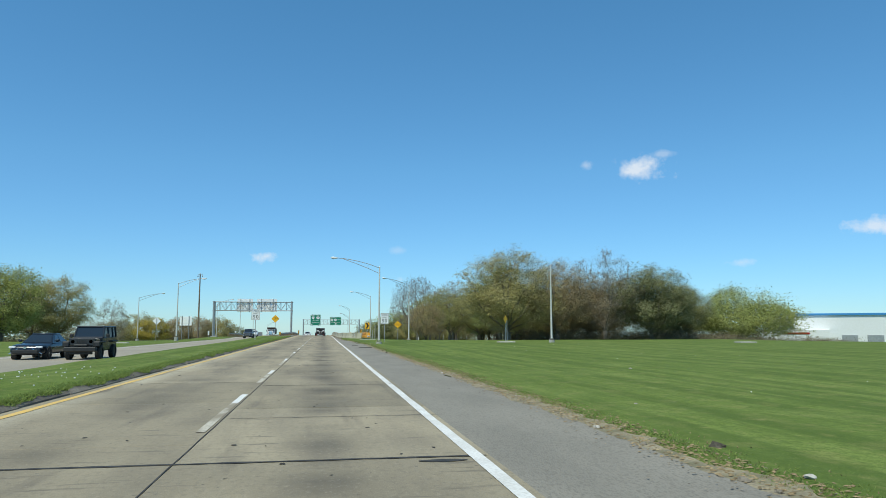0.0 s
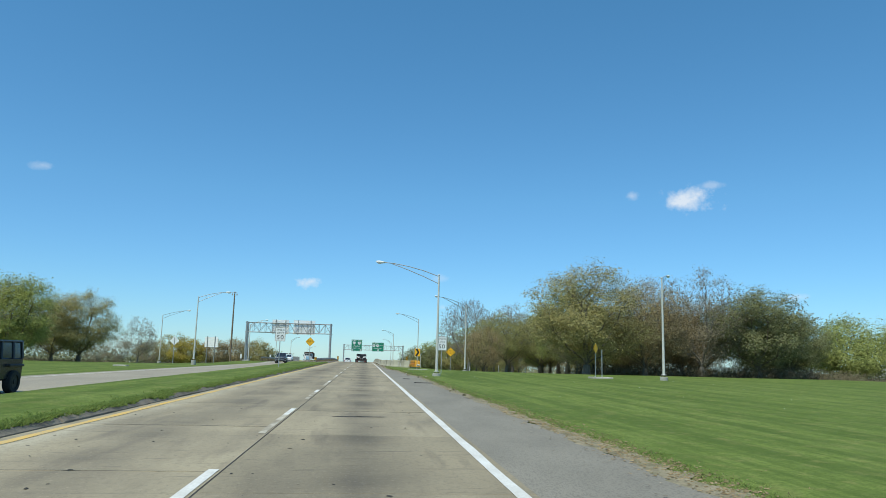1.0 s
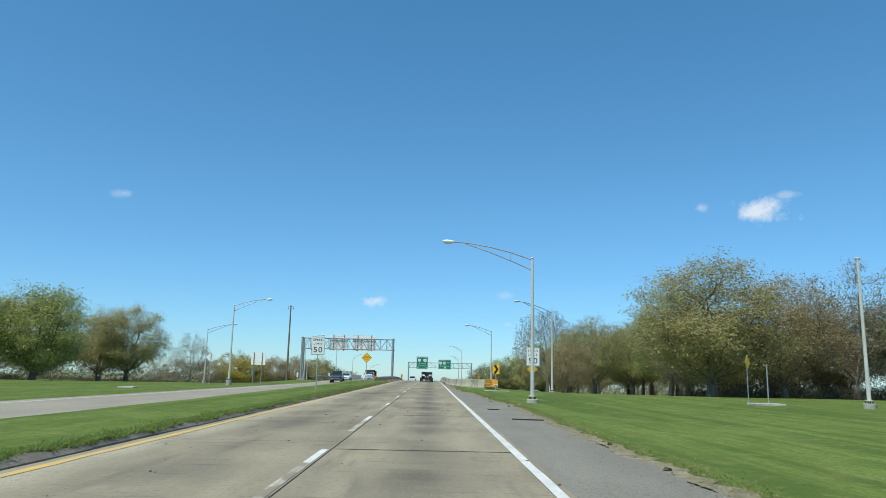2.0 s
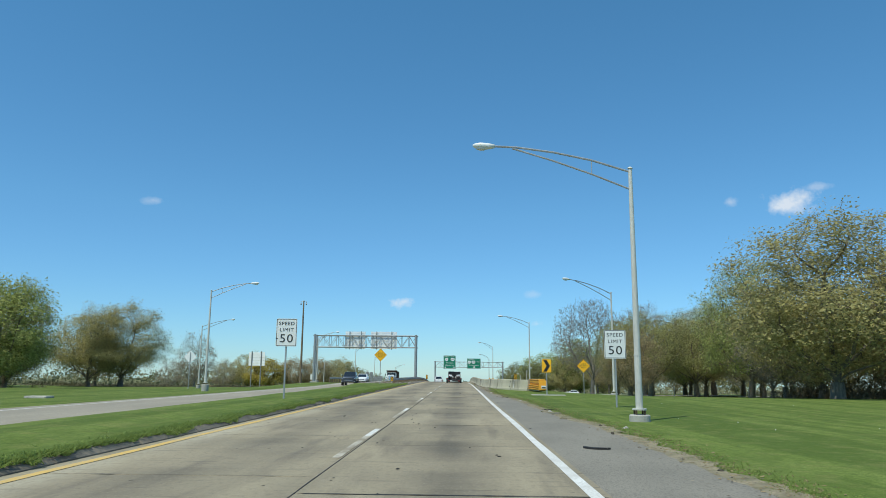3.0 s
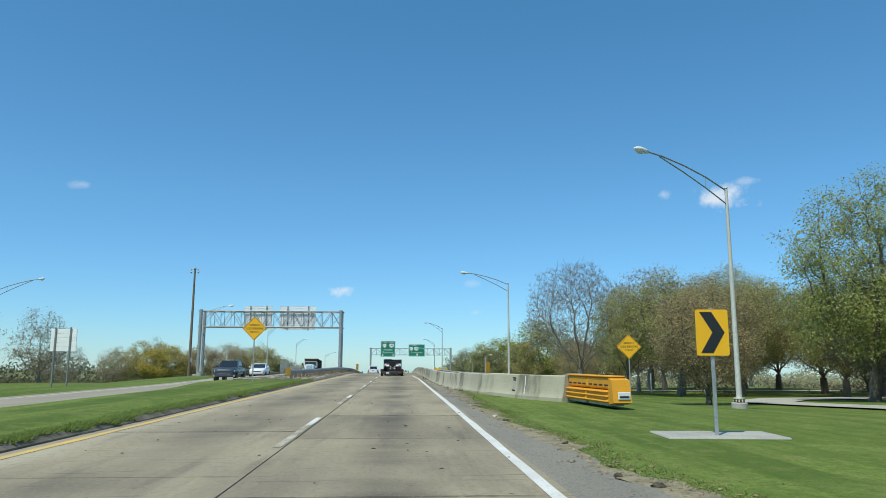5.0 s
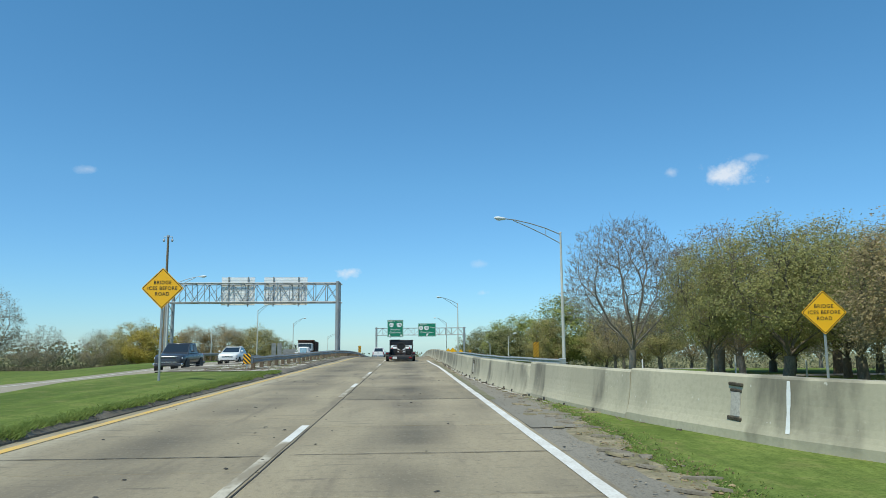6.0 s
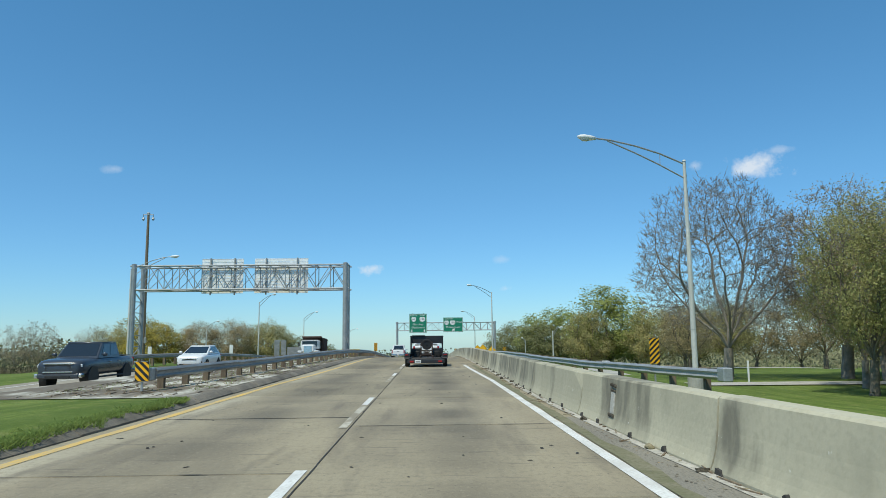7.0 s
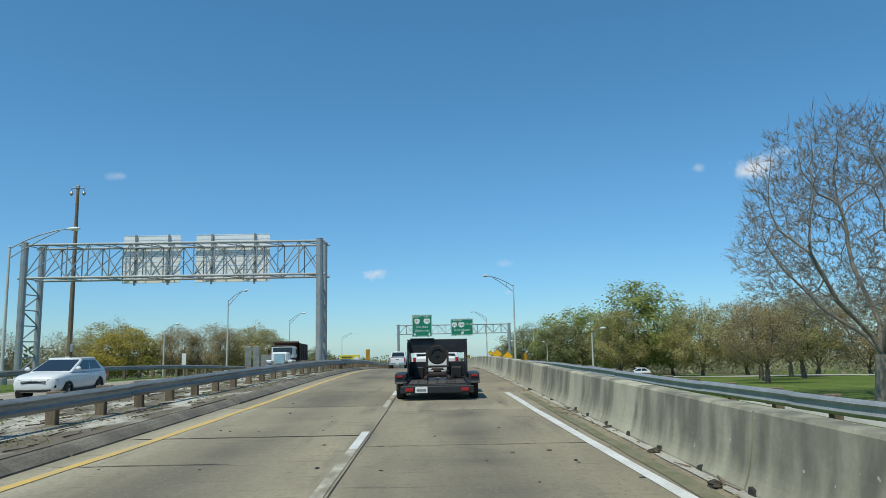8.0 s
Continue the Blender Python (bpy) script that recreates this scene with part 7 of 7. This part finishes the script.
# stains of moss beside the barrier
strip("moss", lambda y: 2.45 + 0.08 * noise.noise(Vector((1, y * 0.5, 2))), lambda y: 2.66 + 0.12 * noise.noise(Vector((3, y * 0.4, 2))), 128, 168, 0.5, 0.008, surf("roadside_moss", (0.15, 0.15, 0.075), (0.23, 0.205, 0.135), 2.0, 0.95, 0.3, fine=20), "thin green moss along the edge line", "moss", jag=0.03)

# white clover heads on the median
def clover():
    r = random.Random(77)
    s = Shell()
    for k in range(140):
        y = r.uniform(7, 30) if k < 110 else r.uniform(12, 95)
        x = -6.4 - 3.0 * r.random() if k < 110 else r.uniform(7, 26)
        z = land_z(x, y)
        w = r.uniform(0.012, 0.026) if k < 110 else r.uniform(0.01, 0.018)
        s.ball((x, y, z + 0.015), (w * 1.2, w, w * 0.8), 5, 3)
    tagged(part("clover", s, M_SIGN_WHITE, None), "white clover heads in the mown grass", "flowers", "", "stuff")


clover()


# steel-strapped pockets and white paint streaks on the barrier's face
def on_barrier(y):
    x = barrier_x(y)
    a = math.atan2(barrier_x(y + 0.5) - barrier_x(y - 0.5), 1.0)
    lift = 0.12 * (1 - smooth01((y - 117) / 14))
    return pose(x, y, road_z(y) + lift, 0, 0, -math.degrees(a))


# dark concrete for lumps; on the barrier joints it draws recess shade
M_DARK_CONC_RECESS = surf("dark_concrete_and_recess_shade", (0.07, 0.062, 0.048), (0.12, 0.105, 0.08), 6, 0.97, 0.6, c3=(0.035, 0.032, 0.027), fine=26, spec=0.1)
for y in (120.24, 139.23):
    pk = tagged(thing("barrier_pocket", "broken barrier joint with rusty straps and dark boxes for recess shade", "barrier", on_barrier(y)), group="barrier joints", kind="structure")
    # solid dark boxes, slightly proud, stand in for shade inside the notches
    for z in (0.21, 0.62, 0.71):
        xo = -0.232 if z < 0.3 else -0.17
        part("notch", Shell().box((xo, 0, z), (0.06, 0.3 if z != 0.62 else 0.24, 0.06 if z < 0.3 else 0.05), 0.012, pose(0, 0, 0, 3, 0, 0)), M_DARK_CONC_RECESS, pk, "dark box for the shade in a broken notch")
    part("strap", Shell().box((-0.203, 0, 0.42), (0.03, 0.2, 0.36), 0.006, pose(0, 0, 0, 0, 7, 0)), M_CONC, pk, "pale strap plate between the notches")
for y, w in ((119.27, 0.036), (127.46, 0.01)):
    st = on_barrier(y)
    pts = [(lerp_list([(0.09, -0.279), (0.16, -0.254), (0.25, -0.231), (0.36, -0.211), (0.48, -0.194), (0.81, -0.164)], z), z, w * (0.7 + 0.7 * abs(noise.noise(Vector((y, z * 3, 1)))))) for z in (0.1, 0.16, 0.25, 0.36, 0.48, 0.64, 0.8)]
    v = [(x, s * h - 0.1 * max(0, 0.3 - z), z) for x, z, h in pts for s in (-1, 1)]
    ob = new("paint_streak", quick_mesh("paint_streak", v, [(2 * k, 2 * k + 1, 2 * k + 3, 2 * k + 2) for k in range(len(pts) - 1)], M_SIGN_WHITE))
    ob.matrix_basis = st
    tagged(ob, "white paint streak down the barrier's face", "paint", "paint streaks", "structure")


# broken lumps of concrete and soil lying along the barrier's foot
def lump(x, y, z, s, material, seed):
    r = random.Random(seed)
    sh = Shell().ball((0, 0, 0), 1.0, 9, 6)
    st = (s * r.uniform(0.7, 1.2), s * r.uniform(0.8, 1.7), s * r.uniform(0.45, 0.75))
    off = Vector((seed * 3.1, 0, 0))
    sh.v = [tuple(c * k * (0.85 + 0.6 * noise.noise(Vector(p) * 1.7 + off)) for c, k in zip(p, st)) for p in sh.v]
    ob = part("rubble", sh, material, None)
    ob.location = (x, y, z + st[2] * 0.45)
    return tagged(ob, "broken lump of dark concrete at the barrier's foot", "rubble", "rubble along the barrier")


lump(5.63, 12.3, -0.02, 0.11, M_DARK_CONC_RECESS, 5)
bpy.data.objects["rubble"]["label"] = "dark lump in the grass by the shoulder"
lr = random.Random(88)
for k in range(70):
    y = lr.uniform(64, 116) if k < 52 else lr.uniform(8, 64)
    clod = lump(lerp_list(SHOULDER, y) + lr.gauss(0.08, 0.16), y, -0.02, lr.uniform(0.025, 0.085), (M_DARK_CONC_RECESS, M_DIRT, M_CRUMB, M_CONC_LIGHT)[lr.choice((0, 0, 1, 2, 2, 3))], k + 40)
    tagged(clod, "small clod or stone on the shoulder's dry edge", group="clods along the shoulder")
for k in range(26):
    y = 121.5 + 1.9 * k + lr.uniform(-0.8, 0.8)
    lump(barrier_x(y) - 0.36 - abs(lr.gauss(0, 0.06)), y, road_z(y), lr.uniform(0.035, 0.1), M_DARK_CONC_RECESS if lr.random() < 0.7 else M_DIRT, k + 2)

def tyre_strip(x, y, ln, turn, curve):
    """A strip of torn tread lying flat, slightly curled."""
    sh = Shell()
    n = 8
    v = []
    for k in range(n + 1):
        t = k / n - 0.5
        w = 0.06 * (1 - 1.6 * abs(t) ** 2)
        v += [(ln * t, curve * t * t - w, 0.0), (ln * t, curve * t * t + w, 0.0), (ln * t, curve * t * t + w, 0.035), (ln * t, curve * t * t - w, 0.035)]
    sh.add(v, [(4 * k + i, 4 * k + (i + 1) % 4, 4 * k + 4 + (i + 1) % 4, 4 * k + 4 + i) for k in range(n) for i in range(4)] + [(3, 2, 1, 0), (4 * n, 4 * n + 1, 4 * n + 2, 4 * n + 3)])
    ob = part("tyre_strip", sh, M_TYRE, None)
    ob.matrix_basis = pose(x, y, -0.01, 0, 0, turn)
    tagged(ob, "black strip of torn tyre tread on the shoulder", "debris", "torn tyre strips")


tyre_strip(4.42, 85.4, 0.52, -8, 0.2)
tyre_strip(4.0, 63.5, 1.1, -12, 0.3)
tyre_strip(3.35, 70.2, 0.55, -30, 0.5)


def flake(x, y, w, l, seed):
    r = random.Random(seed)
    n = 7
    ring = [(w * math.cos(6.283 * k / n) * r.uniform(0.6, 1.1), l * math.sin(6.283 * k / n) * r.uniform(0.6, 1.1)) for k in range(n)]
    sh = Shell().add([(px, py, -0.02) for px, py in ring] + [(px * 0.9, py * 0.9, 0.008) for px, py in ring], [tuple(range(n - 1, -1, -1)), tuple(range(n, 2 * n))] + [(k, (k + 1) % n, n + (k + 1) % n, n + k) for k in range(n)])
    ob = part("paving_flake", sh, M_CRUMB if r.random() < 0.6 else M_DIRT, None)
    ob.matrix_basis = pose(x, y, 0.02, r.uniform(-4, 4), r.uniform(-4, 4), r.uniform(0, 90))
    tagged(ob, "broken flake of old paving beside the barrier", "rubble", "broken paving flakes")


for k in range(58):
    y = lr.uniform(116.5, 133)
    flake(lerp_list(SHOULDER, y) + 0.15 + lr.gauss(0.15, 0.3), y, lr.uniform(0.04, 0.15), lr.uniform(0.08, 0.28), k + 70)
flake(4.15, 124.4, 0.35, 0.7, 3)

# thin pale posts in the park and a few stones in the grass
for x, y, h in ((29.0, 170.0, 2.2), (34.5, 168.5, 1.8), (24.5, 181.0, 1.6)):
    z = land_z(x, y)
    tagged(part("park_post", Shell().box((x, y, z + h / 2 - 0.2), (0.12, 0.12, h + 0.4), 0.02), M_SIGN_WHITE, None), "thin pale post standing in the park grass", "post", "park posts")
for k, (x, y, s) in enumerate(((5.5, 10.3, 0.055), (6.9, 17.5, 0.03), (8.8, 11.9, 0.05), (12.5, 30.0, 0.05))):
    sh = Shell().ball((0, 0, 0), (s * 1.5, s, s * 0.6), 8, 5)
    sh.v = [tuple(c * (0.9 + 0.5 * noise.noise(Vector(p) * 18 + Vector((k, 0, 0)))) for c in p) for p in sh.v]
    ob = part("stone", sh, M_CONC_LIGHT, None)
    ob.location = (x, y, land_z(x, y) + s * 0.35)
    tagged(ob, "pale stone lying in the roadside grass", "stone", "stones in the grass")

# ---- concrete slabs of the carriageway, one by one


def slab_mesh(x0, x1):
    s = Shell()
    return s.box(((x0 + x1) / 2, 0, -0.1), (x1 - x0, SLAB - 0.034, 0.2), 0.006).mesh("slab", M_ROAD)


pavement = tagged(thing("road_slabs", "old tan concrete road slabs with dark joints and oil stains", "road"), kind="structure")
left_slab, right_slab, wide_slab = slab_mesh(-5.75, -1.345), slab_mesh(-1.335, 2.5), slab_mesh(-1.335, 2.98)
sr = random.Random(9)
for k in range(-8, 28):
    y = 12.38 + SLAB * (k + 0.5)
    for me in (left_slab, right_slab if y < 139 else wide_slab):
        ob = new("slab", me)
        ob.parent = pavement
        ob.matrix_basis = pose(0, y + (0.0 if me is not left_slab else 1.4), sr.uniform(-0.004, 0.0), 0, 0, 0)
